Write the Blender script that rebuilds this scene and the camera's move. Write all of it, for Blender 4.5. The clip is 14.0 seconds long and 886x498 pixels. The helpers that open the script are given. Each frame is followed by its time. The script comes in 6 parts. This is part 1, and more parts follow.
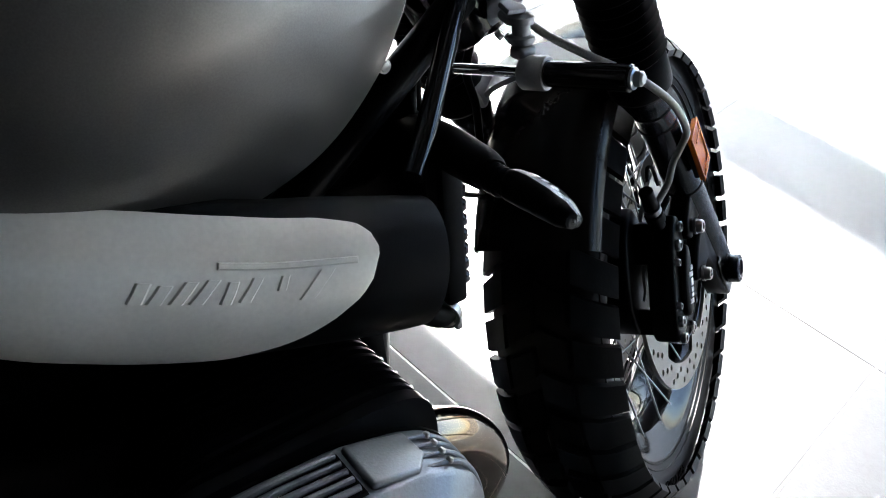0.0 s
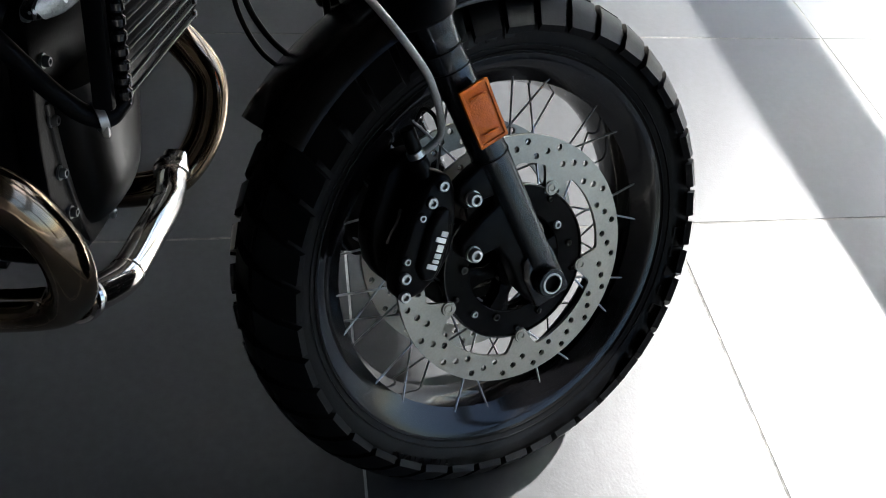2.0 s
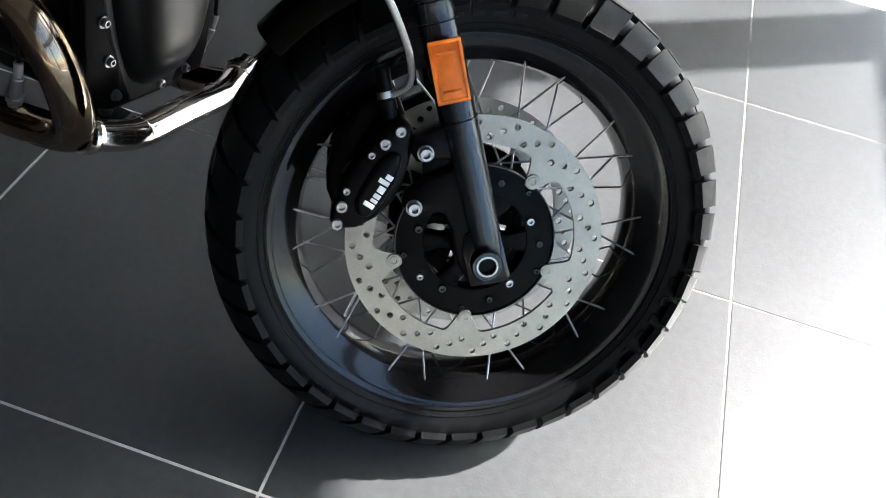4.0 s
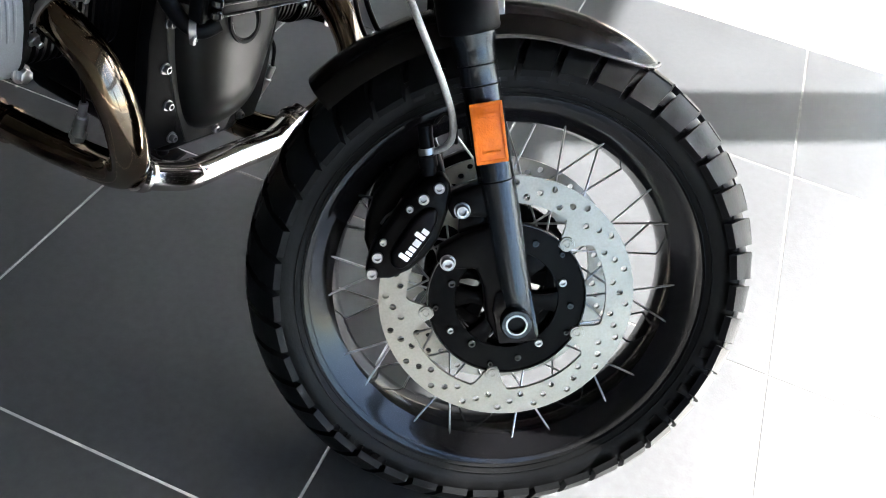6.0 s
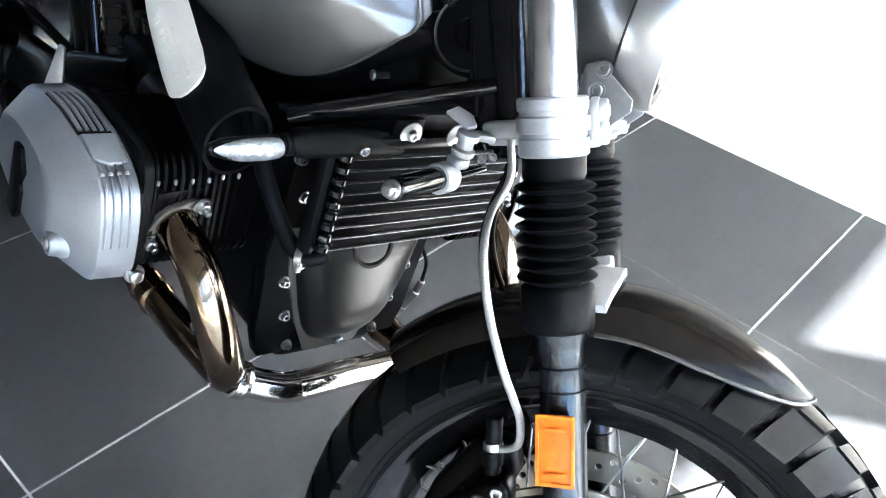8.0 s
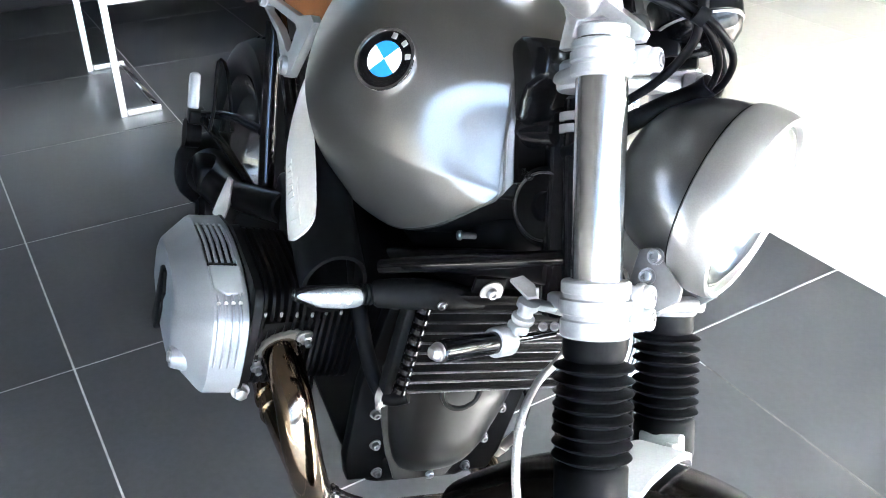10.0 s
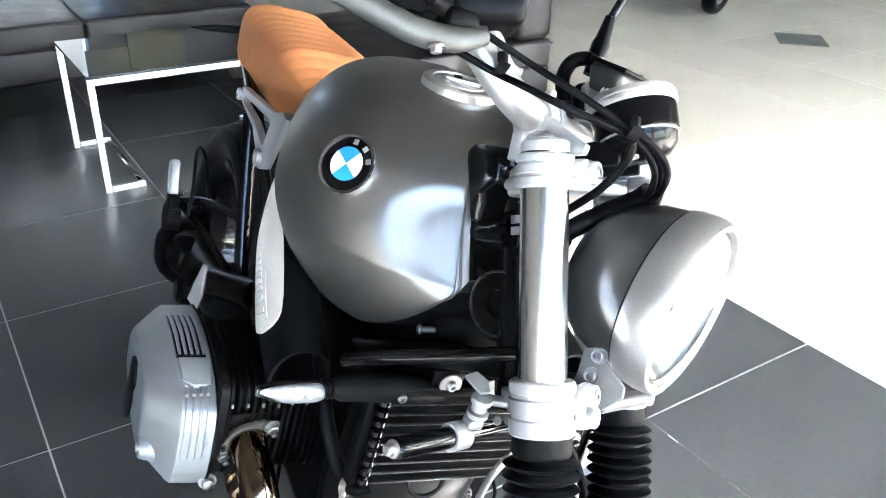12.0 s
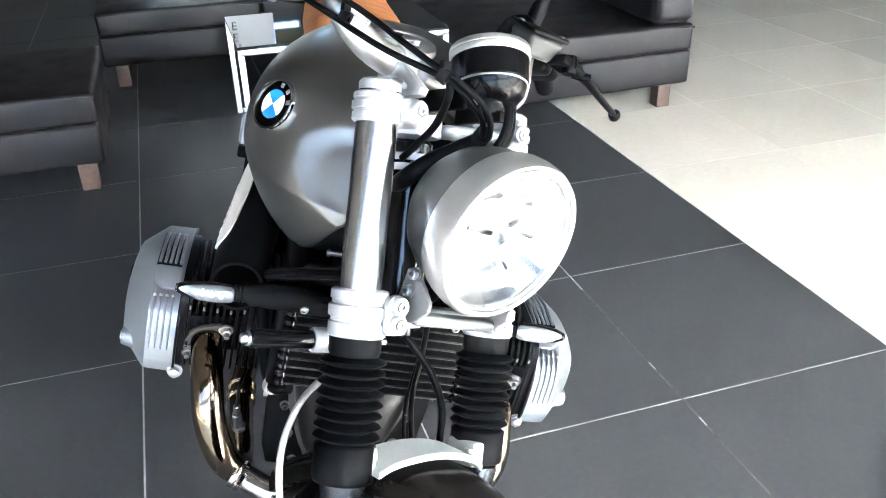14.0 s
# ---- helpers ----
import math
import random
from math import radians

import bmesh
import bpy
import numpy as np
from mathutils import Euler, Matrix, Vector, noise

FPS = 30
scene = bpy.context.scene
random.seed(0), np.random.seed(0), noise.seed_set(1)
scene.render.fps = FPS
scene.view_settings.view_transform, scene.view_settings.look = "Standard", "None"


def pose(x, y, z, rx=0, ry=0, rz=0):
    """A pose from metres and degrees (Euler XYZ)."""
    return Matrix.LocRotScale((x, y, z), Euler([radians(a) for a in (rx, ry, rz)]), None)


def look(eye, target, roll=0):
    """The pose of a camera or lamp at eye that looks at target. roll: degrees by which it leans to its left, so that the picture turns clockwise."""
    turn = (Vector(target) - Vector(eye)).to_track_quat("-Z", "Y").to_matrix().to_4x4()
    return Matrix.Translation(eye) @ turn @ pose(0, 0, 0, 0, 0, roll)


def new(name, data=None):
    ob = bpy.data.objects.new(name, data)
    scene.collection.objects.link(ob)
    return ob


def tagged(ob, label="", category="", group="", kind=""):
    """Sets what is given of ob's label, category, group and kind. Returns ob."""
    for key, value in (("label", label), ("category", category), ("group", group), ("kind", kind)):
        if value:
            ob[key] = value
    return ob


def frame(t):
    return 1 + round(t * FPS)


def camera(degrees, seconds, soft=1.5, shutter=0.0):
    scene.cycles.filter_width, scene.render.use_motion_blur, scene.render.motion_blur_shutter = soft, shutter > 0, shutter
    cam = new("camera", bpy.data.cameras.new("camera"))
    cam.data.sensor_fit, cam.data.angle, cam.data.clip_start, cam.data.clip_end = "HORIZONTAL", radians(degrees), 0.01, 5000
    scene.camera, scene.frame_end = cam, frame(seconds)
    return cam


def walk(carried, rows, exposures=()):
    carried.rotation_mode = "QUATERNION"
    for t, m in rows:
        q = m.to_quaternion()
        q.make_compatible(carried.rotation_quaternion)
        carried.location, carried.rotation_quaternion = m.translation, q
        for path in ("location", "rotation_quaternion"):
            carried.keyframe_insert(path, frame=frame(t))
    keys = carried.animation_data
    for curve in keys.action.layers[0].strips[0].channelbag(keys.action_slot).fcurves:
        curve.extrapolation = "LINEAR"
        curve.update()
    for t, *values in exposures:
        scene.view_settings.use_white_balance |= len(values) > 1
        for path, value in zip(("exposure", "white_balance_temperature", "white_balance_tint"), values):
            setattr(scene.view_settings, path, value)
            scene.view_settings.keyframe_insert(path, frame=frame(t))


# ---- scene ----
# ---------- camera ----------
cam = camera(55.67, 14.0, soft=1.0)
ROWS = [
    (0.0, -0.2513, 0.8442, 1.0639, 46.507, -5.429, -134.875),
    (0.5, -0.3102, 0.7490, 1.0552, 44.034, -5.768, -126.812),
    (1.0, -0.4104, 0.6076, 1.0742, 43.213, -5.454, -117.651),
    (1.5, -0.5527, 0.4529, 1.0853, 41.552, -5.693, -108.072),
    (2.0, -0.6010, 0.2912, 1.0684, 42.210, -6.087, -98.159),
    (2.2, -0.5830, 0.2287, 1.0702, 41.728, -6.406, -94.595),
    (4.3, -0.6584, -0.0204, 1.0581, 41.748, -8.585, -72.251),
    (4.5, -0.6565, -0.0206, 1.0594, 41.837, -8.776, -71.928),
    (5.0, -0.6543, -0.0211, 1.0610, 42.347, -9.213, -71.307),
    (5.5, -0.6513, -0.0224, 1.0589, 42.908, -9.387, -70.798),
    (6.0, -0.6595, -0.0295, 1.0759, 44.433, -8.556, -68.691),
    (6.5, -0.6783, -0.0455, 1.1101, 46.334, -7.020, -65.069),
    (7.0, -0.6205, -0.0561, 1.1124, 48.882, -5.991, -59.261),
    (7.5, -0.4921, -0.0652, 1.1260, 50.023, -5.446, -53.987),
    (8.0, -0.3989, -0.1013, 1.1311, 51.324, -4.780, -46.869),
    (8.2, -0.3880, -0.1406, 1.1417, 52.363, -4.676, -44.622),
    (10.3, -0.2868, -0.1934, 1.2243, 58.871, -0.831, -31.260),
    (10.5, -0.2845, -0.1939, 1.2386, 59.993, -0.760, -31.219),
    (11.0, -0.2805, -0.1973, 1.2633, 62.156, -0.832, -31.732),
    (11.5, -0.2825, -0.2091, 1.2659, 62.851, -1.281, -32.478),
    (12.0, -0.2756, -0.2233, 1.2592, 62.097, -1.306, -32.756),
    (12.5, -0.2562, -0.2904, 1.2363, 61.352, -0.893, -32.147),
    (13.0, -0.2329, -0.4114, 1.2389, 60.804, -0.150, -30.666),
    (13.5, -0.1168, -0.4684, 1.2481, 61.282, 0.689, -24.193),
    (14.0, 0.0027, -0.5017, 1.2533, 61.454, 1.251, -18.088),
]
EXPOSURES = [(0.0, 3.45, 5850, 10), (1.0, 3.0, 5850, 10), (1.5, 2.5, 5850, 10), (2.2, 2.35, 5900, 10), (4.3, 3.42, 6000, 10), (6.0, 3.87, 6000, 10), (7.0, 4.4, 5900, 10), (8.0, 5.0, 5800, 10), (10.3, 5.47, 5850, 10), (12.0, 5.35, 5900, 10), (14.0, 5.05, 5900, 10)]
walk(cam, [(t, pose(x, y, z, rx, ry, rz)) for t, x, y, z, rx, ry, rz in ROWS], EXPOSURES)

# ---------- world and light ----------
SUN_ELEVATION, SUN_AZIMUTH = 42.0, (0.54, -0.84)
world = bpy.data.worlds.new("sky")
scene.world = world
world.use_nodes = True
sky = world.node_tree.nodes.new("ShaderNodeTexSky")
sky.sky_type, sky.sun_disc = "NISHITA", False
sky.sun_elevation = radians(SUN_ELEVATION)
sky.sun_rotation = math.atan2(SUN_AZIMUTH[0], SUN_AZIMUTH[1])
back = world.node_tree.nodes["Background"]
back.inputs["Strength"].default_value = 0.060
world.node_tree.links.new(sky.outputs["Color"], back.inputs["Color"])
sun = new("sun", bpy.data.lights.new("sun", "SUN"))
sun.data.energy, sun.data.angle, sun.data.color = 5.0, radians(0.6), (1.0, 0.925, 0.81)
flat = math.cos(radians(SUN_ELEVATION))
sun.matrix_world = look((0, 0, 5), Vector((0, 0, 5)) - Vector((SUN_AZIMUTH[0] * flat, SUN_AZIMUTH[1] * flat, math.sin(radians(SUN_ELEVATION)))))
# the sky's light through the glass front
glow = new("window_daylight", bpy.data.lights.new("window_daylight", "AREA"))
glow.data.shape, glow.data.size, glow.data.size_y = "RECTANGLE", 9.4, 2.8
glow.data.energy, glow.data.color = 0.9, (0.92, 0.97, 1.0)
glow.matrix_world = look((1.5, -2.75, 1.5), (1.5, 5, 1.5))

# ---------- materials ----------
def material(name, color, rough=0.5, metal=0.0, grain=(0, 0.0), stain=(0, 0.0), bump=(0, 0.0), vary=0.0, coat=0.0, rough_var=0.0, spec=0.5, transmission=0.0, ior=1.45):
    """grain, stain: scale and strength of fine and coarse colour change; bump: scale and height; vary: change from piece to piece."""
    m = bpy.data.materials.new(name)
    m.use_nodes = True
    tree = m.node_tree
    nodes, links = tree.nodes, tree.links
    shader = nodes["Principled BSDF"]
    shader.inputs["Base Color"].default_value = (*color, 1)
    shader.inputs["Roughness"].default_value = rough
    shader.inputs["Metallic"].default_value = metal
    shader.inputs["Coat Weight"].default_value = coat
    shader.inputs["Coat Roughness"].default_value = 0.08
    shader.inputs["Specular IOR Level"].default_value = spec
    shader.inputs["Transmission Weight"].default_value = transmission
    shader.inputs["IOR"].default_value = ior
    place = nodes.new("ShaderNodeTexCoord").outputs["Object"]

    def cloud(scale, detail=4.0):
        n = nodes.new("ShaderNodeTexNoise")
        n.inputs["Scale"].default_value, n.inputs["Detail"].default_value = scale, detail
        links.new(place, n.inputs["Vector"])
        return n.outputs["Fac"]

    def spread(value, low, high):
        n = nodes.new("ShaderNodeMapRange")
        n.inputs["From Min"].default_value, n.inputs["From Max"].default_value = 0.3, 0.7
        n.inputs["To Min"].default_value, n.inputs["To Max"].default_value = low, high
        links.new(value, n.inputs["Value"])
        return n.outputs["Result"]

    factor = None
    for scale, amount in (grain, stain):
        if amount:
            value = spread(cloud(scale), 1 - amount, 1 + amount)
            if factor is None:
                factor = value
            else:
                n = nodes.new("ShaderNodeMath")
                n.operation = "MULTIPLY"
                links.new(factor, n.inputs[0]), links.new(value, n.inputs[1])
                factor = n.outputs[0]
    if vary:
        r = nodes.new("ShaderNodeMapRange")
        r.inputs["To Min"].default_value, r.inputs["To Max"].default_value = 1 - vary, 1 + vary
        links.new(nodes.new("ShaderNodeObjectInfo").outputs["Random"], r.inputs["Value"])
        if factor is None:
            factor = r.outputs["Result"]
        else:
            n = nodes.new("ShaderNodeMath")
            n.operation = "MULTIPLY"
            links.new(factor, n.inputs[0]), links.new(r.outputs["Result"], n.inputs[1])
            factor = n.outputs[0]
    if factor is not None:
        mix = nodes.new("ShaderNodeVectorMath")
        mix.operation = "SCALE"
        mix.inputs[0].default_value = color
        links.new(factor, mix.inputs["Scale"])
        links.new(mix.outputs["Vector"], shader.inputs["Base Color"])
    if rough_var:
        links.new(spread(cloud(9.0), max(rough - rough_var, 0.02), rough + rough_var), shader.inputs["Roughness"])
    if bump[1]:
        b = nodes.new("ShaderNodeBump")
        b.inputs["Strength"].default_value, b.inputs["Distance"].default_value = 0.6, bump[1]
        links.new(cloud(bump[0]), b.inputs["Height"])
        links.new(b.outputs["Normal"], shader.inputs["Normal"])
    return m


TILE_DARK = material("dark_slate_tile", (0.0310, 0.0326, 0.0352), 0.33, grain=(70, 0.12), stain=(2.2, 0.10), bump=(240, 0.0003), vary=0.06)
TILE_BEIGE = material("beige_polished_tile", (0.43, 0.405, 0.362), 0.20, grain=(40, 0.03), stain=(1.5, 0.05), vary=0.03)
JOINT_DARK = material("dark_joint_filling", (0.080, 0.077, 0.070), 0.8, grain=(90, 0.4), stain=(14, 0.4))
GROUT = material("pale_grout", (0.38, 0.38, 0.375), 0.85, grain=(60, 0.15), stain=(3, 0.2))
WALL = material("pale_wall_paint", (0.085, 0.085, 0.085), 0.7, grain=(120, 0.02), stain=(1.2, 0.04), bump=(90, 0.0006))
CEILING = material("dark_grey_ceiling_paint", (0.034, 0.034, 0.034), 0.8, grain=(120, 0.03), stain=(1.0, 0.06), bump=(90, 0.0006))
BRACKET_GREY = material("dark_grey_cast_bracket", (0.075, 0.077, 0.080), 0.42, 0.3, grain=(300, 0.08), stain=(14, 0.08))
ALU_FRAME = material("grey_window_frame", (0.22, 0.23, 0.24), 0.4, 0.4, grain=(80, 0.05))
OUTSIDE = material("grey_forecourt_paving", (0.085, 0.086, 0.087), 0.8, grain=(12, 0.1), stain=(0.6, 0.12))
TANK_PAINT = material("matt_metallic_grey_paint", (0.200, 0.194, 0.184), 0.37, 0.95, grain=(900, 0.10), stain=(6, 0.03), coat=0.12)
SILVER_PAINT = material("matt_silver_cover_paint", (0.18, 0.195, 0.215), 0.36, 0.6, grain=(600, 0.07), stain=(8, 0.05), bump=(500, 0.0002))
BRUSHED = material("brushed_aluminium", (0.44, 0.435, 0.425), 0.34, 0.85, grain=(250, 0.06), stain=(10, 0.05))
PANEL_ALU = material("pale_satin_aluminium", (0.80, 0.79, 0.745), 0.30, 0.35, grain=(300, 0.04), stain=(9, 0.05))
CAST_ALU = material("cast_silver_aluminium", (0.31, 0.32, 0.33), 0.36, 0.45, grain=(400, 0.06), stain=(12, 0.04), bump=(300, 0.0002))
CHROME = material("polished_chrome", (0.88, 0.88, 0.88), 0.06, 1.0, stain=(20, 0.03))
CHROME_TUBE = material("satin_chrome_tube", (0.86, 0.86, 0.86), 0.17, 1.0, stain=(20, 0.03))
EXHAUST = material("heat_tinted_chrome_pipe", (0.30, 0.225, 0.155), 0.11, 1.0, stain=(11, 0.35), grain=(40, 0.05), rough_var=0.05)
EXHAUST_BRIGHT = material("bright_chrome_pipe", (0.80, 0.75, 0.68), 0.12, 1.0, stain=(9, 0.12), grain=(60, 0.04), rough_var=0.05)
STEEL_DISC = material("ground_steel_disc", (0.31, 0.293, 0.258), 0.36, 0.9, grain=(350, 0.07), stain=(14, 0.06))
STEEL = material("bright_steel", (0.42, 0.42, 0.42), 0.28, 0.95, grain=(90, 0.08))
BLACK_GLOSS = material("gloss_black_paint", (0.003, 0.003, 0.0035), 0.12, 0.0, coat=0.0, spec=0.5, stain=(9, 0.1))
HUB_BLACK = material("black_hub_coat", (0.0022, 0.0022, 0.0025), 0.24, 0.0, spec=0.05, grain=(300, 0.1), stain=(9, 0.1))
BLACK_SATIN = material("satin_black_paint", (0.0021, 0.0021, 0.0024), 0.30, 0.0, spec=0.09, grain=(300, 0.1), stain=(7, 0.1))
GUARD_BLACK = material("painted_black_mudguard", (0.0048, 0.0042, 0.0037), 0.20, 0.0, spec=0.12, grain=(300, 0.1), stain=(7, 0.1))
GAUGE_BLACK = material("instrument_black_lacquer", (0.002, 0.002, 0.0023), 0.17, 0.0, spec=0.20, grain=(300, 0.1))
# paler than the guard: the rolled edge's highlight is put into the colour
GUARD_LIP = material("highlight_mudguard_lip", (0.06, 0.056, 0.052), 0.24, 0.5, grain=(200, 0.15), stain=(18, 0.3))
BLACK_PLASTIC = material("grained_black_plastic", (0.0027, 0.0029, 0.0033), 0.44, spec=0.06, grain=(500, 0.12), bump=(900, 0.0002))
BLACK_CAST = material("black_cast_engine_coat", (0.0016, 0.0016, 0.0018), 0.36, 0.0, spec=0.06, grain=(350, 0.15), stain=(12, 0.15), bump=(450, 0.0003))
FORK_BLACK = material("anodised_black_slider", (0.038, 0.042, 0.047), 0.24, 0.85, stain=(16, 0.08))
RUBBER = material("black_rubber", (0.0018, 0.0020, 0.0024), 0.42, spec=0.055, grain=(220, 0.12), stain=(10, 0.12), bump=(400, 0.0002))
TYRE_RUBBER = material("tyre_rubber", (0.0036, 0.0038, 0.0042), 0.40, spec=0.12, grain=(160, 0.12), stain=(14, 0.18), bump=(300, 0.0003))
# front tread slightly paler than the tyre: sky light on its blocks put into the colour
TREAD_RUBBER = material("lit_tread_rubber", (0.0038, 0.0041, 0.0045), 0.42, spec=0.09, grain=(160, 0.15), stain=(30, 0.25), bump=(300, 0.0003), vary=0.15)
TYRE_MARK = material("raised_tyre_marking", (0.0068, 0.0070, 0.0076), 0.46, spec=0.18, stain=(20, 0.1))
ORANGE = material("amber_reflector_lens", (0.50, 0.115, 0.006), 0.22, stain=(90, 0.14), bump=(520, 0.0009), spec=0.35)
TAN = material("tan_quilted_leather", (0.285, 0.112, 0.040), 0.55, grain=(320, 0.10), stain=(9, 0.08), bump=(420, 0.0004))
SOFA = material("dark_brown_leather", (0.0095, 0.0082, 0.0086), 0.38, spec=0.27, grain=(160, 0.12), stain=(4, 0.16), bump=(140, 0.0009), rough_var=0.07)
WOOD = material("dark_wood_foot", (0.055, 0.032, 0.024), 0.5, grain=(60, 0.2), stain=(9, 0.2))
GLASS = material("clear_glass", (0.92, 0.95, 0.95), 0.02, transmission=1.0, ior=1.45)
SMOKED = material("smoked_table_glass", (0.012, 0.013, 0.014), 0.03, stain=(6, 0.1), ior=1.5)
TABLE_STEEL = material("polished_table_steel", (0.74, 0.74, 0.73), 0.24, 0.60, grain=(300, 0.03), stain=(12, 0.04))
BOARD_WHITE = material("white_display_board", (0.80, 0.83, 0.86), 0.5, grain=(120, 0.02), stain=(3, 0.03))
INK = material("dark_ink", (0.04, 0.05, 0.06), 0.6, stain=(20, 0.05))
OLIVE = material("olive_board_paint", (0.11, 0.105, 0.07), 0.7, grain=(120, 0.02), stain=(1.2, 0.04))
WHITE = material("white_enamel", (0.80, 0.81, 0.82), 0.35, stain=(30, 0.03))
BLUE = material("sky_blue_enamel", (0.02, 0.17, 0.50), 0.25, stain=(30, 0.03), coat=0.4)
RED = material("red_plastic", (0.45, 0.03, 0.03), 0.4, stain=(30, 0.05))
LAMP_REFLECTOR = material("lamp_reflector_chrome", (0.62, 0.62, 0.62), 0.12, 1.0, stain=(25, 0.04))
LENS_SILVER = material("silvered_lens_back", (0.45, 0.46, 0.47), 0.24, 0.6, stain=(120, 0.2), bump=(420, 0.0016))
HOSE = material("grey_braided_hose", (0.26, 0.26, 0.255), 0.45, 0.3, grain=(700, 0.25), bump=(900, 0.0004))
DRAIN = material("slate_green_drain_cover", (0.060, 0.070, 0.066), 0.6, grain=(50, 0.1), stain=(6, 0.12))


# ---------- mesh helpers ----------
def finish(bm, name, mat, sharp=35):
    me = bpy.data.meshes.new(name)
    bmesh.ops.recalc_face_normals(bm, faces=bm.faces)
    bm.to_mesh(me)
    bm.free()
    me.materials.append(mat)
    me.shade_smooth()
    me.set_sharp_from_angle(angle=radians(sharp))
    return me


def part(name, bm, mat, parent=None, label="", m=None, sharp=35):
    """Links a bmesh as one mesh object under a thing or a part; m is its place in the parent's space."""
    ob = new(name, finish(bm, name, mat, sharp) if isinstance(bm, bmesh.types.BMesh) else bm)
    ob.parent = parent
    if m is not None:
        ob.matrix_local = m
    return tagged(ob, label)


def thing(name, m, label, category, group="", kind=""):
    """An empty at the base of a thing, under which its parts hang."""
    ob = new(name)
    ob.matrix_world = m
    ob.empty_display_size = 0.05
    return tagged(ob, label, category, group, kind)


def join(*bms):
    """One bmesh from several."""
    out = bmesh.new()
    for bm in bms:
        me = bpy.data.meshes.new("joined")
        bm.to_mesh(me)
        out.from_mesh(me)
        bm.free()
        bpy.data.meshes.remove(me)
    return out


def moved(bm, m):
    bm.transform(m)
    return bm


def box(center, size, bevel=0.003, segments=2, m=None):
    bm = bmesh.new()
    bmesh.ops.create_cube(bm, size=1.0)
    bm.transform(Matrix.Translation(center) @ (m or Matrix()) @ Matrix.Diagonal((*size, 1)))
    if bevel:
        bmesh.ops.bevel(bm, geom=list(bm.edges), offset=min(bevel, min(size) * 0.45), segments=segments, profile=0.5, affect="EDGES")
    return bm


def aim(a, b):
    """The pose at a whose z points to b."""
    d = Vector(b) - Vector(a)
    return Matrix.Translation(a) @ d.to_track_quat("Z", "Y").to_matrix().to_4x4()


def lathe(profile, segments=32, m=None, closed=False):
    """Turns (radius, height) pairs round z."""
    bm = bmesh.new()
    rings = []
    for r, z in profile:
        rings.append([bm.verts.new((r * math.cos(a), r * math.sin(a), z)) for a in (2 * math.pi * k / segments for k in range(segments))] if r > 1e-6 else [bm.verts.new((0, 0, z))])
    pairs = list(zip(rings, rings[1:])) + ([(rings[-1], rings[0])] if closed else [])
    for a, b in pairs:
        for k in range(segments):
            j = (k + 1) % segments
            if len(a) == 1 and len(b) == 1:
                continue
            if len(a) == 1:
                bm.faces.new((a[0], b[j], b[k]))
            elif len(b) == 1:
                bm.faces.new((a[k], a[j], b[0]))
            else:
                bm.faces.new((a[k], a[j], b[j], b[k]))
    if m is not None:
        bm.transform(m)
    return bm


def rod(a, b, r, segments=20, bevel=0.15, r2=None):
    """A cylinder from a to b with eased ends."""
    length, r2 = (Vector(b) - Vector(a)).length, r if r2 is None else r2
    e = min(r, r2) * bevel
    return lathe([(0, 0), (r - e, 0), (r, e), (r2, length - e), (r2 - e, length), (0, length)], segments, aim(a, b))


def spline(points, steps=8):
    """A smooth line through points (Catmull-Rom)."""
    p = [Vector(q) for q in points]
    p = [2 * p[0] - p[1], *p, 2 * p[-1] - p[-2]]
    out = []
    for i in range(1, len(p) - 2):
        for k in range(steps):
            t = k / steps
            out.append(0.5 * (2 * p[i] + (p[i + 1] - p[i - 1]) * t + (2 * p[i - 1] - 5 * p[i] + 4 * p[i + 1] - p[i + 2]) * t * t + (3 * p[i] - p[i - 1] - 3 * p[i + 1] + p[i + 2]) * t ** 3))
    return out + [p[-2]]


def tube(points, radius, segments=16, steps=8, caps=True):
    """A round tube along a smooth line; radius is a number or one for each given point."""
    line = spline(points, steps) if steps > 1 else [Vector(q) for q in points]
    n = len(line)
    radii = [radius] * n if not isinstance(radius, (list, tuple)) else [float(np.interp(k / (n - 1) * (len(radius) - 1), range(len(radius)), radius)) for k in range(n)]
    bm = bmesh.new()
    tangent = (line[1] - line[0]).normalized()
    side = tangent.orthogonal().normalized()
    rings = []
    for k, q in enumerate(line):
        new_tangent = (line[min(k + 1, n - 1)] - line[max(k - 1, 0)]).normalized()
        side = tangent.rotation_difference(new_tangent) @ side
        tangent = new_tangent
        side = (side - tangent * side.dot(tangent)).normalized()
        up = tangent.cross(side)
        rings.append([bm.verts.new(q + radii[k] * (side * math.cos(a) + up * math.sin(a))) for a in (2 * math.pi * j / segments for j in range(segments))])
    for a, b in zip(rings, rings[1:]):
        for j in range(segments):
            bm.faces.new((a[j], a[(j + 1) % segments], b[(j + 1) % segments], b[j]))
    if caps:
        bm.faces.new(rings[0][::-1]), bm.faces.new(rings[-1])
    return bm


def loft(rings, caps=True, closed=True):
    """A skin over rings of equally many points."""
    bm = bmesh.new()
    made = [[bm.verts.new(p) for p in ring] for ring in rings]
    for a, b in zip(made, made[1:]):
        n = len(a)
        for j in range(n if closed else n - 1):
            bm.faces.new((a[j], a[(j + 1) % n], b[(j + 1) % n], b[j]))
    if caps:
        bm.faces.new(made[0][::-1]), bm.faces.new(made[-1])
    return bm


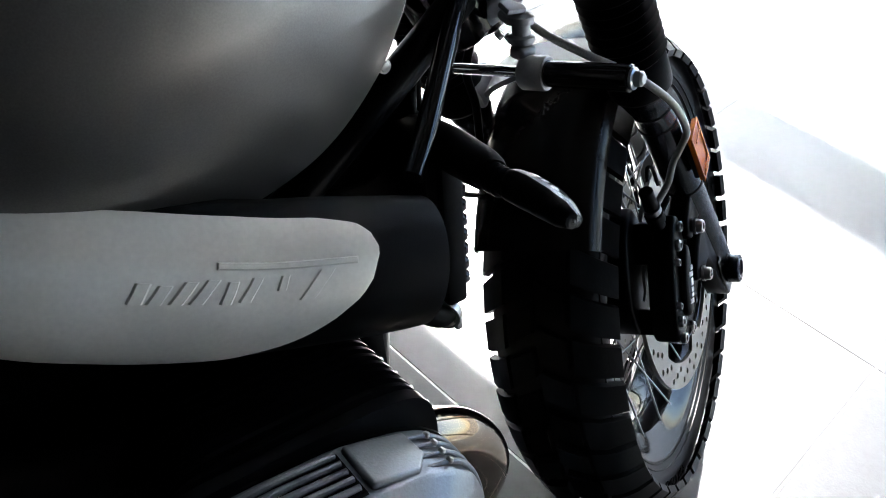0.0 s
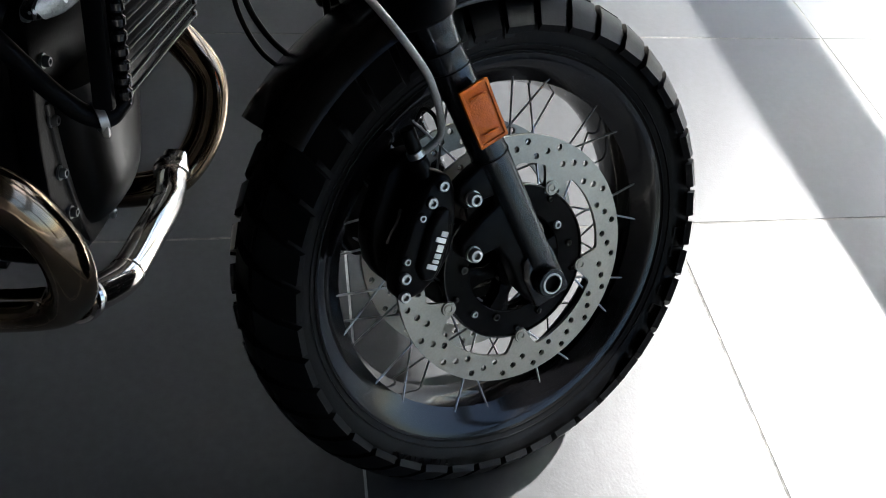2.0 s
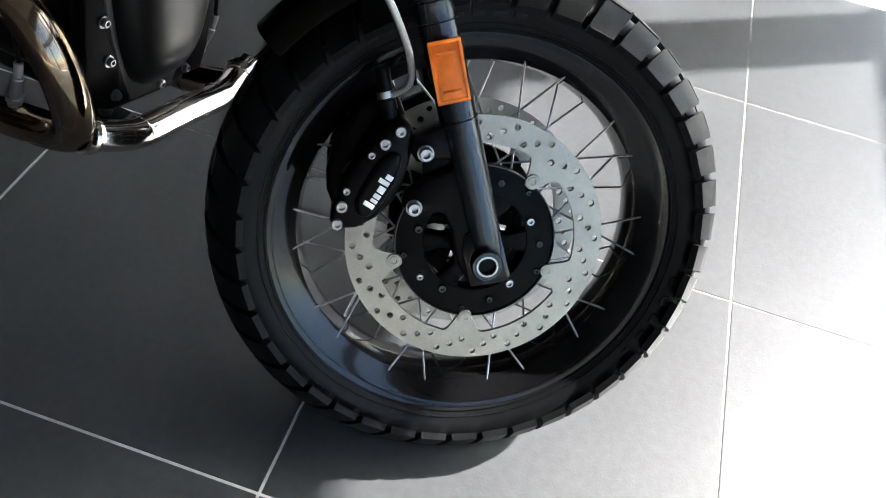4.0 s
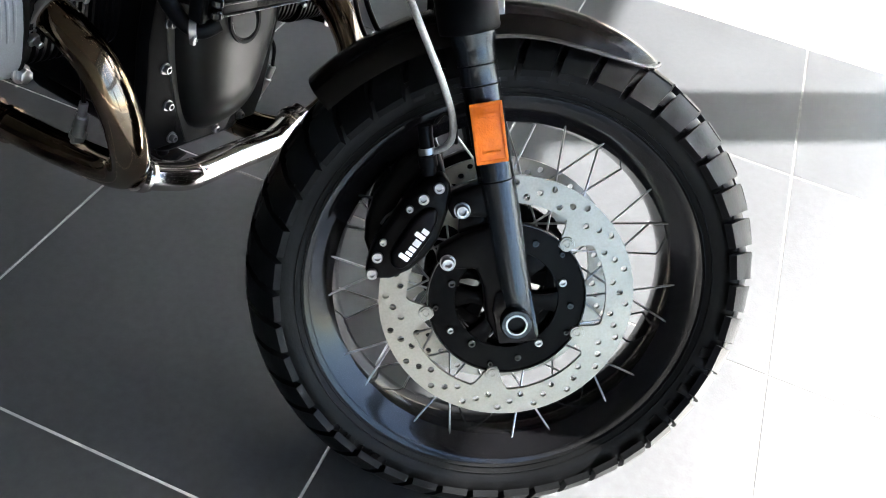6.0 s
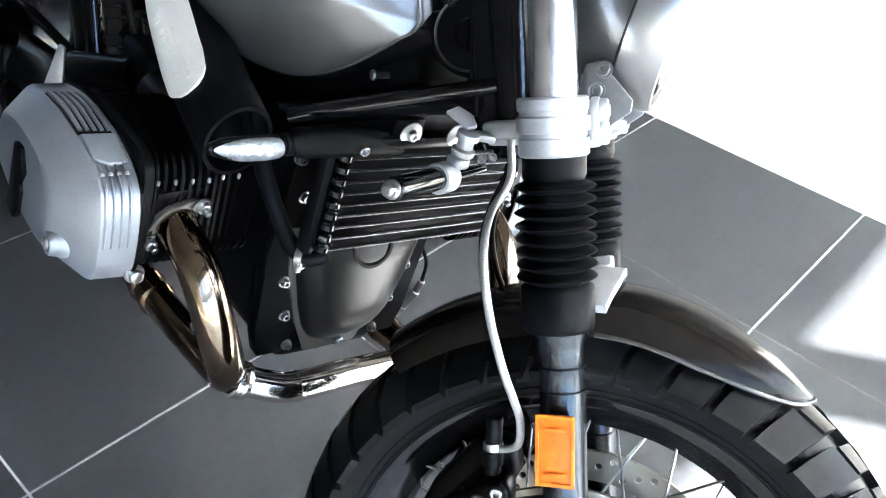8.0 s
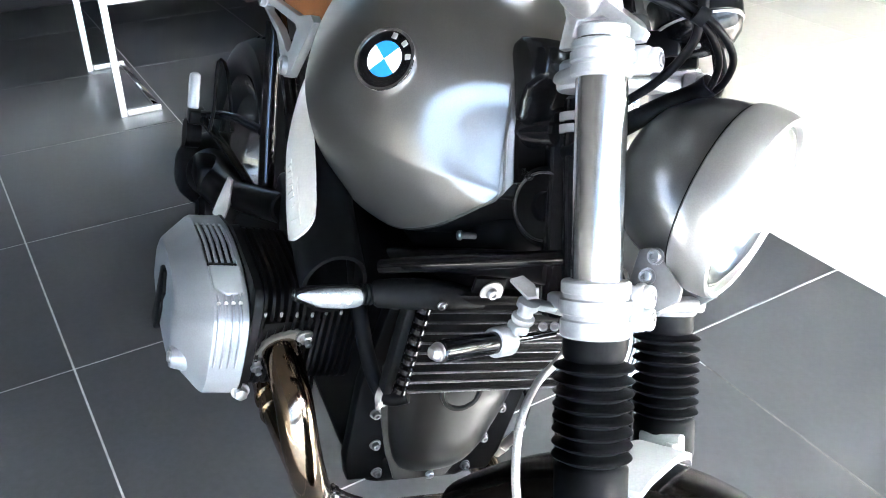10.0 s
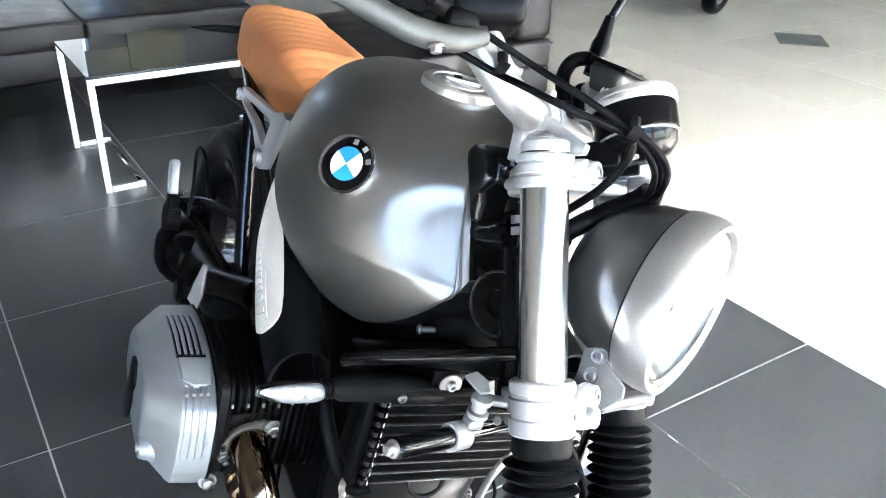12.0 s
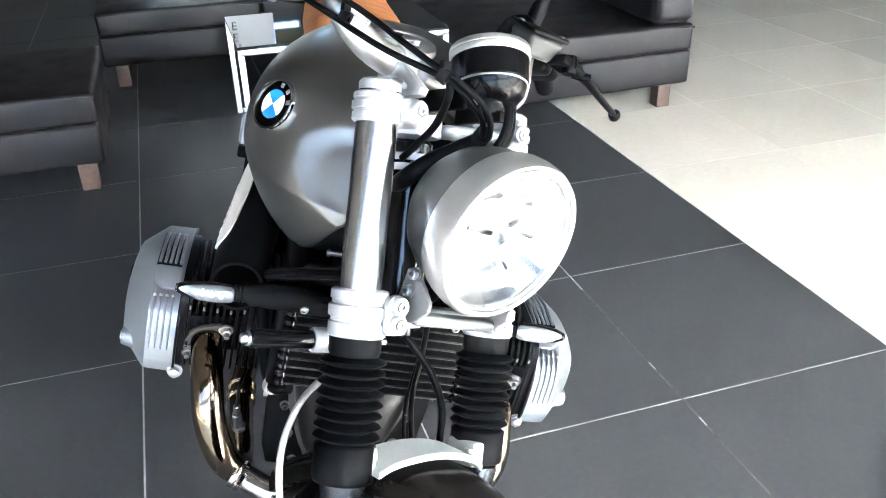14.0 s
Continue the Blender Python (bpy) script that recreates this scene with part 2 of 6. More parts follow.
def slab(outline, thickness, m=None, bevel=0.002, segments=2):
    """A plate with that outline in x and y, from z = 0 up, with eased edges."""
    bm = bmesh.new()
    base = bm.faces.new([bm.verts.new((x, y, 0)) for x, y in outline])
    up = bmesh.ops.extrude_face_region(bm, geom=[base])
    bmesh.ops.translate(bm, vec=(0, 0, thickness), verts=[v for v in up["geom"] if isinstance(v, bmesh.types.BMVert)])
    bmesh.ops.recalc_face_normals(bm, faces=bm.faces)
    if bevel:
        bmesh.ops.bevel(bm, geom=[e for e in bm.edges if e.calc_face_angle(0) > 0.6], offset=bevel, segments=segments, profile=0.5, affect="EDGES", clamp_overlap=True)
    if m is not None:
        bm.transform(m)
    return bm


def frame_plate(outline, window, thickness, m=None):
    """A plate with an opening; both lines have equally many points, in x and y, from z = 0 up."""
    bm = loft([[(x, y, 0) for x, y in outline], [(x, y, thickness) for x, y in outline], [(x, y, thickness) for x, y in window], [(x, y, 0) for x, y in window], [(x, y, 0) for x, y in outline]], caps=False)
    bmesh.ops.remove_doubles(bm, verts=bm.verts, dist=1e-6)
    bmesh.ops.bevel(bm, geom=[e for e in bm.edges if e.calc_face_angle(0) > 0.6], offset=thickness * 0.14, segments=2, profile=0.5, affect="EDGES", clamp_overlap=True)
    if m is not None:
        bm.transform(m)
    return bm


def ring_outline(n, r, phase=0.0):
    return [(r * math.cos(phase + 2 * math.pi * k / n), r * math.sin(phase + 2 * math.pi * k / n)) for k in range(n)]


def socket_bolt(r=0.006, h=0.006):
    """A round-headed screw with a hexagon socket, head upward."""
    return lathe([(0, h * 0.35), (r * 0.5, h * 0.35), (r * 0.52, h), (r * 0.85, h), (r, h * 0.8), (r, 0), (0, 0)], 18)


def hex_bolt(r=0.007, h=0.006):
    return join(slab(ring_outline(6, r), h, bevel=r * 0.12), lathe([(0, -0.001), (r * 1.35, -0.001), (r * 1.35, 0.0015), (0, 0.0015)], 18))


def super_ring(x, top, mid, bottom, half, foot, n_up=2.3, n_low=2.2, count=15):
    """A closed tank-like section across the bike at x."""
    pts = []
    for k in range(count):
        a = math.pi / 2 * k / (count - 1)
        pts.append((half * math.sin(a) ** (2 / n_up), mid + (top - mid) * max(0.0, math.cos(a)) ** (2 / n_up)))
    for k in range(1, count):
        a = math.pi / 2 * k / (count - 1)
        pts.append((foot + (half - foot) * max(0.0, math.cos(a)) ** (2 / n_low), mid - (mid - bottom) * math.sin(a) ** (2 / n_low)))
    right = [(x, -y, z) for y, z in pts]
    left = [(x, y, z) for y, z in pts[1:]]
    return right + left[::-1]

# ---------- the showroom ----------
TILE = 0.60
GRID_X, GRID_Y = 0.39, 0.208  # a crossing of the joints
EDGE_X = GRID_X + 2 * TILE    # where the dark tiles end and the beige ones begin
WEST, EAST, SOUTH, NORTH, HEIGHT = -5.6, 9.6, -2.8, 9.4, 3.9


def structure(name, bm, mat, label, category, sharp=35):
    return tagged(part(name, bm, mat, sharp=sharp), label, category, kind="structure")


floor = structure("floor", box(((WEST + EAST) / 2, (SOUTH + NORTH) / 2, -0.1012), (EAST - WEST + 0.4, NORTH - SOUTH + 0.4, 0.2), 0), GROUT, "showroom floor with pale joints between large tiles", "floor")
structure("ground", box((0, -36, -0.16), (120, 66, 0.1), 0), OUTSIDE, "pale paved forecourt outside the window front", "ground")
structure("ceiling", box(((WEST + EAST) / 2, (SOUTH + NORTH) / 2, HEIGHT + 0.1), (EAST - WEST + 0.4, NORTH - SOUTH + 0.4, 0.2), 0), CEILING, "plain dark grey showroom ceiling", "ceiling")
# an unseen high opening, added to the back wall so sky light gives the floor sheen
GAP = (0.90, 1.54, 1.90, 2.70)
wall_bits = [box(((WEST + GAP[0]) / 2, NORTH + 0.1, HEIGHT / 2), (GAP[0] - WEST + 0.2, 0.2, HEIGHT), 0), box(((GAP[1] + EAST) / 2, NORTH + 0.1, HEIGHT / 2), (EAST - GAP[1] + 0.2, 0.2, HEIGHT), 0)]
wall_bits += [box(((GAP[0] + GAP[1]) / 2, NORTH + 0.1, (low + high) / 2), (GAP[1] - GAP[0] - 0.2, 0.2, high - low), 0) for low, high in ((0, GAP[2]), (GAP[3], HEIGHT))]
structure("wall_north", join(*wall_bits), WALL, "plain grey painted showroom wall with an added opening for sky light", "wall")

structure("wall_west", box((WEST - 0.1, (SOUTH + NORTH) / 2, HEIGHT / 2), (0.2, NORTH - SOUTH, HEIGHT), 0), WALL, "plain grey painted showroom wall", "wall")
structure("wall_east", box((EAST + 0.1, (SOUTH + NORTH) / 2, HEIGHT / 2), (0.2, NORTH - SOUTH, HEIGHT), 0), WALL, "plain grey painted showroom wall", "wall")

# the glass front: a header, a broad transom and broad uprights
HEADER, SILL_LOW, SILL_HIGH = 2.94, 1.75, 2.03
structure("wall_south", box(((WEST + EAST) / 2, SOUTH + 0.2, (HEADER + HEIGHT) / 2), (EAST - WEST, 0.06, HEIGHT - HEADER), 0), WALL, "grey wall above the glass front", "wall")
front = thing("window_1", Matrix.Translation((0, SOUTH + 0.2, 0)), "tall glass shop front with broad grey frames", "window", kind="structure")
part("transom", box(((WEST + EAST) / 2, 0, (SILL_LOW + SILL_HIGH) / 2), (EAST - WEST, 0.02, SILL_HIGH - SILL_LOW), 0.002), ALU_FRAME, front)
for k in range(-3, 3):
    x = 2.66 + 2.4 * k
    part("mullion", box((x, 0.003, HEADER / 2), (0.22, 0.03, HEADER), 0.002), ALU_FRAME, front)
    for low, high in ((0.0, SILL_LOW), (SILL_HIGH, HEADER)):
        pane = part("pane", box((x + 1.2, -0.012, (low + high) / 2), (2.16, 0.008, high - low - 0.01), 0), GLASS, front)
        pane.visible_shadow = False

# ---------- lounge ----------
def cushion_block(size, puff=0.012, bevel=0.035):
    """A leather block with eased, slightly swollen faces, its base at z = 0."""
    x, y, z = size
    bm = box((0, 0, z / 2), size, bevel, 4)
    bmesh.ops.subdivide_edges(bm, edges=[e for e in bm.edges if e.calc_length() > 0.25], cuts=7, use_grid_fill=True)
    for v in bm.verts:
        fx, fy, fz = 2 * v.co.x / x, 2 * v.co.y / y, 2 * v.co.z / z - 1
        swell = (1 - min(1, abs(fx)) ** 3) * (1 - min(1, abs(fy)) ** 3) * puff
        ripple = 0.004 * noise.noise(v.co * 5) + 0.002 * noise.noise(v.co * 17)
        if abs(fz) > 0.9:
            v.co.z += math.copysign(max(swell, 0), fz) * (1 if fz > 0 else 0.2) + ripple * 0.6
        if abs(fx) > 0.97:
            v.co.x += math.copysign(puff * 0.5 * (1 - min(1, abs(fy)) ** 4), fx) + ripple
        if abs(fy) > 0.97:
            v.co.y += math.copysign(puff * 0.5 * (1 - min(1, abs(fx)) ** 4), fy) + ripple
    return bm


def sofa(name, x0, x1, y0, y1, label, seats=1, along="x", back="", back_height=0.36, feet=0.118, split=0.265, seat_top=0.378, group="leather lounge seats"):
    """A low leather seat on wooden feet; back: the side that carries a backrest."""
    ob = thing(name, Matrix.Translation(((x0 + x1) / 2, (y0 + y1) / 2, 0)), label, "sofa", group)
    w, d = x1 - x0, y1 - y0
    part("base", moved(cushion_block((w, d, split - feet - 0.001), 0.006, 0.014), Matrix.Translation((0, 0, feet))), SOFA, ob)
    span = w if along == "x" else d
    for k in range(seats):
        c = -span / 2 + span * (k + 0.5) / seats
        high = seat_top - split
        size = (span / seats - 0.008, d + 0.010, high) if along == "x" else (w + 0.010, span / seats - 0.008, high)
        at = (c, 0, split) if along == "x" else (0, c, split)
        cushion = part("seat_cushion", moved(cushion_block(size, 0.014, 0.016), Matrix.Translation(at)), SOFA, ob)
        # stitched piping round the front and side edges
        x, y = size[0] / 2 + 0.001, size[1] / 2 + 0.001
        loop = [(-x, -y), (x, -y), (x, y), (-x, y), (-x, -y)]
        part("piping", tube([(at[0] + px, at[1] + py, seat_top - 0.016) for px, py in loop], 0.0032, 8, 1), SOFA, cushion)
    if back:
        t = 0.2
        size, at = {"n": ((w, t, back_height), (0, d / 2 - t / 2, seat_top)), "e": ((t, d, back_height), (w / 2 - t / 2, 0, seat_top)), "w": ((t, d, back_height), (-w / 2 + t / 2, 0, seat_top))}[back]
        part("backrest", moved(cushion_block(size, 0.02, 0.04), Matrix.Translation(at)), SOFA, ob)
    for sx in (-1, 1):
        for sy in (-1, 1):
            foot = join(box((sx * (w / 2 - 0.075), sy * (d / 2 - 0.09), feet / 2), (0.062, 0.062, feet), 0.003), box((sx * (w / 2 - 0.075), sy * (d / 2 - 0.09), feet - 0.003), (0.11, 0.072, 0.006), 0.001))
            part("foot", foot, WOOD, ob)
    return ob


sofa("sofa", -1.06, -0.30, 2.52, 3.20, "dark brown leather bench seat on wooden feet", 1, "y")
sofa("sofa", -0.34, 1.22, 3.80, 4.62, "long dark brown leather sofa with two cushions", 2, "x")
sofa("sofa", 1.12, 2.10, 2.56, 3.45, "dark brown leather armchair on wooden feet", 1, "x", back="e")


def coffee_table(x0, x1, y0, y1, h):
    """Two chromed hoops of flat bar, joined by rails, under a smoked glass top."""
    ob = thing("coffee_table", Matrix.Translation(((x0 + x1) / 2, (y0 + y1) / 2, 0)), "low chrome-framed coffee table with a smoked glass top", "table")
    w, d, b = x1 - x0, y1 - y0, 0.022
    for sy in (-1, 1):
        y = sy * (d / 2 - b / 2)
        part("top_rail", box((0, y, h - 0.012 - b / 2), (w, b, b), 0.002), TABLE_STEEL, ob)
        for sx in (-1, 1):
            x = sx * (w / 2 - b / 2)
            part("leg", box((x, y, (h - 0.012 - b) / 2), (b, b, h - 0.012 - b), 0.002), TABLE_STEEL, ob)
            part("foot_rail", box((x - sx * 0.072, y, b / 2 + 0.0005), (0.116, b, b - 0.001), 0.002), TABLE_STEEL, ob)
    for sx in (-1, 1):
        part("floor_rail", box((sx * (w / 2 - 0.13), 0, b / 2 + 0.0005), (b * 0.9, d - 2 * b, b * 0.8), 0.002), CHROME, ob)
    part("top", box((0, 0, h - 0.006), (w, d, 0.012), 0.002), SMOKED, ob, "smoked glass top", sharp=15)
    return ob


coffee_table(0.222, 1.06, 2.722, 3.262, 0.427)


def display_board(x0, x1, y, high, mat, label):
    """A thin panel standing on two feet."""
    ob = thing("display_board", Matrix.Translation(((x0 + x1) / 2, y, 0)), label, "board")
    part("panel", box((0, 0, high / 2 + 0.02), (x1 - x0, 0.018, high - 0.04), 0.002), mat, ob, sharp=15)
    for s in (-1, 1):
        part("foot", box((s * ((x1 - x0) / 2 - 0.06), 0, 0.0105), (0.04, 0.26, 0.020), 0.003), STEEL, ob)
    return ob


def printed_letter(text, size, ob, at):
    """A flat printed letter, upright on a board, as a mesh of its own."""
    curve = bpy.data.curves.new("letter", "FONT")
    curve.body, curve.size, curve.extrude = text, size, 0.0006
    temp = bpy.data.objects.new("letter", curve)
    scene.collection.objects.link(temp)
    me = bpy.data.meshes.new_from_object(temp.evaluated_get(bpy.context.evaluated_depsgraph_get()))
    bpy.data.objects.remove(temp)
    me.materials.clear()
    me.materials.append(INK)
    return part("printed_letter", me, INK, ob, m=Matrix.Translation(at) @ Matrix.Rotation(math.pi / 2, 4, "X"))


board = display_board(-0.10, 0.632, 5.06, 1.22, BOARD_WHITE, "white display board with dark letters behind the sofa")
for size, x, z in ((0.075, 0.362, 0.858), (0.075, 0.362, 0.932), (0.046, 0.392, 1.002)):
    printed_letter("E", size, board, (x - 0.266, -0.0096, z))
olive = display_board(0.885, 1.226, 5.06, 1.22, OLIVE, "olive green display board behind the sofa")
part("side_panel", box((-0.296, 0.004, 1.075), (0.247, 0.016, 0.29), 0.002), OLIVE, olive, sharp=15)

drain = thing("floor_drain", pose(4.51, 2.99, 0, 0, 0, 45), "square slate-grey drain cover in the beige floor", "drain cover")
part("cover", box((0, 0, 0.003), (0.29, 0.29, 0.006), 0.002), DRAIN, drain)


def parked_wheel(contact, axle, r):
    """A small wheel that stands on the floor, leaning a little, its axle along a given line."""
    axle = Vector(axle).normalized()
    up = (Vector((0, 0, 1)) - axle * axle.z).normalized()
    m = Matrix.Translation(Vector(contact) + up * (r + 0.002)) @ axle.to_track_quat("Z", "Y").to_matrix().to_4x4()
    ob = thing("parked_wheel", m, "black rubber tyre on a grey rim standing on beige tiles", "wheel")
    tyre = [(0.62, -0.19), (0.72, -0.23), (0.84, -0.24), (0.93, -0.19), (0.985, -0.09), (1.0, 0.0), (0.985, 0.09), (0.93, 0.19), (0.84, 0.24), (0.72, 0.23), (0.62, 0.19)]
    part("tyre", lathe([(q * r, h * r) for q, h in tyre], 56, closed=True), RUBBER, ob)
    part("rim", lathe([(q * r, h * r) for q, h in ((0.64, -0.17), (0.58, -0.15), (0.52, -0.06), (0.52, 0.06), (0.58, 0.15), (0.64, 0.17))], 48, closed=True), BRACKET_GREY, ob)
    part("hub", lathe([(0, -0.16 * r), (0.14 * r, -0.16 * r), (0.16 * r, -0.10 * r), (0.50 * r, -0.05 * r), (0.53 * r, -0.05 * r), (0.53 * r, 0.05 * r), (0.50 * r, 0.05 * r), (0.16 * r, 0.10 * r), (0.14 * r, 0.16 * r), (0, 0.16 * r)], 40), BRACKET_GREY, ob)
    return ob


parked_wheel((4.577, 3.781, 0), (0.36, -0.93, -0.14), 0.215)

# ---------- motorcycle: front end, in the frame of the steered fork ----------
BIKE = pose(0.0342, 0.4593, 0.0, -15.035, 0.0, -99.85)       # x forward, y to its left, z up, leaning on its side stand
FORK = pose(0.0722, 0.0514, 0.3072, -28.49, -16.25, -61.31)  # the wheel's centre; z along the fork legs
bike = thing("motorcycle", BIKE, "parked grey and black roadster motorcycle leaning on its side stand", "motorcycle")
STEER = BIKE.inverted() @ FORK
LEG_Y, LEG_X = 0.101, 0.008
WHEEL = Matrix.Translation((0, 0.016, 0)) @ pose(0, 0, 0, 2.9, 0, 0.8)  # the wheel's seat on its axle
DISC_Y, DISC_R = 0.051, 0.154
TO_Y = Matrix.Rotation(-math.pi / 2, 4, "X")  # lathe axis z becomes y


def fpart(name, bm, mat, parent=None, label="", sharp=35):
    """A part of the steered front end: hangs on the bike, or on such a part."""
    return part(name, bm, mat, parent or bike, label, STEER if parent is None else None, sharp)


def wpart(name, bm, mat, label="", sharp=35, m=None):
    """A part of the front wheel that keeps the fork's axis, not the wheel's."""
    return part(name, bm, mat, front_wheel, label, WHEEL.inverted() @ (m or Matrix()), sharp)


# wheel: a rim that carries tyre, hub, spokes and brake discs
rim_profile = [(0.214, 0.0), (0.216, 0.018), (0.228, 0.030), (0.232, 0.040), (0.246, 0.043), (0.250, 0.0475), (0.2455, 0.050), (0.240, 0.0485), (0.236, 0.047), (0.226, 0.040), (0.212, 0.030), (0.207, 0.012), (0.206, 0.0)]
full = [(r, y) for r, y in rim_profile] + [(r, -y) for r, y in rim_profile[1:-1][::-1]]
front_wheel = fpart("front_wheel", lathe(full, 96, TO_Y, closed=True), BLACK_GLOSS, label="black spoked front wheel with a knobbly tyre")
front_wheel.matrix_local = STEER @ WHEEL

CARCASS = [(0.236, 0.041), (0.246, 0.050), (0.260, 0.0575), (0.276, 0.0605), (0.288, 0.0590), (0.298, 0.052), (0.306, 0.038), (0.310, 0.020), (0.311, 0.0)]


def crown(s, lift):
    """A point over the carcass at s (0 the middle, 1 the shoulder), lift metres above it."""
    y = 0.0625 * s
    r = 0.311 - 0.029 * abs(s) ** 2.6
    slope = 0.029 * 2.6 * abs(s) ** 1.6 / 0.0625
    n = math.hypot(1, slope)
    return r + lift / n, y + math.copysign(lift * slope / n, s) if s else y


def tread_block(side, stations, width, step, slant=0.42):
    """One slanted block over the carcass, round the angle 0."""
    bm = bmesh.new()
    v = []
    for lift, shrink in ((-0.004, 0.0), (0.0090, 0.05)):
        ring = []
        for s in stations:
            mid = step * slant * s * 1.7
            r, y = crown(s, lift)
            wide = step * (width - shrink) / 2
            for e in (-1, 1):
                a = mid + e * wide
                ring.append(bm.verts.new((r * math.cos(a), side * y, r * math.sin(a))))
        v.append(ring)
    n = len(stations)
    for q in range(n - 1):
        i = 2 * q
        bm.faces.new((v[1][i], v[1][i + 1], v[1][i + 3], v[1][i + 2]))
        bm.faces.new((v[0][i], v[1][i], v[1][i + 2], v[0][i + 2]))
        bm.faces.new((v[0][i + 1], v[0][i + 3], v[1][i + 3], v[1][i + 1]))
    i = 2 * (n - 1)
    bm.faces.new((v[0][0], v[0][1], v[1][1], v[1][0]))
    bm.faces.new((v[0][i], v[1][i], v[1][i + 1], v[0][i + 1]))
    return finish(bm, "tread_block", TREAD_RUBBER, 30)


BLOCKS = 42
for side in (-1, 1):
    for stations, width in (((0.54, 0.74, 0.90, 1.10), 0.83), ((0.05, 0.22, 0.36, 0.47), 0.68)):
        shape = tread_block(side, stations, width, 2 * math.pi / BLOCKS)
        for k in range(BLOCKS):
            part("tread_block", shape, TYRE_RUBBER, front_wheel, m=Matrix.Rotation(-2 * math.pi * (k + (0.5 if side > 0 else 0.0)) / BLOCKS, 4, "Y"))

tyre_profile = CARCASS + [(r, -y) for r, y in CARCASS[:-1][::-1]]
fpart("tyre", lathe(tyre_profile, 120, TO_Y, closed=True), TYRE_RUBBER, front_wheel, "black off-road tyre with slanted tread blocks", sharp=30)


def raised_text(text, size, radius, start, y, mat, name):
    """Letters standing out of the tyre's right wall, bent along it."""
    curve = bpy.data.curves.new(name, "FONT")
    curve.body, curve.size, curve.extrude, curve.space_character = text, size, 0.0007, 1.15
    ob = bpy.data.objects.new(name, curve)
    scene.collection.objects.link(ob)
    me = bpy.data.meshes.new_from_object(ob.evaluated_get(bpy.context.evaluated_depsgraph_get()))
    bpy.data.objects.remove(ob)
    for v in me.vertices:
        a = start + v.co.x / radius
        r = radius - size * 0.35 + v.co.y
        v.co = (r * math.cos(a), y - v.co.z - 0.0, r * math.sin(a))
    me.materials.clear()
    me.materials.append(mat)
    return me


for r, y in ((0.2485, 0.0525), (0.2560, 0.0562), (0.2880, 0.0596)):
    for side in (-1, 1):
        fpart("sidewall_ridge", lathe([(r - 0.0008, side * (y - 0.001)), (r - 0.0005, side * (y + 0.0006)), (r + 0.0005, side * (y + 0.0006)), (r + 0.0008, side * (y - 0.001))], 90, TO_Y), TYRE_RUBBER, front_wheel)
fpart("tyre_marking", raised_text("120/70 R19", 0.018, 0.276, radians(207), -0.0608, TYRE_MARK, "tyre_marking"), TYRE_MARK, front_wheel, "raised black size marking on the tyre wall")
for start, count, height in ((68, 8, 0.019), (-52, 5, 0.022)):
    bars = []
    for k in range(count):
        a = radians(start + k * (5.0 if count == 8 else 6.0))
        bars.append(moved(box((0.274, -0.0606, 0), (height, 0.0014, 0.014), 0.0005, 1), Matrix.Rotation(-a, 4, "Y")))
    fpart("tyre_marking", join(*bars), TYRE_MARK, front_wheel)

hub = lathe([(0.018, -0.062), (0.028, -0.062), (0.030, -0.054), (0.028, -0.040), (0.025, -0.020), (0.025, 0.020), (0.028, 0.040), (0.030, 0.054), (0.028, 0.062), (0.018, 0.062)], 40, TO_Y, closed=True)
wpart("hub", hub, HUB_BLACK)
ARMS, ARM_PHASE = 6, radians(165)


def spider_ring(y, r0, r1, thick):
    """A flat ring round the hub."""
    return lathe([(r0, -thick / 2), (r0 + 0.001, -thick / 2 - 0.001), (r1 - 0.001, -thick / 2 - 0.001), (r1, -thick / 2), (r1, thick / 2), (r1 - 0.001, thick / 2 + 0.001), (r0 + 0.001, thick / 2 + 0.001), (r0, thick / 2)], 72, Matrix.Translation((0, y, 0)) @ TO_Y, closed=True)


def spider_arms(name, y, r0, thick, wide):
    """The slender arms between the hub and such a ring."""
    for k in range(ARMS):
        a = ARM_PHASE + 2 * math.pi * k / ARMS
        wpart(name, slab([(0.022, -wide), (0.040, -wide * 0.72), (r0 + 0.004, -wide * 1.35), (r0 + 0.004, wide * 1.35), (0.040, wide * 0.72), (0.022, wide)], thick, Matrix.Translation((0, y + thick / 2, 0)) @ Matrix.Rotation(math.pi / 2, 4, "X") @ Matrix.Rotation(a, 4, "Z"), bevel=0.0015), HUB_BLACK)


for side in (-1, 1):
    wpart("hub_flange", spider_ring(side * 0.033, 0.062, 0.076, 0.008), HUB_BLACK)
    spider_arms("flange_arm", side * 0.033, 0.062, 0.0076, 0.009)
    for k in range(10):
        for lean in (-4, 4):
            a = radians(36 * k + 9 + lean)
            wpart("spoke_head", lathe([(0, 0.0024), (0.0022, 0.0020), (0.0034, 0), (0, 0)], 10, pose(0.0700 * math.cos(a), side * 0.038, 0.0700 * math.sin(a), 90 if side < 0 else -90)), STEEL)

# spokes run from the rim's edges across to the opposite hub flange
SPOKES = 40
for k in range(SPOKES):
    side, turn, group = (-1 if k % 2 else 1), (1 if (k // 2) % 2 else -1), k // 4
    a = radians(36 * group + (11.0 if turn > 0 else 27.4) + (18 if side > 0 else 0))
    lean = radians(45.7) * turn
    inner = Vector((0.070 * math.cos(a + lean), -side * 0.032, 0.070 * math.sin(a + lean)))
    outer = Vector((0.237 * math.cos(a), side * 0.040, 0.237 * math.sin(a)))
    end = inner + (outer - inner) * 0.93
    fpart("spoke", join(rod(inner, outer, 0.0014, 8), rod(end, outer, 0.0020, 8)), STEEL, front_wheel)


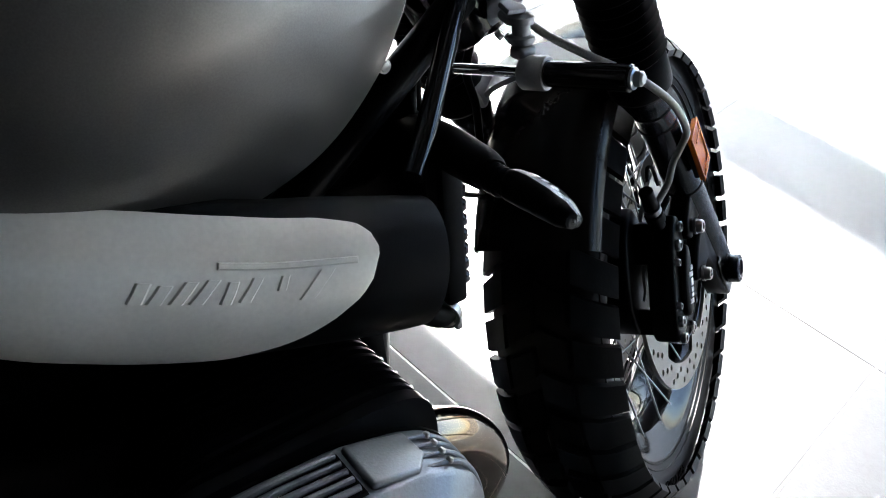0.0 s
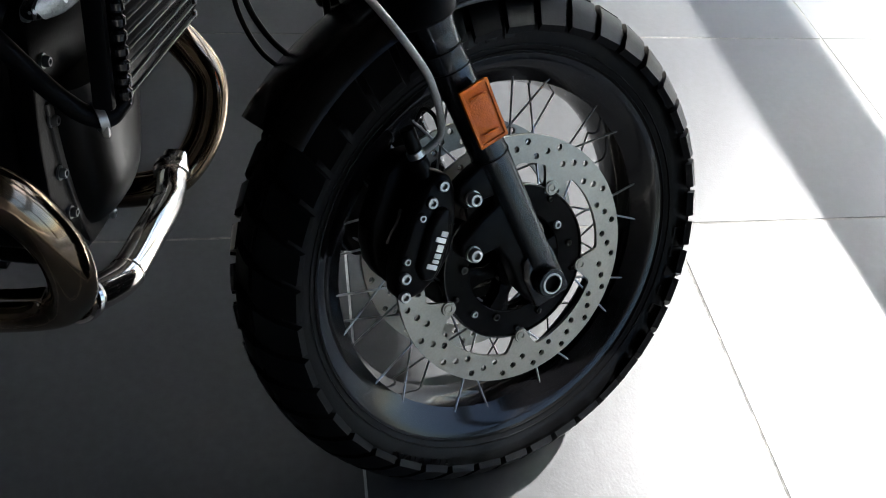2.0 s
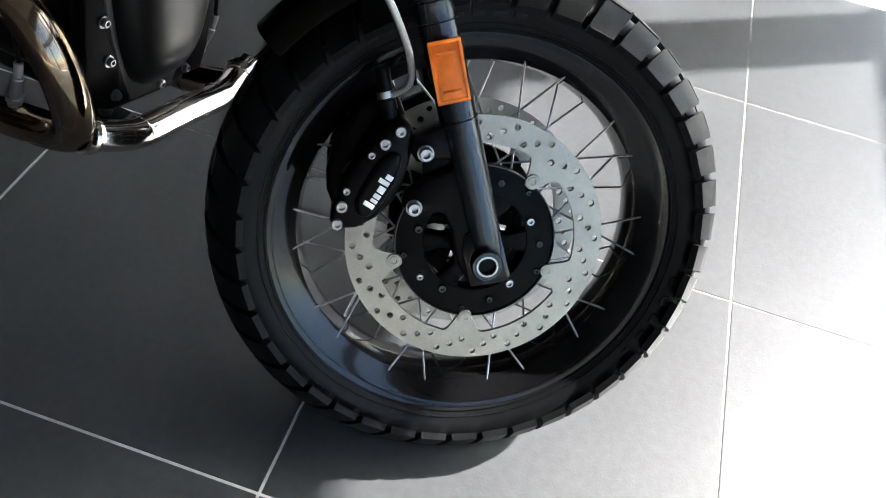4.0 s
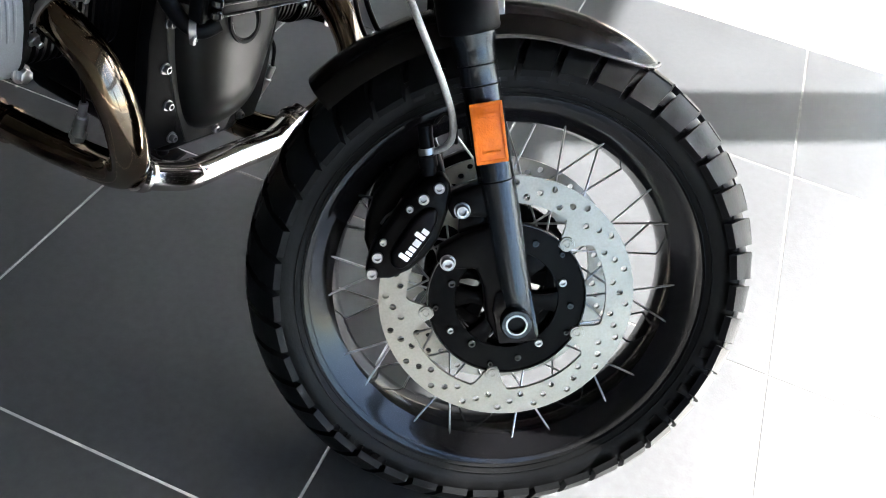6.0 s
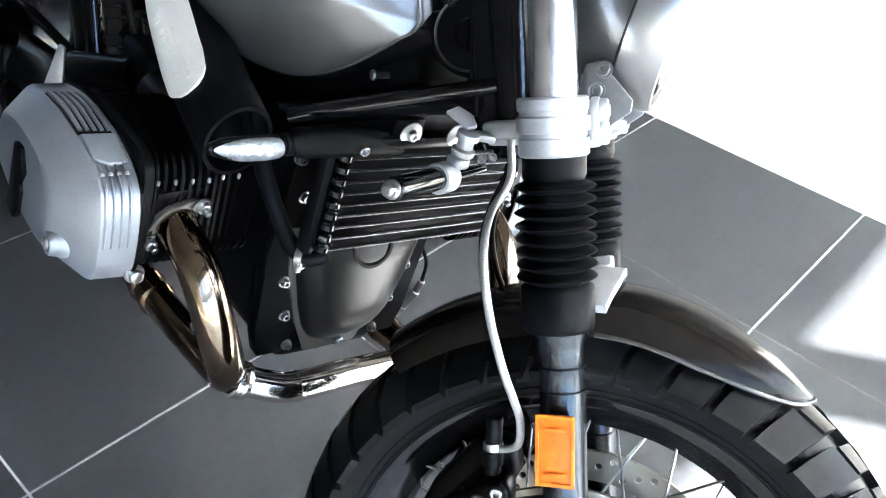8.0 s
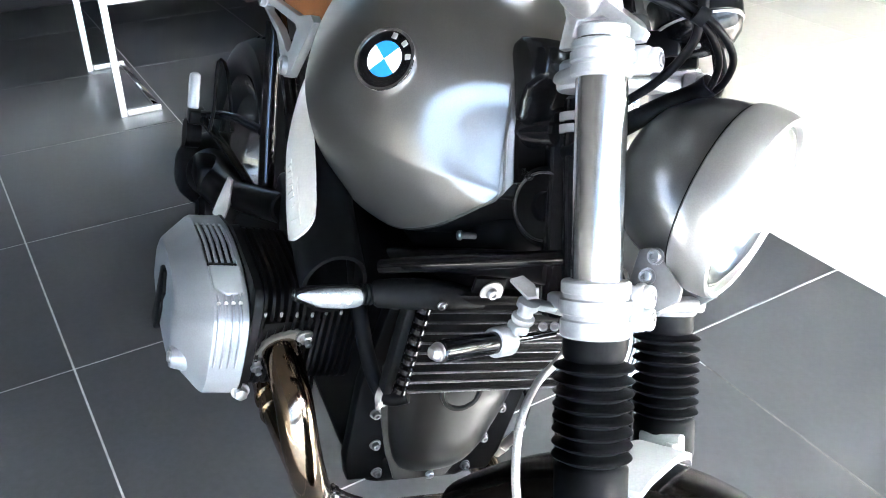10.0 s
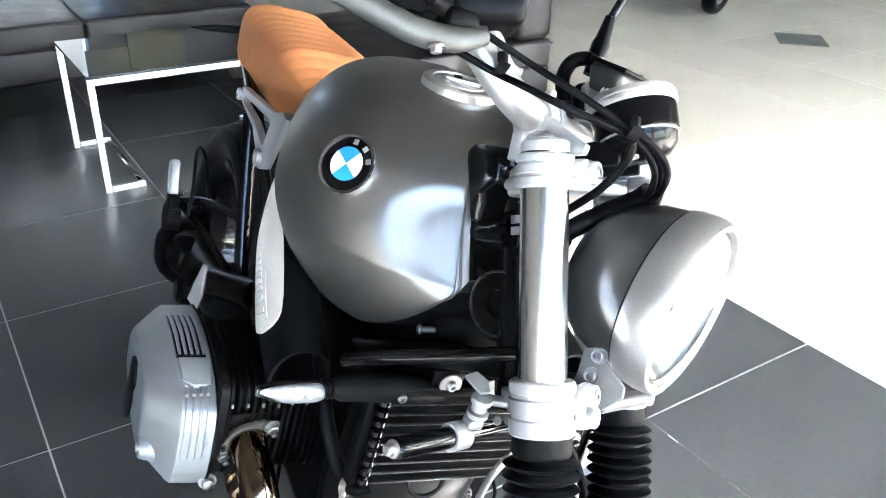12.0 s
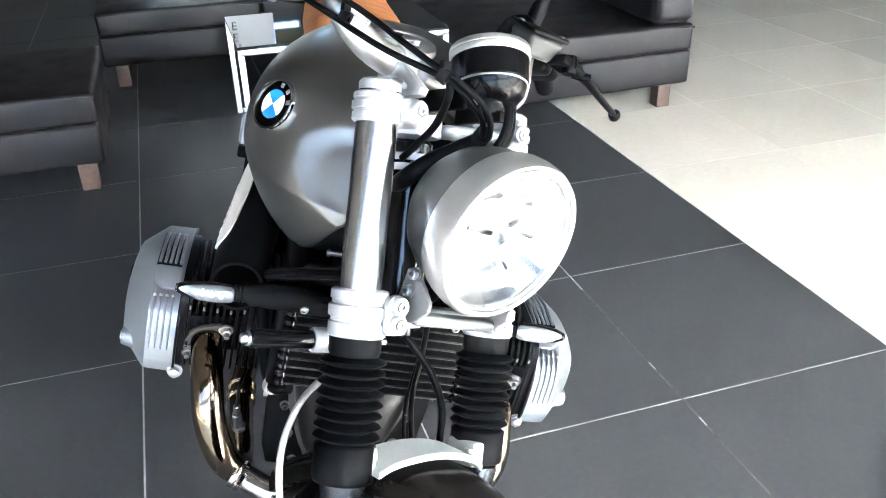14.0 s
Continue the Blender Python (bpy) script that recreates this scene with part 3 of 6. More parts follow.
def disc_bmesh(y):
    """A floating brake disc: a ring with drilled holes and five inward lugs, axis y."""
    t, steps = 0.005, 200
    inner, outer = DISC_R * 0.785, DISC_R
    lugs = [LUG_PHASE + 2 * math.pi * k / 5 for k in range(5)]
    loops = [[Vector((outer * math.cos(a), outer * math.sin(a))) for a in (2 * math.pi * k / 160 for k in range(160))]]
    rim = []
    for k in range(steps):
        a = 2 * math.pi * k / steps
        off = min(abs((a - l + math.pi) % (2 * math.pi) - math.pi) for l in lugs)
        dip = max(0.0, 1 - off / radians(11))
        r = inner - (inner - 0.0895) * min(1.0, (dip * dip * (3 - 2 * dip)) * 1.25) ** 0.8
        rim.append(Vector((r * math.cos(a), r * math.sin(a))))
    loops.append(rim)
    for k in range(60):
        a = 2 * math.pi * k / 60 + LUG_PHASE
        r = DISC_R * (0.838 + 0.053 * ((k * 2) % 3))
        c = Vector((r * math.cos(a), r * math.sin(a)))
        loops.append([c + 0.0040 * Vector((math.cos(b), math.sin(b))) for b in (2 * math.pi * j / 10 for j in range(10))])
    verts, edges = [], []
    for loop in loops:
        n0 = len(verts)
        verts += loop
        edges += [(n0 + k, n0 + (k + 1) % len(loop)) for k in range(len(loop))]
    from mathutils.geometry import delaunay_2d_cdt
    flat, _, faces, *_ = delaunay_2d_cdt(verts, edges, [], 0, 1e-6)
    holes = [(sum(l, Vector((0, 0))) / len(l), 0.0040) for l in loops[2:]]

    def solid(f):
        c = sum((flat[i] for i in f), Vector((0, 0))) / len(f)
        if c.length > outer or any((c - h).length < r * 0.97 for h, r in holes):
            return False
        a = math.atan2(c.y, c.x) % (2 * math.pi)
        k = a / (2 * math.pi) * steps
        i = int(k) % steps
        limit = rim[i].length + (rim[(i + 1) % steps].length - rim[i].length) * (k - int(k))
        return c.length > limit * 0.9995

    bm = bmesh.new()
    front = [bm.verts.new((p.x, y - t / 2, p.y)) for p in flat]
    back = [bm.verts.new((p.x, y + t / 2, p.y)) for p in flat]
    count = {}
    for f in faces:
        if solid(f):
            bm.faces.new([front[i] for i in f])
            bm.faces.new([back[i] for i in reversed(f)])
            for i, j in zip(f, [*f[1:], f[0]]):
                count[(min(i, j), max(i, j))] = count.get((min(i, j), max(i, j)), 0) + 1
    for (i, j), n in count.items():
        if n == 1:
            bm.faces.new((front[i], front[j], back[j], back[i]))
    bmesh.ops.delete(bm, geom=[v for v in bm.verts if not v.link_faces], context="VERTS")
    return bm


LUG_PHASE = radians(34.7)
for side in (-1, 1):
    y = side * DISC_Y
    wpart("brake_disc", disc_bmesh(y), STEEL_DISC, "drilled steel brake disc", sharp=25)
    for k in range(5):
        a = LUG_PHASE + 2 * math.pi * k / 5
        m = pose(0.0985 * math.cos(a), y + side * 0.0025, 0.0985 * math.sin(a), 90 if side < 0 else -90)
        bobbin = lathe([(0, 0.002), (0.003, 0.002), (0.0035, 0.0032), (0.0062, 0.0032), (0.0065, 0.0022), (0.0086, 0.0022), (0.0092, 0.001), (0.0092, -0.006), (0, -0.006)], 20, m)
        wpart("disc_bobbin", bobbin, STEEL_DISC)
    for k in range(5):
        a = LUG_PHASE + 2 * math.pi * k / 5
        arm = moved(slab([(0.07, -0.020), (0.080, -0.022), (0.092, -0.016), (0.099, -0.009), (0.102, 0.0), (0.099, 0.009), (0.092, 0.016), (0.080, 0.022), (0.07, 0.020)], 0.006, bevel=0.0015), Matrix.Translation((0, y - side * 0.004 + 0.003, 0)) @ Matrix.Rotation(math.pi / 2, 4, "X") @ Matrix.Rotation(a, 4, "Z"))
        wpart("carrier_arm", arm, HUB_BLACK)
    wpart("disc_carrier", spider_ring(y - side * 0.002, 0.062, 0.0965, 0.006), HUB_BLACK, "black disc carrier with small screws")
    spider_arms("carrier_spoke", y - side * 0.002, 0.062, 0.0056, 0.011)
    wpart("carrier_edge", lathe([(0.0935, 0), (0.0950, 0.0035), (0.0962, 0.0035), (0.0968, 0)], 72, Matrix.Translation((0, y + side * 0.001, 0)) @ Matrix.Rotation(math.pi / 2 * -side, 4, "X")), BLACK_GLOSS)
    for k in range(15):
        a = 2 * math.pi * (k + 0.3) / 15
        r = (0.070, 0.086, 0.078)[k % 3]
        wpart("carrier_screw", moved(socket_bolt((0.0050, 0.0036, 0.0042)[k % 3], 0.005), pose(r * math.cos(a), y + side * 0.001, r * math.sin(a), 90 if side < 0 else -90)), BLACK_GLOSS if k % 4 else STEEL)
fpart("axle", join(rod((0, -0.118, 0), (0, 0.118, 0), 0.0115, 24)), BLACK_SATIN)
nut = fpart("axle_nut", lathe([(0.0105, 0.0), (0.0105, 0.012), (0.0125, 0.0135), (0.0165, 0.0135), (0.0178, 0.0115), (0.0178, 0.0)], 32, Matrix.Translation((LEG_X - 0.006, -LEG_Y - 0.0145, -0.001)) @ Matrix.Rotation(math.pi / 2, 4, "X"), closed=True), FORK_BLACK, label="hollow axle nut with a bright bore")
fpart("bore_ring", lathe([(0.0103, 0.010), (0.0103, 0.0142), (0.0122, 0.0142), (0.0122, 0.010)], 32, Matrix.Translation((LEG_X - 0.006, -LEG_Y - 0.0145, -0.001)) @ Matrix.Rotation(math.pi / 2, 4, "X"), closed=True), STEEL, nut)
fpart("nut_socket", slab(ring_outline(6, 0.0122), 0.004, Matrix.Translation((LEG_X - 0.006, -LEG_Y - 0.018, -0.001)) @ Matrix.Rotation(math.pi / 2, 4, "X"), bevel=0), BLACK_SATIN)

# fork legs; tubes and yokes lean a little against the wheel carrier
FOLDS = 8
TUBE_LEAN = Matrix.Translation((0, 0, 0.44)) @ pose(0, 0, 0, 3.4, 1.0, 0) @ Matrix.Translation((0, 0, -0.44))
SLIDER_LEAN = pose(0, 0, 0, -1.2, 0, 0)


def lpart(name, bm, mat, label="", sharp=35):
    """A part of the leaning fork tubes and yokes."""
    ob = fpart(name, bm, mat, None, label, sharp)
    ob.matrix_local = STEER @ TUBE_LEAN
    return ob


for side in (-1, 1):
    c = Matrix.Translation((LEG_X, side * LEG_Y, 0))
    slider = fpart("fork_slider", lathe([(0, -0.012), (0.015, -0.012), (0.0185, -0.006), (0.0195, 0.03), (0.0205, 0.16), (0.0206, 0.2455), (0.0206, 0.247), (0.0206, 0.262), (0.0206, 0.264), (0.0206, 0.284), (0.0209, 0.2845), (0.0209, 0.299), (0.0214, 0.302), (0.0245, 0.313), (0.0254, 0.3165), (0.0256, 0.318), (0.0256, 0.330), (0, 0.330)], 48, c), FORK_BLACK, label="gloss black fork slider")
    slider.matrix_local = STEER @ SLIDER_LEAN
    for z in (0.160, 0.2633, 0.2845):
        fpart("slider_groove", lathe([(0.0195, z - 0.0008), (0.0214, z - 0.0008), (0.0214, z + 0.0008), (0.0195, z + 0.0008)], 32, c, closed=True), BLACK_SATIN, slider)
    lug = slab([(-0.026, -0.030), (0.018, -0.034), (0.022, -0.028), (0.021, 0.030), (0.0, 0.040), (-0.020, 0.034), (-0.027, 0.012)], 0.030, Matrix.Translation((LEG_X - 0.003, side * (LEG_Y - 0.002) + 0.015, 0)) @ Matrix.Rotation(math.pi / 2, 4, "X"), bevel=0.004)
    fpart("axle_clamp", lug, BLACK_GLOSS, slider)
    # a broad web to the caliper
    out_of_plane = Matrix.Translation((0, side * (LEG_Y - 0.002) + 0.012, 0)) @ Matrix.Rotation(math.pi / 2, 4, "X")
    for web in ([(0.006, 0.160), (-0.019, 0.158), (-0.043, 0.153), (-0.051, 0.140), (-0.046, 0.125), (-0.025, 0.124), (0.006, 0.116)], [(0.008, 0.116), (-0.010, 0.110), (-0.040, 0.105), (-0.068, 0.095), (-0.074, 0.082), (-0.064, 0.070), (-0.031, 0.064), (-0.027, 0.041), (-0.030, 0.002), (-0.020, -0.030), (0.010, -0.036)]):
        arm = fpart("caliper_mount", slab(web, 0.024, out_of_plane, bevel=0.004, segments=3), BLACK_SATIN, slider)
    fpart("mount_web", slab([(0.004, 0.128), (-0.038, 0.130), (-0.044, 0.104), (0.004, 0.100)], 0.008, Matrix.Translation((0, side * (LEG_Y - 0.008) + 0.004, 0)) @ Matrix.Rotation(math.pi / 2, 4, "X"), bevel=0.002), BLACK_SATIN, slider)
    # rubber gaiter
    prof = [(0.0, 0.327), (0.0315, 0.327), (0.0325, 0.330), (0.0325, 0.364)]
    z0, z1 = 0.368, 0.458
    for k in range(FOLDS):
        z = z0 + (z1 - z0) * k / FOLDS
        d = (z1 - z0) / FOLDS
        for q in range(8):
            w = 0.5 - 0.5 * math.cos(2 * math.pi * q / 8)
            prof.append((0.0258 + 0.0098 * w ** 0.85, z + d * q / 8))
    prof += [(0.0255, z1), (0.0275, 0.462), (0.0280, 0.480), (0, 0.480)]
    lpart("fork_gaiter", lathe(prof, 40, c), RUBBER, label="black rubber fork gaiter with folds", sharp=75)
    lpart("fork_tube", lathe([(0, 0.46), (0.0225, 0.46), (0.0225, 0.735), (0, 0.735)], 40, c), CHROME_TUBE, label="polished chrome fork tube")
    cap = join(lathe([(0, 0.733), (0.0215, 0.733), (0.0225, 0.736), (0.0225, 0.744), (0.0195, 0.747), (0.0135, 0.747), (0.0125, 0.743), (0, 0.743)], 32, c), slab(ring_outline(6, 0.010), 0.004, c @ Matrix.Translation((0, 0, 0.7425)), bevel=0.0005))
    lpart("fork_cap", cap, CAST_ALU)
    # reflector on a small carrier
    refl = Matrix.Translation((LEG_X - 0.002, side * (LEG_Y + 0.0235), 0.219)) @ pose(0, 0, 0, 0, 2, 0)
    carrier = fpart("reflector_holder", box((0, 0, 0), (0.030, 0.006, 0.060), 0.002, m=None), BLACK_PLASTIC)
    carrier.matrix_local = STEER @ Matrix.Translation((0, -side * 0.0022, 0)) @ refl
    lens = join(box((0, 0, 0), (0.034, 0.005, 0.064), 0.0025), frame_plate([(-0.017, -0.032), (0.017, -0.032), (0.017, 0.032), (-0.017, 0.032)], [(-0.0138, -0.0285), (0.0138, -0.0285), (0.0138, 0.0285), (-0.0138, 0.0285)], 0.0022, Matrix.Translation((0, side * 0.0028 + 0.0011, 0)) @ Matrix.Rotation(math.pi / 2, 4, "X")), box((0, side * 0.0045, 0.019), (0.019, 0.0012, 0.004), 0.0005), box((0, side * 0.0045, -0.021), (0.019, 0.0012, 0.004), 0.0005))
    part("side_reflector", lens, ORANGE, bike, "amber rectangular side reflector", STEER @ Matrix.Translation((0, side * 0.003, 0)) @ refl)


def caliper(side):
    """A radial four-piston caliper over the disc's rear edge: outer half, inner half, bridge bolts."""
    turn = math.pi / 2 * (1 if side < 0 else -1)

    def plate(outline, y0, y1, bevel):
        return slab(outline, y1 - y0, Matrix.Translation((0, -y0 if side < 0 else y1, 0)) @ Matrix.Rotation(math.pi / 2, 4, "X"), bevel=bevel, segments=3)

    outer = [(-0.155, 0.084), (-0.150, 0.074), (-0.128, 0.070), (-0.104, 0.076), (-0.084, 0.088), (-0.068, 0.104), (-0.054, 0.128), (-0.044, 0.148), (-0.042, 0.168), (-0.050, 0.178), (-0.066, 0.174), (-0.080, 0.166), (-0.096, 0.155), (-0.118, 0.134), (-0.132, 0.121), (-0.144, 0.106)]
    inner = [(-0.150, 0.086), (-0.128, 0.076), (-0.100, 0.086), (-0.076, 0.112), (-0.058, 0.142), (-0.044, 0.168), (-0.048, 0.194), (-0.068, 0.200), (-0.092, 0.192), (-0.112, 0.172), (-0.132, 0.154), (-0.146, 0.130), (-0.152, 0.108)]
    body = fpart("brake_caliper", plate(outer, 0.070, 0.101, 0.006), BLACK_SATIN, label="black radial brake caliper")
    fpart("inner_half", plate(inner, 0.024, 0.058, 0.006), BLACK_SATIN, body)
    for bridge in ([(-0.150, 0.088), (-0.140, 0.080), (-0.122, 0.100), (-0.134, 0.116)], [(-0.098, 0.152), (-0.082, 0.140), (-0.050, 0.168), (-0.064, 0.182)]):
        fpart("bridge", plate(bridge, 0.050, 0.080, 0.002), BLACK_SATIN, body)
    pad = [(-0.124, 0.086), (-0.112, 0.080), (-0.096, 0.090), (-0.078, 0.108), (-0.064, 0.128), (-0.060, 0.142), (-0.072, 0.146), (-0.090, 0.136), (-0.110, 0.116), (-0.122, 0.102)]
    fpart("piston_cover", plate(pad, 0.098, 0.109, 0.006), BLACK_SATIN, body)
    # white maker's mark as plain bars along the cover
    marks = []
    slope = Matrix.Rotation(radians(-43), 4, "Y")
    for k, (low, high, wide) in enumerate(((-0.004, 0.0085, 0.0055), (-0.004, 0.004, 0.0040), (-0.004, 0.004, 0.0055), (-0.004, 0.004, 0.0080), (-0.004, 0.0085, 0.0055), (-0.004, 0.004, 0.0058))):
        along = (-0.0195, -0.0130, -0.0068, 0.0018, 0.0106, 0.0178)[k]
        marks.append(box(Vector((-0.0918, side * 0.1092, 0.1075)) + slope @ Vector((along, 0, (low + high) / 2)), (wide, 0.0010, high - low), 0.0006, 1, m=slope))
    fpart("white_mark", join(*marks), WHITE, body, "white maker's mark on the caliper")
    for x, z, r in ((-0.147, 0.081, 0.0064), (-0.137, 0.099, 0.0064), (-0.127, 0.115, 0.0042), (-0.091, 0.147, 0.0042), (-0.074, 0.155, 0.0064), (-0.055, 0.164, 0.0062)):
        fpart("caliper_screw", moved(socket_bolt(r, 0.006), Matrix.Translation((x, side * 0.100, z)) @ Matrix.Rotation(turn, 4, "X")), STEEL, body)
    for x, z in ((-0.035, 0.137), (-0.061, 0.081)):
        fpart("mount_bolt", moved(join(socket_bolt(0.0076, 0.009), lathe([(0, -0.001), (0.0090, -0.001), (0.0090, 0.002), (0, 0.002)], 20)), Matrix.Translation((x, side * (LEG_Y + 0.0105), z)) @ Matrix.Rotation(turn, 4, "X")), STEEL, body)
    banjo = join(rod((-0.063, side * 0.085, 0.176), (-0.058, side * 0.085, 0.232), 0.008, 16), lathe([(0, 0), (0.0105, 0), (0.0105, 0.012), (0, 0.012)], 16, pose(-0.062, side * 0.085, 0.186)))
    fpart("hose_union", banjo, BLACK_SATIN, body)
    fpart("hose_collar", lathe([(0.006, 0), (0.0096, 0), (0.0096, 0.007), (0.006, 0.007)], 16, pose(-0.061, side * 0.085, 0.200), closed=True), STEEL, body)
    # a clip wire over the pads
    fpart("pad_clip", tube([(-0.128, side * 0.066, 0.126), (-0.120, side * 0.068, 0.134), (-0.108, side * 0.066, 0.140), (-0.098, side * 0.068, 0.152)], 0.0016, 8), STEEL, body)


caliper(-1), caliper(1)

# front mudguard, a curved shell over the tyre
def mudguard():
    a0, a1, n, m = radians(46.5), radians(121), 48, 15
    bm = bmesh.new()
    outer, inner = [], []
    for k in range(n + 1):
        u = k / n
        a = a0 + (a1 - a0) * u
        point = max(0.0, 1 - u / 0.36)
        half = 0.070 * max(0.006, 1 - point ** 2.0) ** 0.62
        for layer, thick in ((outer, 0.0), (inner, 0.0025)):
            row = []
            for j in range(m):
                s = -1 + 2 * j / (m - 1)
                drop = 0.036 * abs(s) ** 2.4
                r = 0.346 - 0.020 * max(0.0, 1 - u / 0.45) ** 1.6 - drop * min(1.0, half / 0.068) - thick
                row.append(bm.verts.new((r * math.cos(a), half * math.sin(s * math.pi / 2) * 0.98, r * math.sin(a))))
            layer.append(row)
    for layer in (outer, inner):
        for p, q in zip(layer, layer[1:]):
            for j in range(m - 1):
                bm.faces.new((p[j], p[j + 1], q[j + 1], q[j]))
    for j in range(m - 1):
        bm.faces.new((outer[0][j], outer[0][j + 1], inner[0][j + 1], inner[0][j]))
        bm.faces.new((outer[-1][j], outer[-1][j + 1], inner[-1][j + 1], inner[-1][j]))
    for p, q, r, s in zip(outer, outer[1:], inner, inner[1:]):
        for j in (0, m - 1):
            bm.faces.new((p[j], q[j], s[j], r[j]))
    return bm


def guard_edge():
    """The rolled lip that runs round the guard's edge."""
    bm = mudguard()
    n, m = 48, 15
    bm.verts.ensure_lookup_table()
    rows = [[bm.verts[(2 * k) * m + j].co.copy() for j in range(m)] for k in range(n + 1)]
    # front half only, where the painted highlight runs
    line = [rows[k][0] for k in range(n // 2, -1, -1)] + [rows[0][j] for j in range(1, m - 1)] + [rows[k][-1] for k in range(n // 2 + 1)]
    bm.free()
    thin = [line[0]]
    for p in line[1:]:
        if (p - thin[-1]).length > 0.003:
            thin.append(p)
    return tube(thin, 0.0027, 10, 1)


guard = fpart("front_mudguard", mudguard(), GUARD_BLACK, label="satin black front mudguard")
fpart("rolled_edge", guard_edge(), GUARD_LIP, guard, "rolled edge with its highlight painted in")
brace = []
for side in (-1, 1):
    brace.append(box((0.012, side * 0.083, 0.345), (0.045, 0.020, 0.030), 0.004))
arch = [Vector((0.02, -0.078, 0.338)), Vector((0.024, -0.06, 0.348)), Vector((0.028, -0.03, 0.355)), Vector((0.028, 0, 0.357)), Vector((0.028, 0.03, 0.355)), Vector((0.024, 0.06, 0.348)), Vector((0.02, 0.078, 0.338))]
line = spline(arch, 5)
brace.append(loft([[p + Vector((-0.024, 0, -0.003)), p + Vector((0.026, 0, -0.008)), p + Vector((0.026, 0, -0.001)), p + Vector((-0.024, 0, 0.004))] for p in line]))
fpart("fork_brace", join(*brace), CAST_ALU, label="cast silver fork brace over the mudguard")
for side in (-1, 1):
    fpart("brace_screw", moved(socket_bolt(0.006, 0.005), pose(0.026, side * 0.074, 0.347)), STEEL)

# lower and upper yokes, steering stem
STEM_X = -0.047
for name, z, h, grow in (("lower_yoke", 0.478, 0.050, 0.008), ("upper_yoke", 0.702, 0.031, 0.0045)):
    bits = []
    for side in (-1, 1):
        r = 0.0235 + grow
        bits.append(lathe([(0.0227, 0), (r - 0.003, 0), (r - 0.001, 0.002), (r - 0.001, h * 0.30), (r - 0.003, h * 0.33), (r - 0.003, h * 0.40), (r, h * 0.43), (r, h * 0.66), (r - 0.0028, h * 0.69), (r - 0.0028, h * 0.76), (r - 0.001, h * 0.79), (r - 0.001, h - 0.002), (r - 0.003, h), (0.0227, h)], 40, pose(LEG_X, side * LEG_Y, z), closed=True))
        bits.append(box((LEG_X + 0.026, side * (LEG_Y - 0.020), z + h / 2), (0.022, 0.018, h * 0.8), 0.005, 3))
        span = [(STEM_X - 0.030, side * 0.022), (STEM_X + 0.030, side * 0.020), (LEG_X + 0.018, side * (LEG_Y - 0.026)), (LEG_X - 0.022, side * (LEG_Y - 0.014))]
        bits.append(slab(span if side > 0 else span[::-1], h * (0.34 if name == "lower_yoke" else 0.44), pose(0, 0, z + h * 0.24), bevel=0.005, segments=3))
    boss = [(0, 0), (0.030, 0), (0.032, 0.003), (0.032, 0.010), (0.026, 0.019), (0.021, 0.026), (0, 0.026)] if name == "lower_yoke" else [(0, 0), (0.030, 0), (0.032, 0.003), (0.032, h * 0.8), (0.028, h * 0.8 + 0.004), (0, h * 0.8 + 0.004)]
    bits.append(lathe(boss, 36, pose(STEM_X, 0, z + h * 0.1)))
    yoke = lpart(name, join(*bits), CAST_ALU, label="cast silver fork yoke")
    for side in (-1, 1):
        for dz in ((0.34, 0.72) if name == "lower_yoke" else (0.5,)):
            if dz == 0.34:
                stadium = [(0.0125 * math.cos(q), 0.0125 * math.sin(q) + (0.009 if math.sin(q) > 0 else -0.009)) for q in (2 * math.pi * (j + 0.5) / 28 for j in range(28))]
                fpart("clamp_plate", slab(stadium, 0.008, Matrix.Translation((LEG_X + 0.029, side * (LEG_Y - 0.022), z + h * 0.53)) @ Matrix.Rotation(radians(90), 4, "Z") @ Matrix.Rotation(radians(90), 4, "X"), bevel=0.002), CAST_ALU, yoke)
            ear = lathe([(0, 0), (0.0095, 0), (0.0105, 0.002), (0.0105, 0.012), (0.0092, 0.014), (0.0066, 0.014), (0.0062, 0.011), (0, 0.011)], 28, Matrix.Translation((LEG_X + 0.030, side * (LEG_Y - 0.022), z + h * dz)) @ Matrix.Rotation(radians(90), 4, "Y"))
            fpart("clamp_eye", ear, CAST_ALU, yoke)
            fpart("clamp_bolt", moved(socket_bolt(0.0054, 0.005), Matrix.Translation((LEG_X + 0.0405, side * (LEG_Y - 0.022), z + h * dz)) @ Matrix.Rotation(radians(90), 4, "Y")), STEEL, yoke)
lpart("steering_stem", rod((STEM_X, 0, 0.47), (STEM_X, 0, 0.70), 0.024, 32), BLACK_GLOSS)
lpart("stem_rings", join(*[lathe([(0.018, 0), (0.028, 0), (0.028, 0.008), (0.018, 0.008)], 32, pose(STEM_X, 0, z), closed=True) for z in (0.664, 0.676)]), CAST_ALU)
lpart("stem_nut", join(slab(ring_outline(6, 0.016), 0.012, pose(STEM_X, 0, 0.733), bevel=0.002), lathe([(0, 0), (0.019, 0), (0.019, 0.004), (0, 0.004)], 28, pose(STEM_X, 0, 0.730))), CHROME)

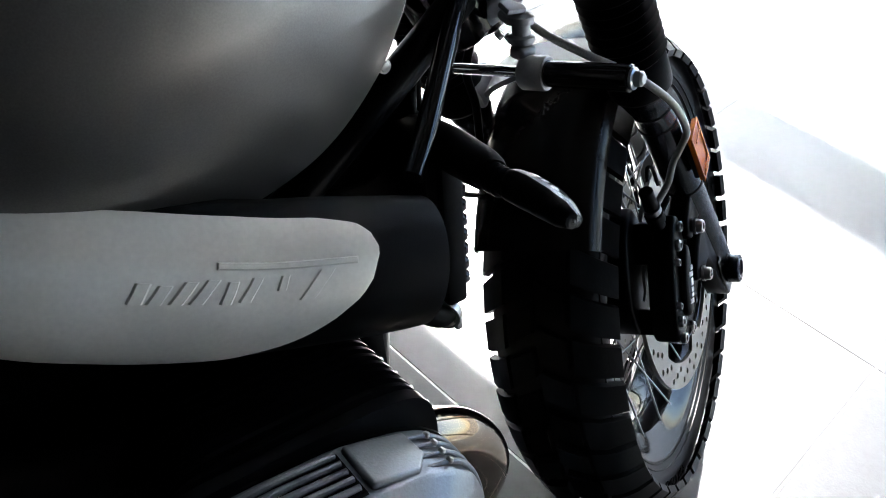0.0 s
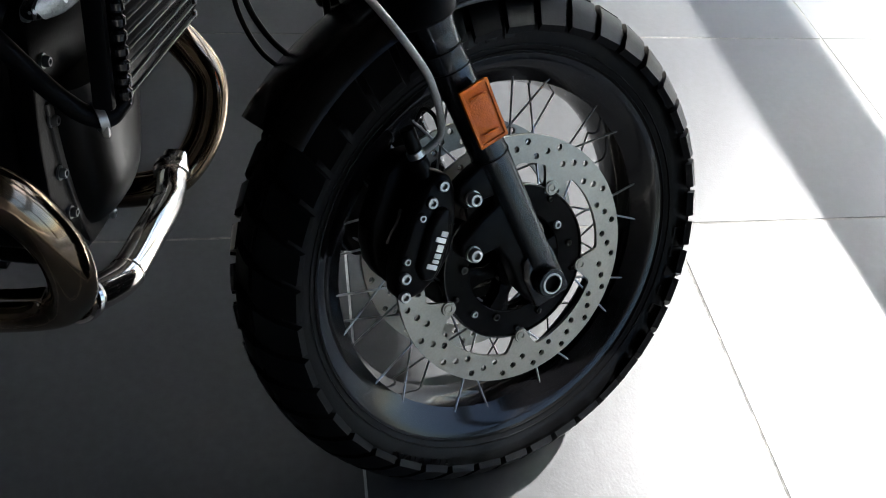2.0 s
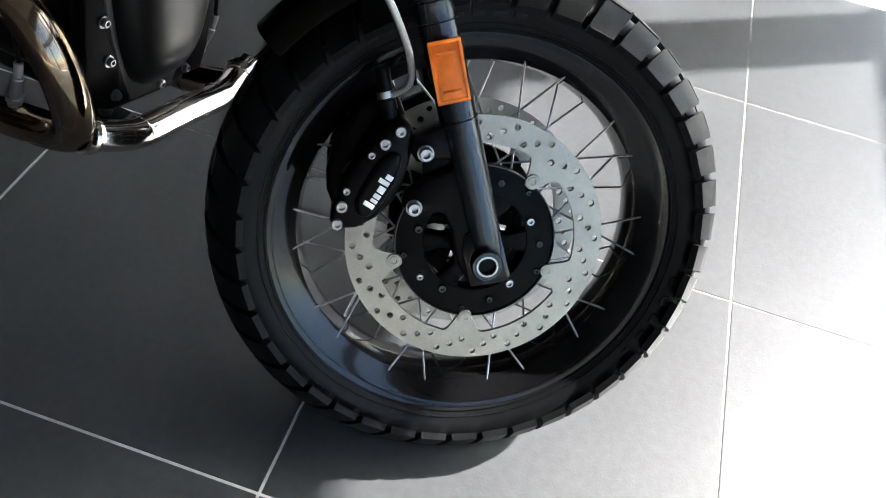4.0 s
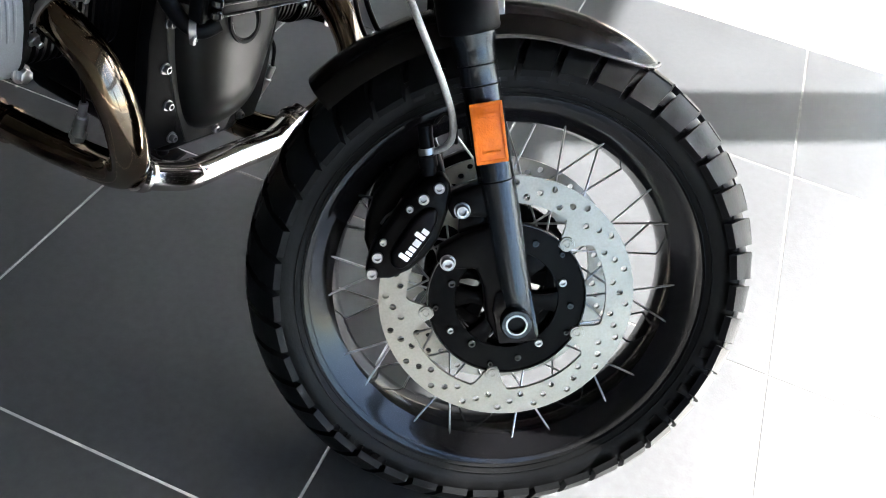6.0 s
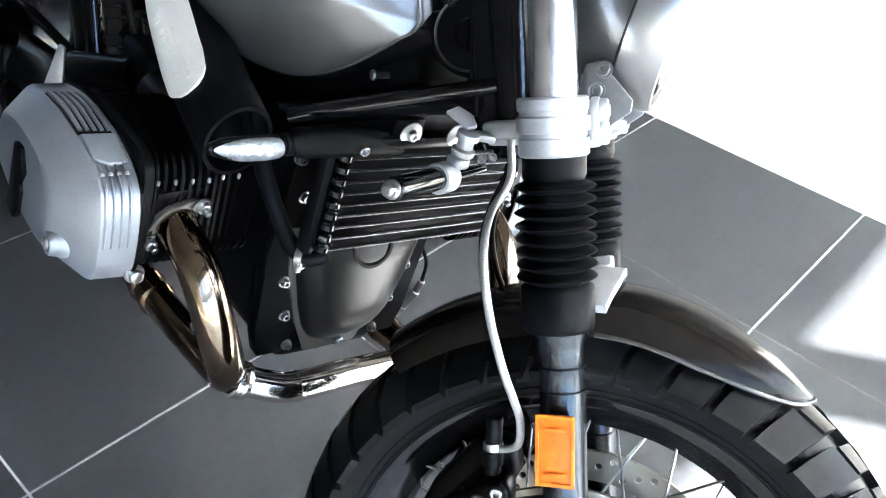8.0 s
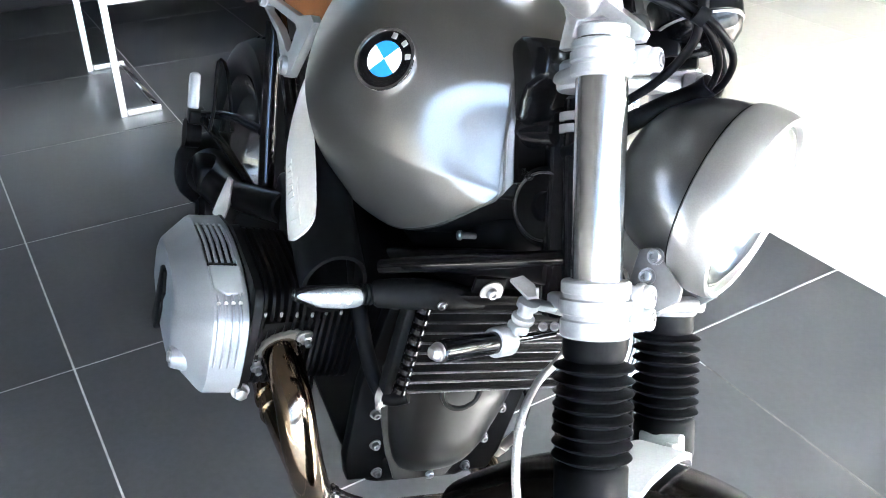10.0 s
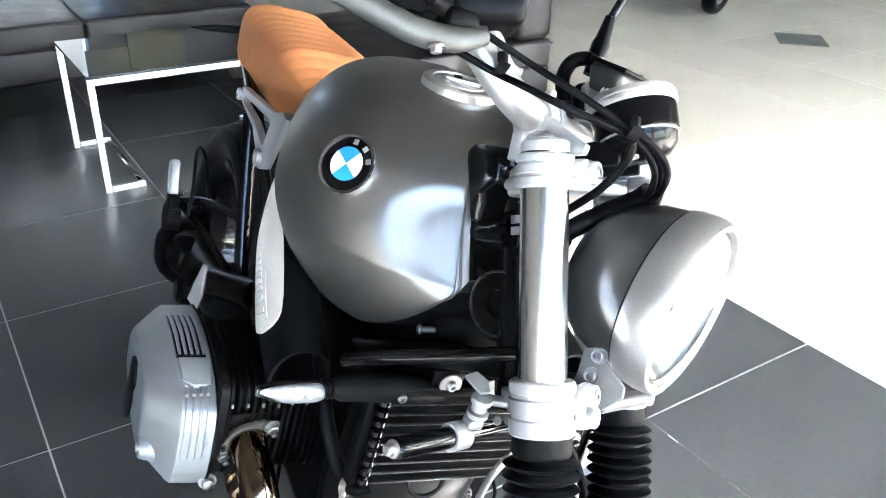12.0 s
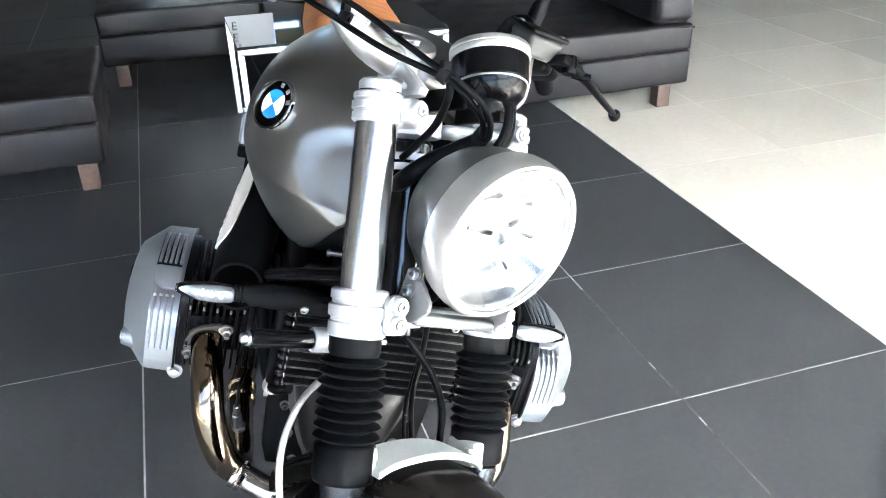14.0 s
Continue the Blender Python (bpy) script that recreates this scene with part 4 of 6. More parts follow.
# headlamp
LAMP_SHELL = material("smooth_metallic_grey_lamp_paint", (0.115, 0.116, 0.116), 0.30, 0.9, grain=(900, 0.08), stain=(6, 0.03), coat=0.2)
LAMP_BEZEL = material("satin_silver_lamp_ring", (0.36, 0.36, 0.355), 0.33, 0.9, grain=(700, 0.06), stain=(9, 0.03))
BOLT_GREY = material("dull_grey_bolt", (0.14, 0.145, 0.15), 0.34, 0.8, grain=(90, 0.1))
LAMP = Matrix.Translation((0.118, 0.0, 0.588)) @ (Vector((0.905, 0, -0.425)).to_track_quat("Z", "X").to_matrix().to_4x4())
bucket = [(0, -0.130), (0.018, -0.129), (0.040, -0.122), (0.060, -0.108), (0.075, -0.088), (0.083, -0.066), (0.0865, -0.044), (0.0872, -0.0395)]
lamp = fpart("headlamp", moved(lathe(bucket, 56), LAMP), LAMP_SHELL, label="round headlamp in a matt metallic grey shell")
bezel = [(0.0872, -0.0390), (0.0895, -0.0375), (0.0915, -0.030), (0.0925, -0.018), (0.0915, -0.006), (0.0890, 0.000), (0.0865, 0.0012), (0.0835, 0.0), (0.0815, -0.004), (0.0815, -0.010), (0.0845, -0.034)]
fpart("bezel", moved(lathe(bezel, 64, closed=True), LAMP), LAMP_BEZEL, lamp, "satin silver lamp ring")
fpart("bezel_seam", moved(lathe([(0.0862, -0.0400), (0.0876, -0.0400), (0.0876, -0.0391), (0.0862, -0.0391)], 64, closed=True), LAMP), BLACK_SATIN, lamp)
fpart("inner_ring", moved(lathe([(0.0815, -0.006), (0.0790, -0.0045), (0.0775, -0.008), (0.0805, -0.012)], 64, closed=True), LAMP), CHROME, lamp)
bm = bmesh.new()
rings = []
for i in range(13):
    u = i / 12
    rings.append([bm.verts.new((0.079 * u * math.cos(a), 0.079 * u * math.sin(a), -0.052 + 0.042 * u * u + 0.0022 * math.copysign(1, math.sin(a * 4)) * u * (1 - u) * 4 * (0.4 + 0.6 * math.sin(u * 20)))) for a in (2 * math.pi * k / 64 for k in range(64))])
for p, q in zip(rings[1:], rings[2:]):
    for k in range(64):
        bm.faces.new((p[k], p[(k + 1) % 64], q[(k + 1) % 64], q[k]))
bm.faces.new(rings[1][::-1])
bmesh.ops.delete(bm, geom=rings[0], context="VERTS")
fpart("reflector", moved(bm, LAMP), LAMP_REFLECTOR, lamp, sharp=12)
fpart("bulb_shield", moved(lathe([(0, -0.018), (0.011, -0.019), (0.013, -0.022), (0.013, -0.046), (0, -0.046)], 28), LAMP), LAMP_REFLECTOR, lamp)
fpart("bulb_arm", moved(join(box((0, 0.030, -0.024), (0.006, 0.036, 0.004), 0.001), box((0.024, -0.022, -0.026), (0.006, 0.034, 0.004), 0.001, m=Matrix.Rotation(radians(48), 4, "Z"))), LAMP), BLACK_PLASTIC, lamp)
glass = fpart("lens", moved(lathe([(0, 0.0055), (0.03, 0.0048), (0.055, 0.0025), (0.072, -0.001), (0.0805, -0.005), (0.0805, -0.008), (0.072, -0.004), (0.055, -0.0005), (0.03, 0.0018), (0, 0.0025)], 56), LAMP), GLASS, lamp, "clear glass headlamp lens")
glass.visible_shadow = False
# lamp bracket on the lower yoke
bracket = [slab([(0.010, 0.488), (0.050, 0.494), (0.070, 0.506), (0.072, 0.516), (0.060, 0.532), (0.044, 0.552), (0.032, 0.550), (0.026, 0.53)], 0.006, Matrix.Translation((0, s * 0.062 + 0.0035, 0)) @ Matrix.Rotation(math.pi / 2, 4, "X"), bevel=0.0018) for s in (-1, 1)]
bracket.append(box((0.046, 0, 0.498), (0.016, 0.124, 0.014), 0.005, 3, m=Matrix.Rotation(radians(18), 4, "Y")))
fpart("lamp_bracket", join(*bracket), BRACKET_GREY)
for s in (-1, 1):
    for x, z in ((0.048, 0.544), (0.041, 0.526)):
        fpart("bracket_bolt", moved(join(lathe([(0, 0), (0.0078, 0), (0.0078, 0.0016), (0, 0.0016)], 24), moved(socket_bolt(0.0058, 0.006), pose(0, 0, 0.0014))), Matrix.Translation((x, s * 0.0655, z)) @ Matrix.Rotation(radians(90 if s < 0 else -90), 4, "X")), BOLT_GREY)

# round instrument
DIAL = Matrix.Translation((0.053, -0.004, 0.800)) @ (Vector((-0.20, 0, 0.98)).to_track_quat("Z", "X").to_matrix().to_4x4()) @ Matrix.Diagonal((0.89, 0.89, 0.92, 1))
gauge = fpart("instrument", moved(lathe([(0, -0.070), (0.020, -0.070), (0.033, -0.066), (0.042, -0.056), (0.0445, -0.046), (0.0452, -0.0455), (0.0452, -0.0435), (0.0470, -0.042), (0.0490, -0.014), (0.0490, -0.012)], 48), DIAL), GAUGE_BLACK, label="round black instrument with a silver ring")
fpart("dial_ring", moved(lathe([(0.0488, -0.013), (0.0500, -0.0125), (0.0512, -0.010), (0.0512, -0.006), (0.0504, -0.0052), (0.0504, -0.0044), (0.0512, -0.0036), (0.0508, 0.001), (0.0495, 0.003), (0.0450, 0.004), (0.0440, 0.002), (0.0440, -0.013)], 56, closed=True), DIAL), BRUSHED, gauge)
fpart("waist_ring", moved(lathe([(0.0448, -0.0462), (0.0462, -0.0462), (0.0466, -0.0445), (0.0466, -0.0440), (0.0448, -0.0440)], 56, closed=True), DIAL), BRUSHED, gauge)
fpart("dial_face", moved(lathe([(0, -0.004), (0.0442, -0.004), (0.0442, -0.008), (0, -0.008)], 48), DIAL), BLACK_SATIN, gauge)
pane = fpart("dial_glass", moved(lathe([(0, 0.0015), (0.0442, 0.001), (0.0442, -0.001), (0, -0.0005)], 48), DIAL), GLASS, gauge)
fpart("base_screw", moved(lathe([(0, 0), (0.006, 0), (0.006, 0.003), (0, 0.003)], 16), DIAL @ Matrix.Translation((0.0, -0.030, -0.0695)) @ pose(0, 0, 0, 180)), STEEL, gauge)
fpart("dial_bracket", join(box((0.015, -0.030, 0.742), (0.075, 0.008, 0.026), 0.003), box((0.015, 0.030, 0.742), (0.075, 0.008, 0.026), 0.003)), BLACK_SATIN)

# handlebar on risers
for side in (-1, 1):
    riser = []
    riser.append(box((-0.024, side * 0.060, 0.748), (0.030, 0.026, 0.040), 0.006, 3))
    riser.append(lathe([(0.0, -0.018), (0.0215, -0.018), (0.0235, -0.015), (0.0235, -0.002), (0.0215, -0.001), (0.0215, 0.001), (0.0235, 0.002), (0.0235, 0.015), (0.0215, 0.018), (0.0, 0.018)], 32, Matrix.Translation((-0.021, side * 0.060, 0.774)) @ Matrix.Rotation(math.pi / 2, 4, "X")))
    riser.append(frame_plate([(-0.034, 0.0), (0.046, 0.0), (0.050, 0.008), (0.012, 0.040), (-0.026, 0.036)], [(-0.020, 0.009), (0.026, 0.009), (0.026, 0.012), (0.008, 0.026), (-0.016, 0.024)], 0.012, Matrix.Translation((-0.010, side * 0.080 + 0.006, 0.732)) @ Matrix.Rotation(math.pi / 2, 4, "X")))
    fpart("bar_riser", join(*riser), CAST_ALU, label="cast silver handlebar riser")
    fpart("riser_screw", moved(socket_bolt(0.006, 0.006), pose(-0.010, side * 0.060, 0.797)), STEEL)
BAR_HALF = [(-0.022, 0.0, 0.774), (-0.020, 0.079, 0.774), (-0.022, 0.119, 0.785), (-0.035, 0.145, 0.812), (-0.050, 0.165, 0.850), (-0.068, 0.200, 0.878), (-0.130, 0.295, 0.892), (-0.215, 0.410, 0.896)]
BAR = [(x, -y, z) for x, y, z in BAR_HALF[::-1]] + BAR_HALF[1:]
fpart("handlebar", tube(BAR, [0.011, 0.011, 0.012, 0.0145, 0.016, 0.017, 0.017, 0.017, 0.017, 0.017, 0.016, 0.0145, 0.012, 0.011, 0.011], 24), BRUSHED, label="wide tapered aluminium handlebar")
for side in (-1, 1):
    pts = [Vector((x, side * y, z)) for x, y, z in BAR_HALF[-2:]]
    fpart("hand_grip", tube([pts[0] * 0.72 + pts[1] * 0.28, pts[1] + (pts[1] - pts[0]) * 0.05], [0.0165, 0.0165], 24, 12), RUBBER)
# right controls: perch, broad lever, fluid reservoir, switches
def control_box(size, at, turn, tip=0.0, bevel=0.010):
    """A rounded housing turned round z, narrower at its foot."""
    bm = box((0, 0, 0), size, bevel, 4)
    for v in bm.verts:
        if v.co.z < 0:
            v.co.x *= 1 - tip
            v.co.y *= 1 - tip
    return moved(bm, pose(*at, 0, 0, turn))


LEVER_GREY = material("satin_dark_grey_lever", (0.030, 0.032, 0.030), 0.38, 0.2, spec=0.4, grain=(400, 0.08), stain=(14, 0.08))
perch = fpart("lever_perch", join(control_box((0.042, 0.046, 0.034), (-0.062, -0.196, 0.858), -30), control_box((0.040, 0.032, 0.020), (-0.036, -0.200, 0.832), -40, 0.0, 0.006)), BLACK_SATIN, label="black lever bracket on the handlebar")
blade = [(-0.012, -0.190, 0.822), (-0.030, -0.214, 0.816), (-0.052, -0.246, 0.818), (-0.086, -0.300, 0.834), (-0.130, -0.372, 0.850), (-0.150, -0.405, 0.852)]
lever_bm = tube(blade, [0.007, 0.0095, 0.0100, 0.0092, 0.0082, 0.0075], 20, 8)
for v in lever_bm.verts:
    v.co.z += 0.25 * (v.co.z - 0.83)
fpart("brake_lever", lever_bm, LEVER_GREY, perch, "broad dark grey brake lever")
fpart("lever_screw", moved(hex_bolt(0.0055, 0.006), pose(-0.036, -0.232, 0.802, 180)), STEEL, perch)
FACE = -48  # the reservoir's glass looks forward and to the right
fluid = fpart("brake_reservoir", control_box((0.062, 0.078, 0.056), (-0.022, -0.178, 0.858), FACE, 0.10, 0.014), BLACK_SATIN, label="black brake fluid reservoir with a round sight glass")
fpart("reservoir_lid", control_box((0.066, 0.082, 0.010), (-0.022, -0.178, 0.889), FACE, 0.0, 0.004), BLACK_SATIN, fluid)
eye = pose(-0.022, -0.178, 0.856, 0, 0, FACE) @ Matrix.Translation((0.0305, -0.006, 0.004)) @ Matrix.Rotation(radians(90), 4, "Y")
fpart("sight_glass", lathe([(0, 0.004), (0.0088, 0.004), (0.0100, 0.002), (0.0100, -0.002), (0, -0.002)], 28, eye), WHITE, fluid)
fpart("sight_ring", lathe([(0.0098, -0.001), (0.0130, -0.001), (0.0130, 0.004), (0.0115, 0.006), (0.0100, 0.005)], 28, eye, closed=True), BLACK_GLOSS, fluid)
switch_r = fpart("switch_housing", join(control_box((0.060, 0.062, 0.048), (-0.100, -0.262, 0.872), -30, 0.0, 0.014), control_box((0.034, 0.080, 0.020), (-0.068, -0.245, 0.852), -32, 0.0, 0.007)), BLACK_PLASTIC, label="black handlebar switch housing")
for k in range(2):
    fpart("button", lathe([(0, 0), (0.012, 0), (0.012, 0.004), (0.0095, 0.007), (0, 0.006)], 20, pose(-0.062 - 0.017 * k, -0.228 - 0.026 * k, 0.861, 14, 14, 0)), BLACK_GLOSS, switch_r)
# left controls: perch, ball-ended lever, fluid box, mirror stalk
perch = fpart("lever_perch", join(control_box((0.046, 0.040, 0.032), (-0.052, 0.190, 0.856), 25), control_box((0.030, 0.062, 0.014), (-0.010, 0.206, 0.851), 14, 0.0, 0.004), lathe([(0, -0.012), (0.009, -0.012), (0.010, -0.010), (0.010, 0.010), (0.009, 0.012), (0, 0.012)], 24, pose(0.000, 0.202, 0.849)), rod((-0.014, 0.228, 0.846), (0.004, 0.246, 0.842), 0.0065, 16)), BLACK_SATIN, label="black lever bracket on the handlebar")
tip = Vector((-0.068, 0.411, 0.836))
fpart("clutch_lever", join(tube([(0.004, 0.200, 0.848), (-0.014, 0.262, 0.845), (-0.040, 0.331, 0.841), tip], [0.0085, 0.0066, 0.0054, 0.0046], 14), lathe([(0, -0.010), (0.006, -0.008), (0.010, -0.002), (0.010, 0.002), (0.006, 0.008), (0, 0.010)], 18, Matrix.Translation(tip) @ pose(0, 0, 0, 90))), BLACK_SATIN, perch, "black lever with a ball end")
BOX_L = pose(-0.026, 0.158, 0.868, 0, 28, -8)  # the fluid box lies level while the fork leans
box_l = fpart("clutch_reservoir", moved(control_box((0.052, 0.060, 0.032), (0, 0, 0), 0, 0.18, 0.008), BOX_L), LEVER_GREY, label="dark grey clutch fluid reservoir")
fpart("reservoir_lid", moved(control_box((0.055, 0.063, 0.006), (0, 0, 0.0185), 0, 0.0, 0.0025), BOX_L), BLACK_SATIN, box_l)
for at in ((-0.018, -0.022), (0.018, 0.022)):
    fpart("lid_screw", moved(socket_bolt(0.0036, 0.003), BOX_L @ pose(*at, 0.0205)), BOLT_GREY, box_l)
fpart("perch_bolt", moved(hex_bolt(0.0075, 0.006), pose(-0.026, 0.138, 0.850, 0, 90, -50)), STEEL, box_l)
switch_l = fpart("switch_housing", control_box((0.050, 0.056, 0.044), (-0.098, 0.258, 0.878), 30, 0.0, 0.014), BLACK_PLASTIC, label="black handlebar switch housing")
fpart("horn_button", lathe([(0, 0), (0.009, 0), (0.009, 0.005), (0.007, 0.007), (0, 0.007)], 20, pose(-0.080, 0.246, 0.900)), RED, switch_l)
stalk = fpart("mirror_stalk", tube([(-0.052, 0.1965, 0.955), (-0.021, 0.215, 1.019), (0.020, 0.232, 1.085)], 0.0062, 14), BLACK_GLOSS, label="black mirror stalk on the handlebar")
fpart("stalk_collar", lathe([(0, 0), (0.0090, 0), (0.0095, 0.010), (0.0120, 0.012), (0.0120, 0.042), (0.0098, 0.050), (0.0070, 0.080), (0, 0.080)], 24, aim((-0.070, 0.188, 0.893), (-0.046, 0.199, 0.972))), BLACK_SATIN, stalk)
fpart("clutch_hose", tube([(-0.090, 0.155, 0.850), (-0.096, 0.162, 0.885), (-0.088, 0.172, 0.908), (-0.070, 0.180, 0.912), (-0.055, 0.176, 0.898)], 0.0095, 14), RUBBER, label="black rubber boot on the handlebar")
ribs = [(r, 0.00686 * k + z) for k in range(6) for r, z in ((0.0047, 0.0), (0.0082, 0.0008), (0.0082, 0.0030), (0.0047, 0.0038))]
fpart("cable_ferrule", lathe([(0.0, 0.0)] + ribs + [(0.0047, 0.0400), (0.0085, 0.0401), (0.0085, 0.0561), (0.0055, 0.0621), (0.0, 0.0621)], 20, aim((-0.060, -0.262, 0.860), (-0.0076, -0.162, 0.816))), BLACK_SATIN, label="ribbed black cable ferrule")
fpart("small_hose", tube([(-0.020, -0.172, 0.838), (-0.012, -0.166, 0.824), (-0.014, -0.150, 0.813), (-0.014, -0.134, 0.806), (-0.008, -0.128, 0.803)], 0.0042, 12), HOSE, label="grey hose beside the handlebar")

# cables and hoses
def cable(name, pts, r, mat=RUBBER, label="", seg=12):
    return fpart(name, tube(pts, r, seg, 8), mat, label=label)


cable("throttle_cable", [(-0.075, -0.205, 0.830), (-0.052, -0.186, 0.818), (-0.023, -0.160, 0.799), (0.006, -0.156, 0.783), (0.044, -0.138, 0.762), (0.076, -0.105, 0.747), (0.090, -0.085, 0.738), (0.094, -0.062, 0.724), (0.090, -0.040, 0.712), (0.078, -0.026, 0.697), (0.060, -0.020, 0.685)], 0.0034, label="black throttle cable")
cable("throttle_cable", [(-0.066, -0.272, 0.864), (-0.034, -0.212, 0.838), (0.012, -0.152, 0.803), (0.050, -0.132, 0.776), (0.081, -0.105, 0.752), (0.096, -0.088, 0.741), (0.104, -0.062, 0.727), (0.104, -0.045, 0.714), (0.092, -0.028, 0.701), (0.076, -0.020, 0.692)], 0.0034, label="black throttle cable")
cable("wiring_loom", [(-0.06, -0.02, 0.645), (-0.02, -0.042, 0.650), (0.007, -0.036, 0.668), (0.040, -0.022, 0.686), (0.064, -0.018, 0.695), (0.080, -0.024, 0.702)], 0.0102, label="black wiring loom")
cable("wiring_loom", [(0.086, -0.092, 0.744), (0.084, -0.086, 0.735), (0.075, -0.080, 0.721), (0.048, -0.068, 0.701), (0.015, -0.060, 0.685), (-0.012, -0.055, 0.672)], 0.0042)
cable("wiring_loom", [(0.075, 0.015, 0.742), (0.080, 0.010, 0.715), (0.072, 0.004, 0.690), (0.05, 0.0, 0.672)], 0.0055)
cable("wiring_loom", [(0.070, 0.026, 0.745), (0.074, 0.022, 0.712), (0.066, 0.014, 0.685)], 0.0045)
for p in ((0.092, -0.104, 0.742), (-0.014, -0.156, 0.800)):
    fpart("cable_clip", join(lathe([(0.004, -0.005), (0.0080, -0.005), (0.0080, 0.005), (0.004, 0.005)], 16, aim(p, Vector(p) + Vector((0.05, 0.04, -0.04))), closed=True), box(Vector(p) + Vector((0.002, -0.002, 0.010)), (0.008, 0.010, 0.010), 0.002)), BLACK_PLASTIC)
cable("brake_hose", [(-0.046, -0.030, 0.500), (-0.044, -0.046, 0.452), (-0.054, -0.085, 0.422), (-0.053, -0.118, 0.390), (-0.045, -0.139, 0.344), (-0.035, -0.140, 0.295), (-0.030, -0.126, 0.264), (-0.028, -0.111, 0.238), (-0.033, -0.100, 0.213), (-0.048, -0.090, 0.203), (-0.063, -0.085, 0.202)], 0.0038, HOSE, "grey braided brake hose")
cable("brake_hose", [(-0.030, -0.010, 0.480), (-0.026, 0.012, 0.462), (-0.020, 0.042, 0.430), (-0.020, 0.066, 0.392), (-0.024, 0.074, 0.350), (-0.036, 0.088, 0.300), (-0.036, 0.095, 0.270), (-0.027, 0.094, 0.222), (-0.030, 0.086, 0.196), (-0.055, 0.085, 0.186)], 0.0046, RUBBER, "black brake hose")
cable("sensor_wire", [(-0.050, 0.050, 0.500), (-0.072, 0.072, 0.460), (-0.100, 0.088, 0.415), (-0.114, 0.094, 0.375), (-0.112, 0.098, 0.325), (-0.092, 0.100, 0.285), (-0.060, 0.096, 0.240)], 0.0030, BLACK_SATIN, "thin black sensor wire")
cable("sensor_wire", [(-0.054, 0.058, 0.490), (-0.080, 0.078, 0.440), (-0.100, 0.090, 0.390), (-0.098, 0.096, 0.340), (-0.082, 0.098, 0.298), (-0.058, 0.096, 0.260)], 0.0036, BLACK_SATIN, "thin black sensor wire")
cable("sensor_wire", [(-0.046, -0.085, 0.232), (-0.034, -0.085, 0.240), (-0.026, -0.086, 0.228), (-0.028, -0.086, 0.205)], 0.0022, BLACK_SATIN)

# ---------- motorcycle: tank, seat and body, in the bike's own frame ----------
from mathutils.bvhtree import BVHTree


def bpart(name, bm, mat, parent=None, label="", sharp=35):
    return part(name, bm, mat, parent or bike, label, sharp=sharp)


TANK = [  # x, top, widest height, bottom, half width, foot half width
    (0.0148, 0.938, 0.873, 0.812, 0.060, 0.058),
    (0.0125, 0.944, 0.871, 0.804, 0.067, 0.065),
    (0.0080, 0.949, 0.8645, 0.792, 0.077, 0.074),
    (-0.012, 0.955, 0.853, 0.765, 0.112, 0.087),
    (-0.050, 0.961, 0.840, 0.728, 0.158, 0.100),
    (-0.110, 0.968, 0.829, 0.692, 0.194, 0.113),
    (-0.190, 0.974, 0.816, 0.673, 0.211, 0.120),
    (-0.270, 0.976, 0.807, 0.669, 0.207, 0.120),
    (-0.340, 0.973, 0.806, 0.683, 0.185, 0.112),
    (-0.400, 0.962, 0.806, 0.712, 0.156, 0.103),
    (-0.460, 0.924, 0.812, 0.744, 0.120, 0.083),
    (-0.505, 0.882, 0.817, 0.772, 0.082, 0.058),
]


def smooth_stations(rows):
    line = spline([(r[0], r[1], r[2]) for r in rows], 16), spline([(r[3], r[4], r[5]) for r in rows], 16)
    return [(a.x, a.y, a.z, b.x, b.y, b.z) for a, b in zip(*line)]


def ease(u):
    u = min(1.0, max(0.0, u))
    return u * u * (3 - 2 * u)


def tank_point(p):
    """Leans the tank's nose back along the steering head and presses the knee-side scoops in."""
    x, y, z = p
    nose = ease((x + 0.24) / 0.26)
    x -= 0.50 * nose * max(0.0, z - 0.80)
    back = 0.011 - (x + 0.46 * max(0.0, z - 0.80))
    if back > 0 and abs(y) > 0.03:
        reach = (back / 0.048) ** 2 + ((z - 0.842) / 0.062) ** 2
        y -= math.copysign(0.0125 * ease((1 - reach) * 1.55) * ease(back / 0.006), y)
    return x, (y if y < 0 else y * 0.86), z


def tank_skin():
    rings = [[tank_point(p) for p in super_ring(*row, 2.5, 1.48, 84)] for row in smooth_stations(TANK)]
    return loft(rings)


def seat_on_tank(at, out):
    """The pose on the tank's skin nearest to a point, z along the skin's normal."""
    bm = tank_skin()
    bmesh.ops.recalc_face_normals(bm, faces=bm.faces)
    spot, normal, *_ = BVHTree.FromBMesh(bm).find_nearest(at)
    bm.free()
    return Matrix.Translation(spot) @ (normal if normal.dot(Vector(out)) > 0 else -normal).to_track_quat("Z", "Y").to_matrix().to_4x4()


tank = bpart("fuel_tank", tank_skin(), TANK_PAINT, label="matt metallic grey fuel tank", sharp=60)
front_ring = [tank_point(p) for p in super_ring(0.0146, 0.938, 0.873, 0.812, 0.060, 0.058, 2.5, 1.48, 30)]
# a black plate over the nose paints the shade of the open hollow
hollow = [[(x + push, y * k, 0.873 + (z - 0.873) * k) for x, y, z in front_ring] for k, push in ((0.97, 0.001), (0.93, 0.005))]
under_rings = []
for x, top, mid, low, half, foot in smooth_stations(TANK):
    under_rings.append([tank_point(p) for p in ((x, -foot + 0.002, low - 0.002), (x, foot - 0.002, low - 0.002), (x, foot - 0.002, low + 0.004), (x, -foot + 0.002, low + 0.004))])
bpart("tank_underside", loft(under_rings), BLACK_SATIN, tank, "black underside of the tank")
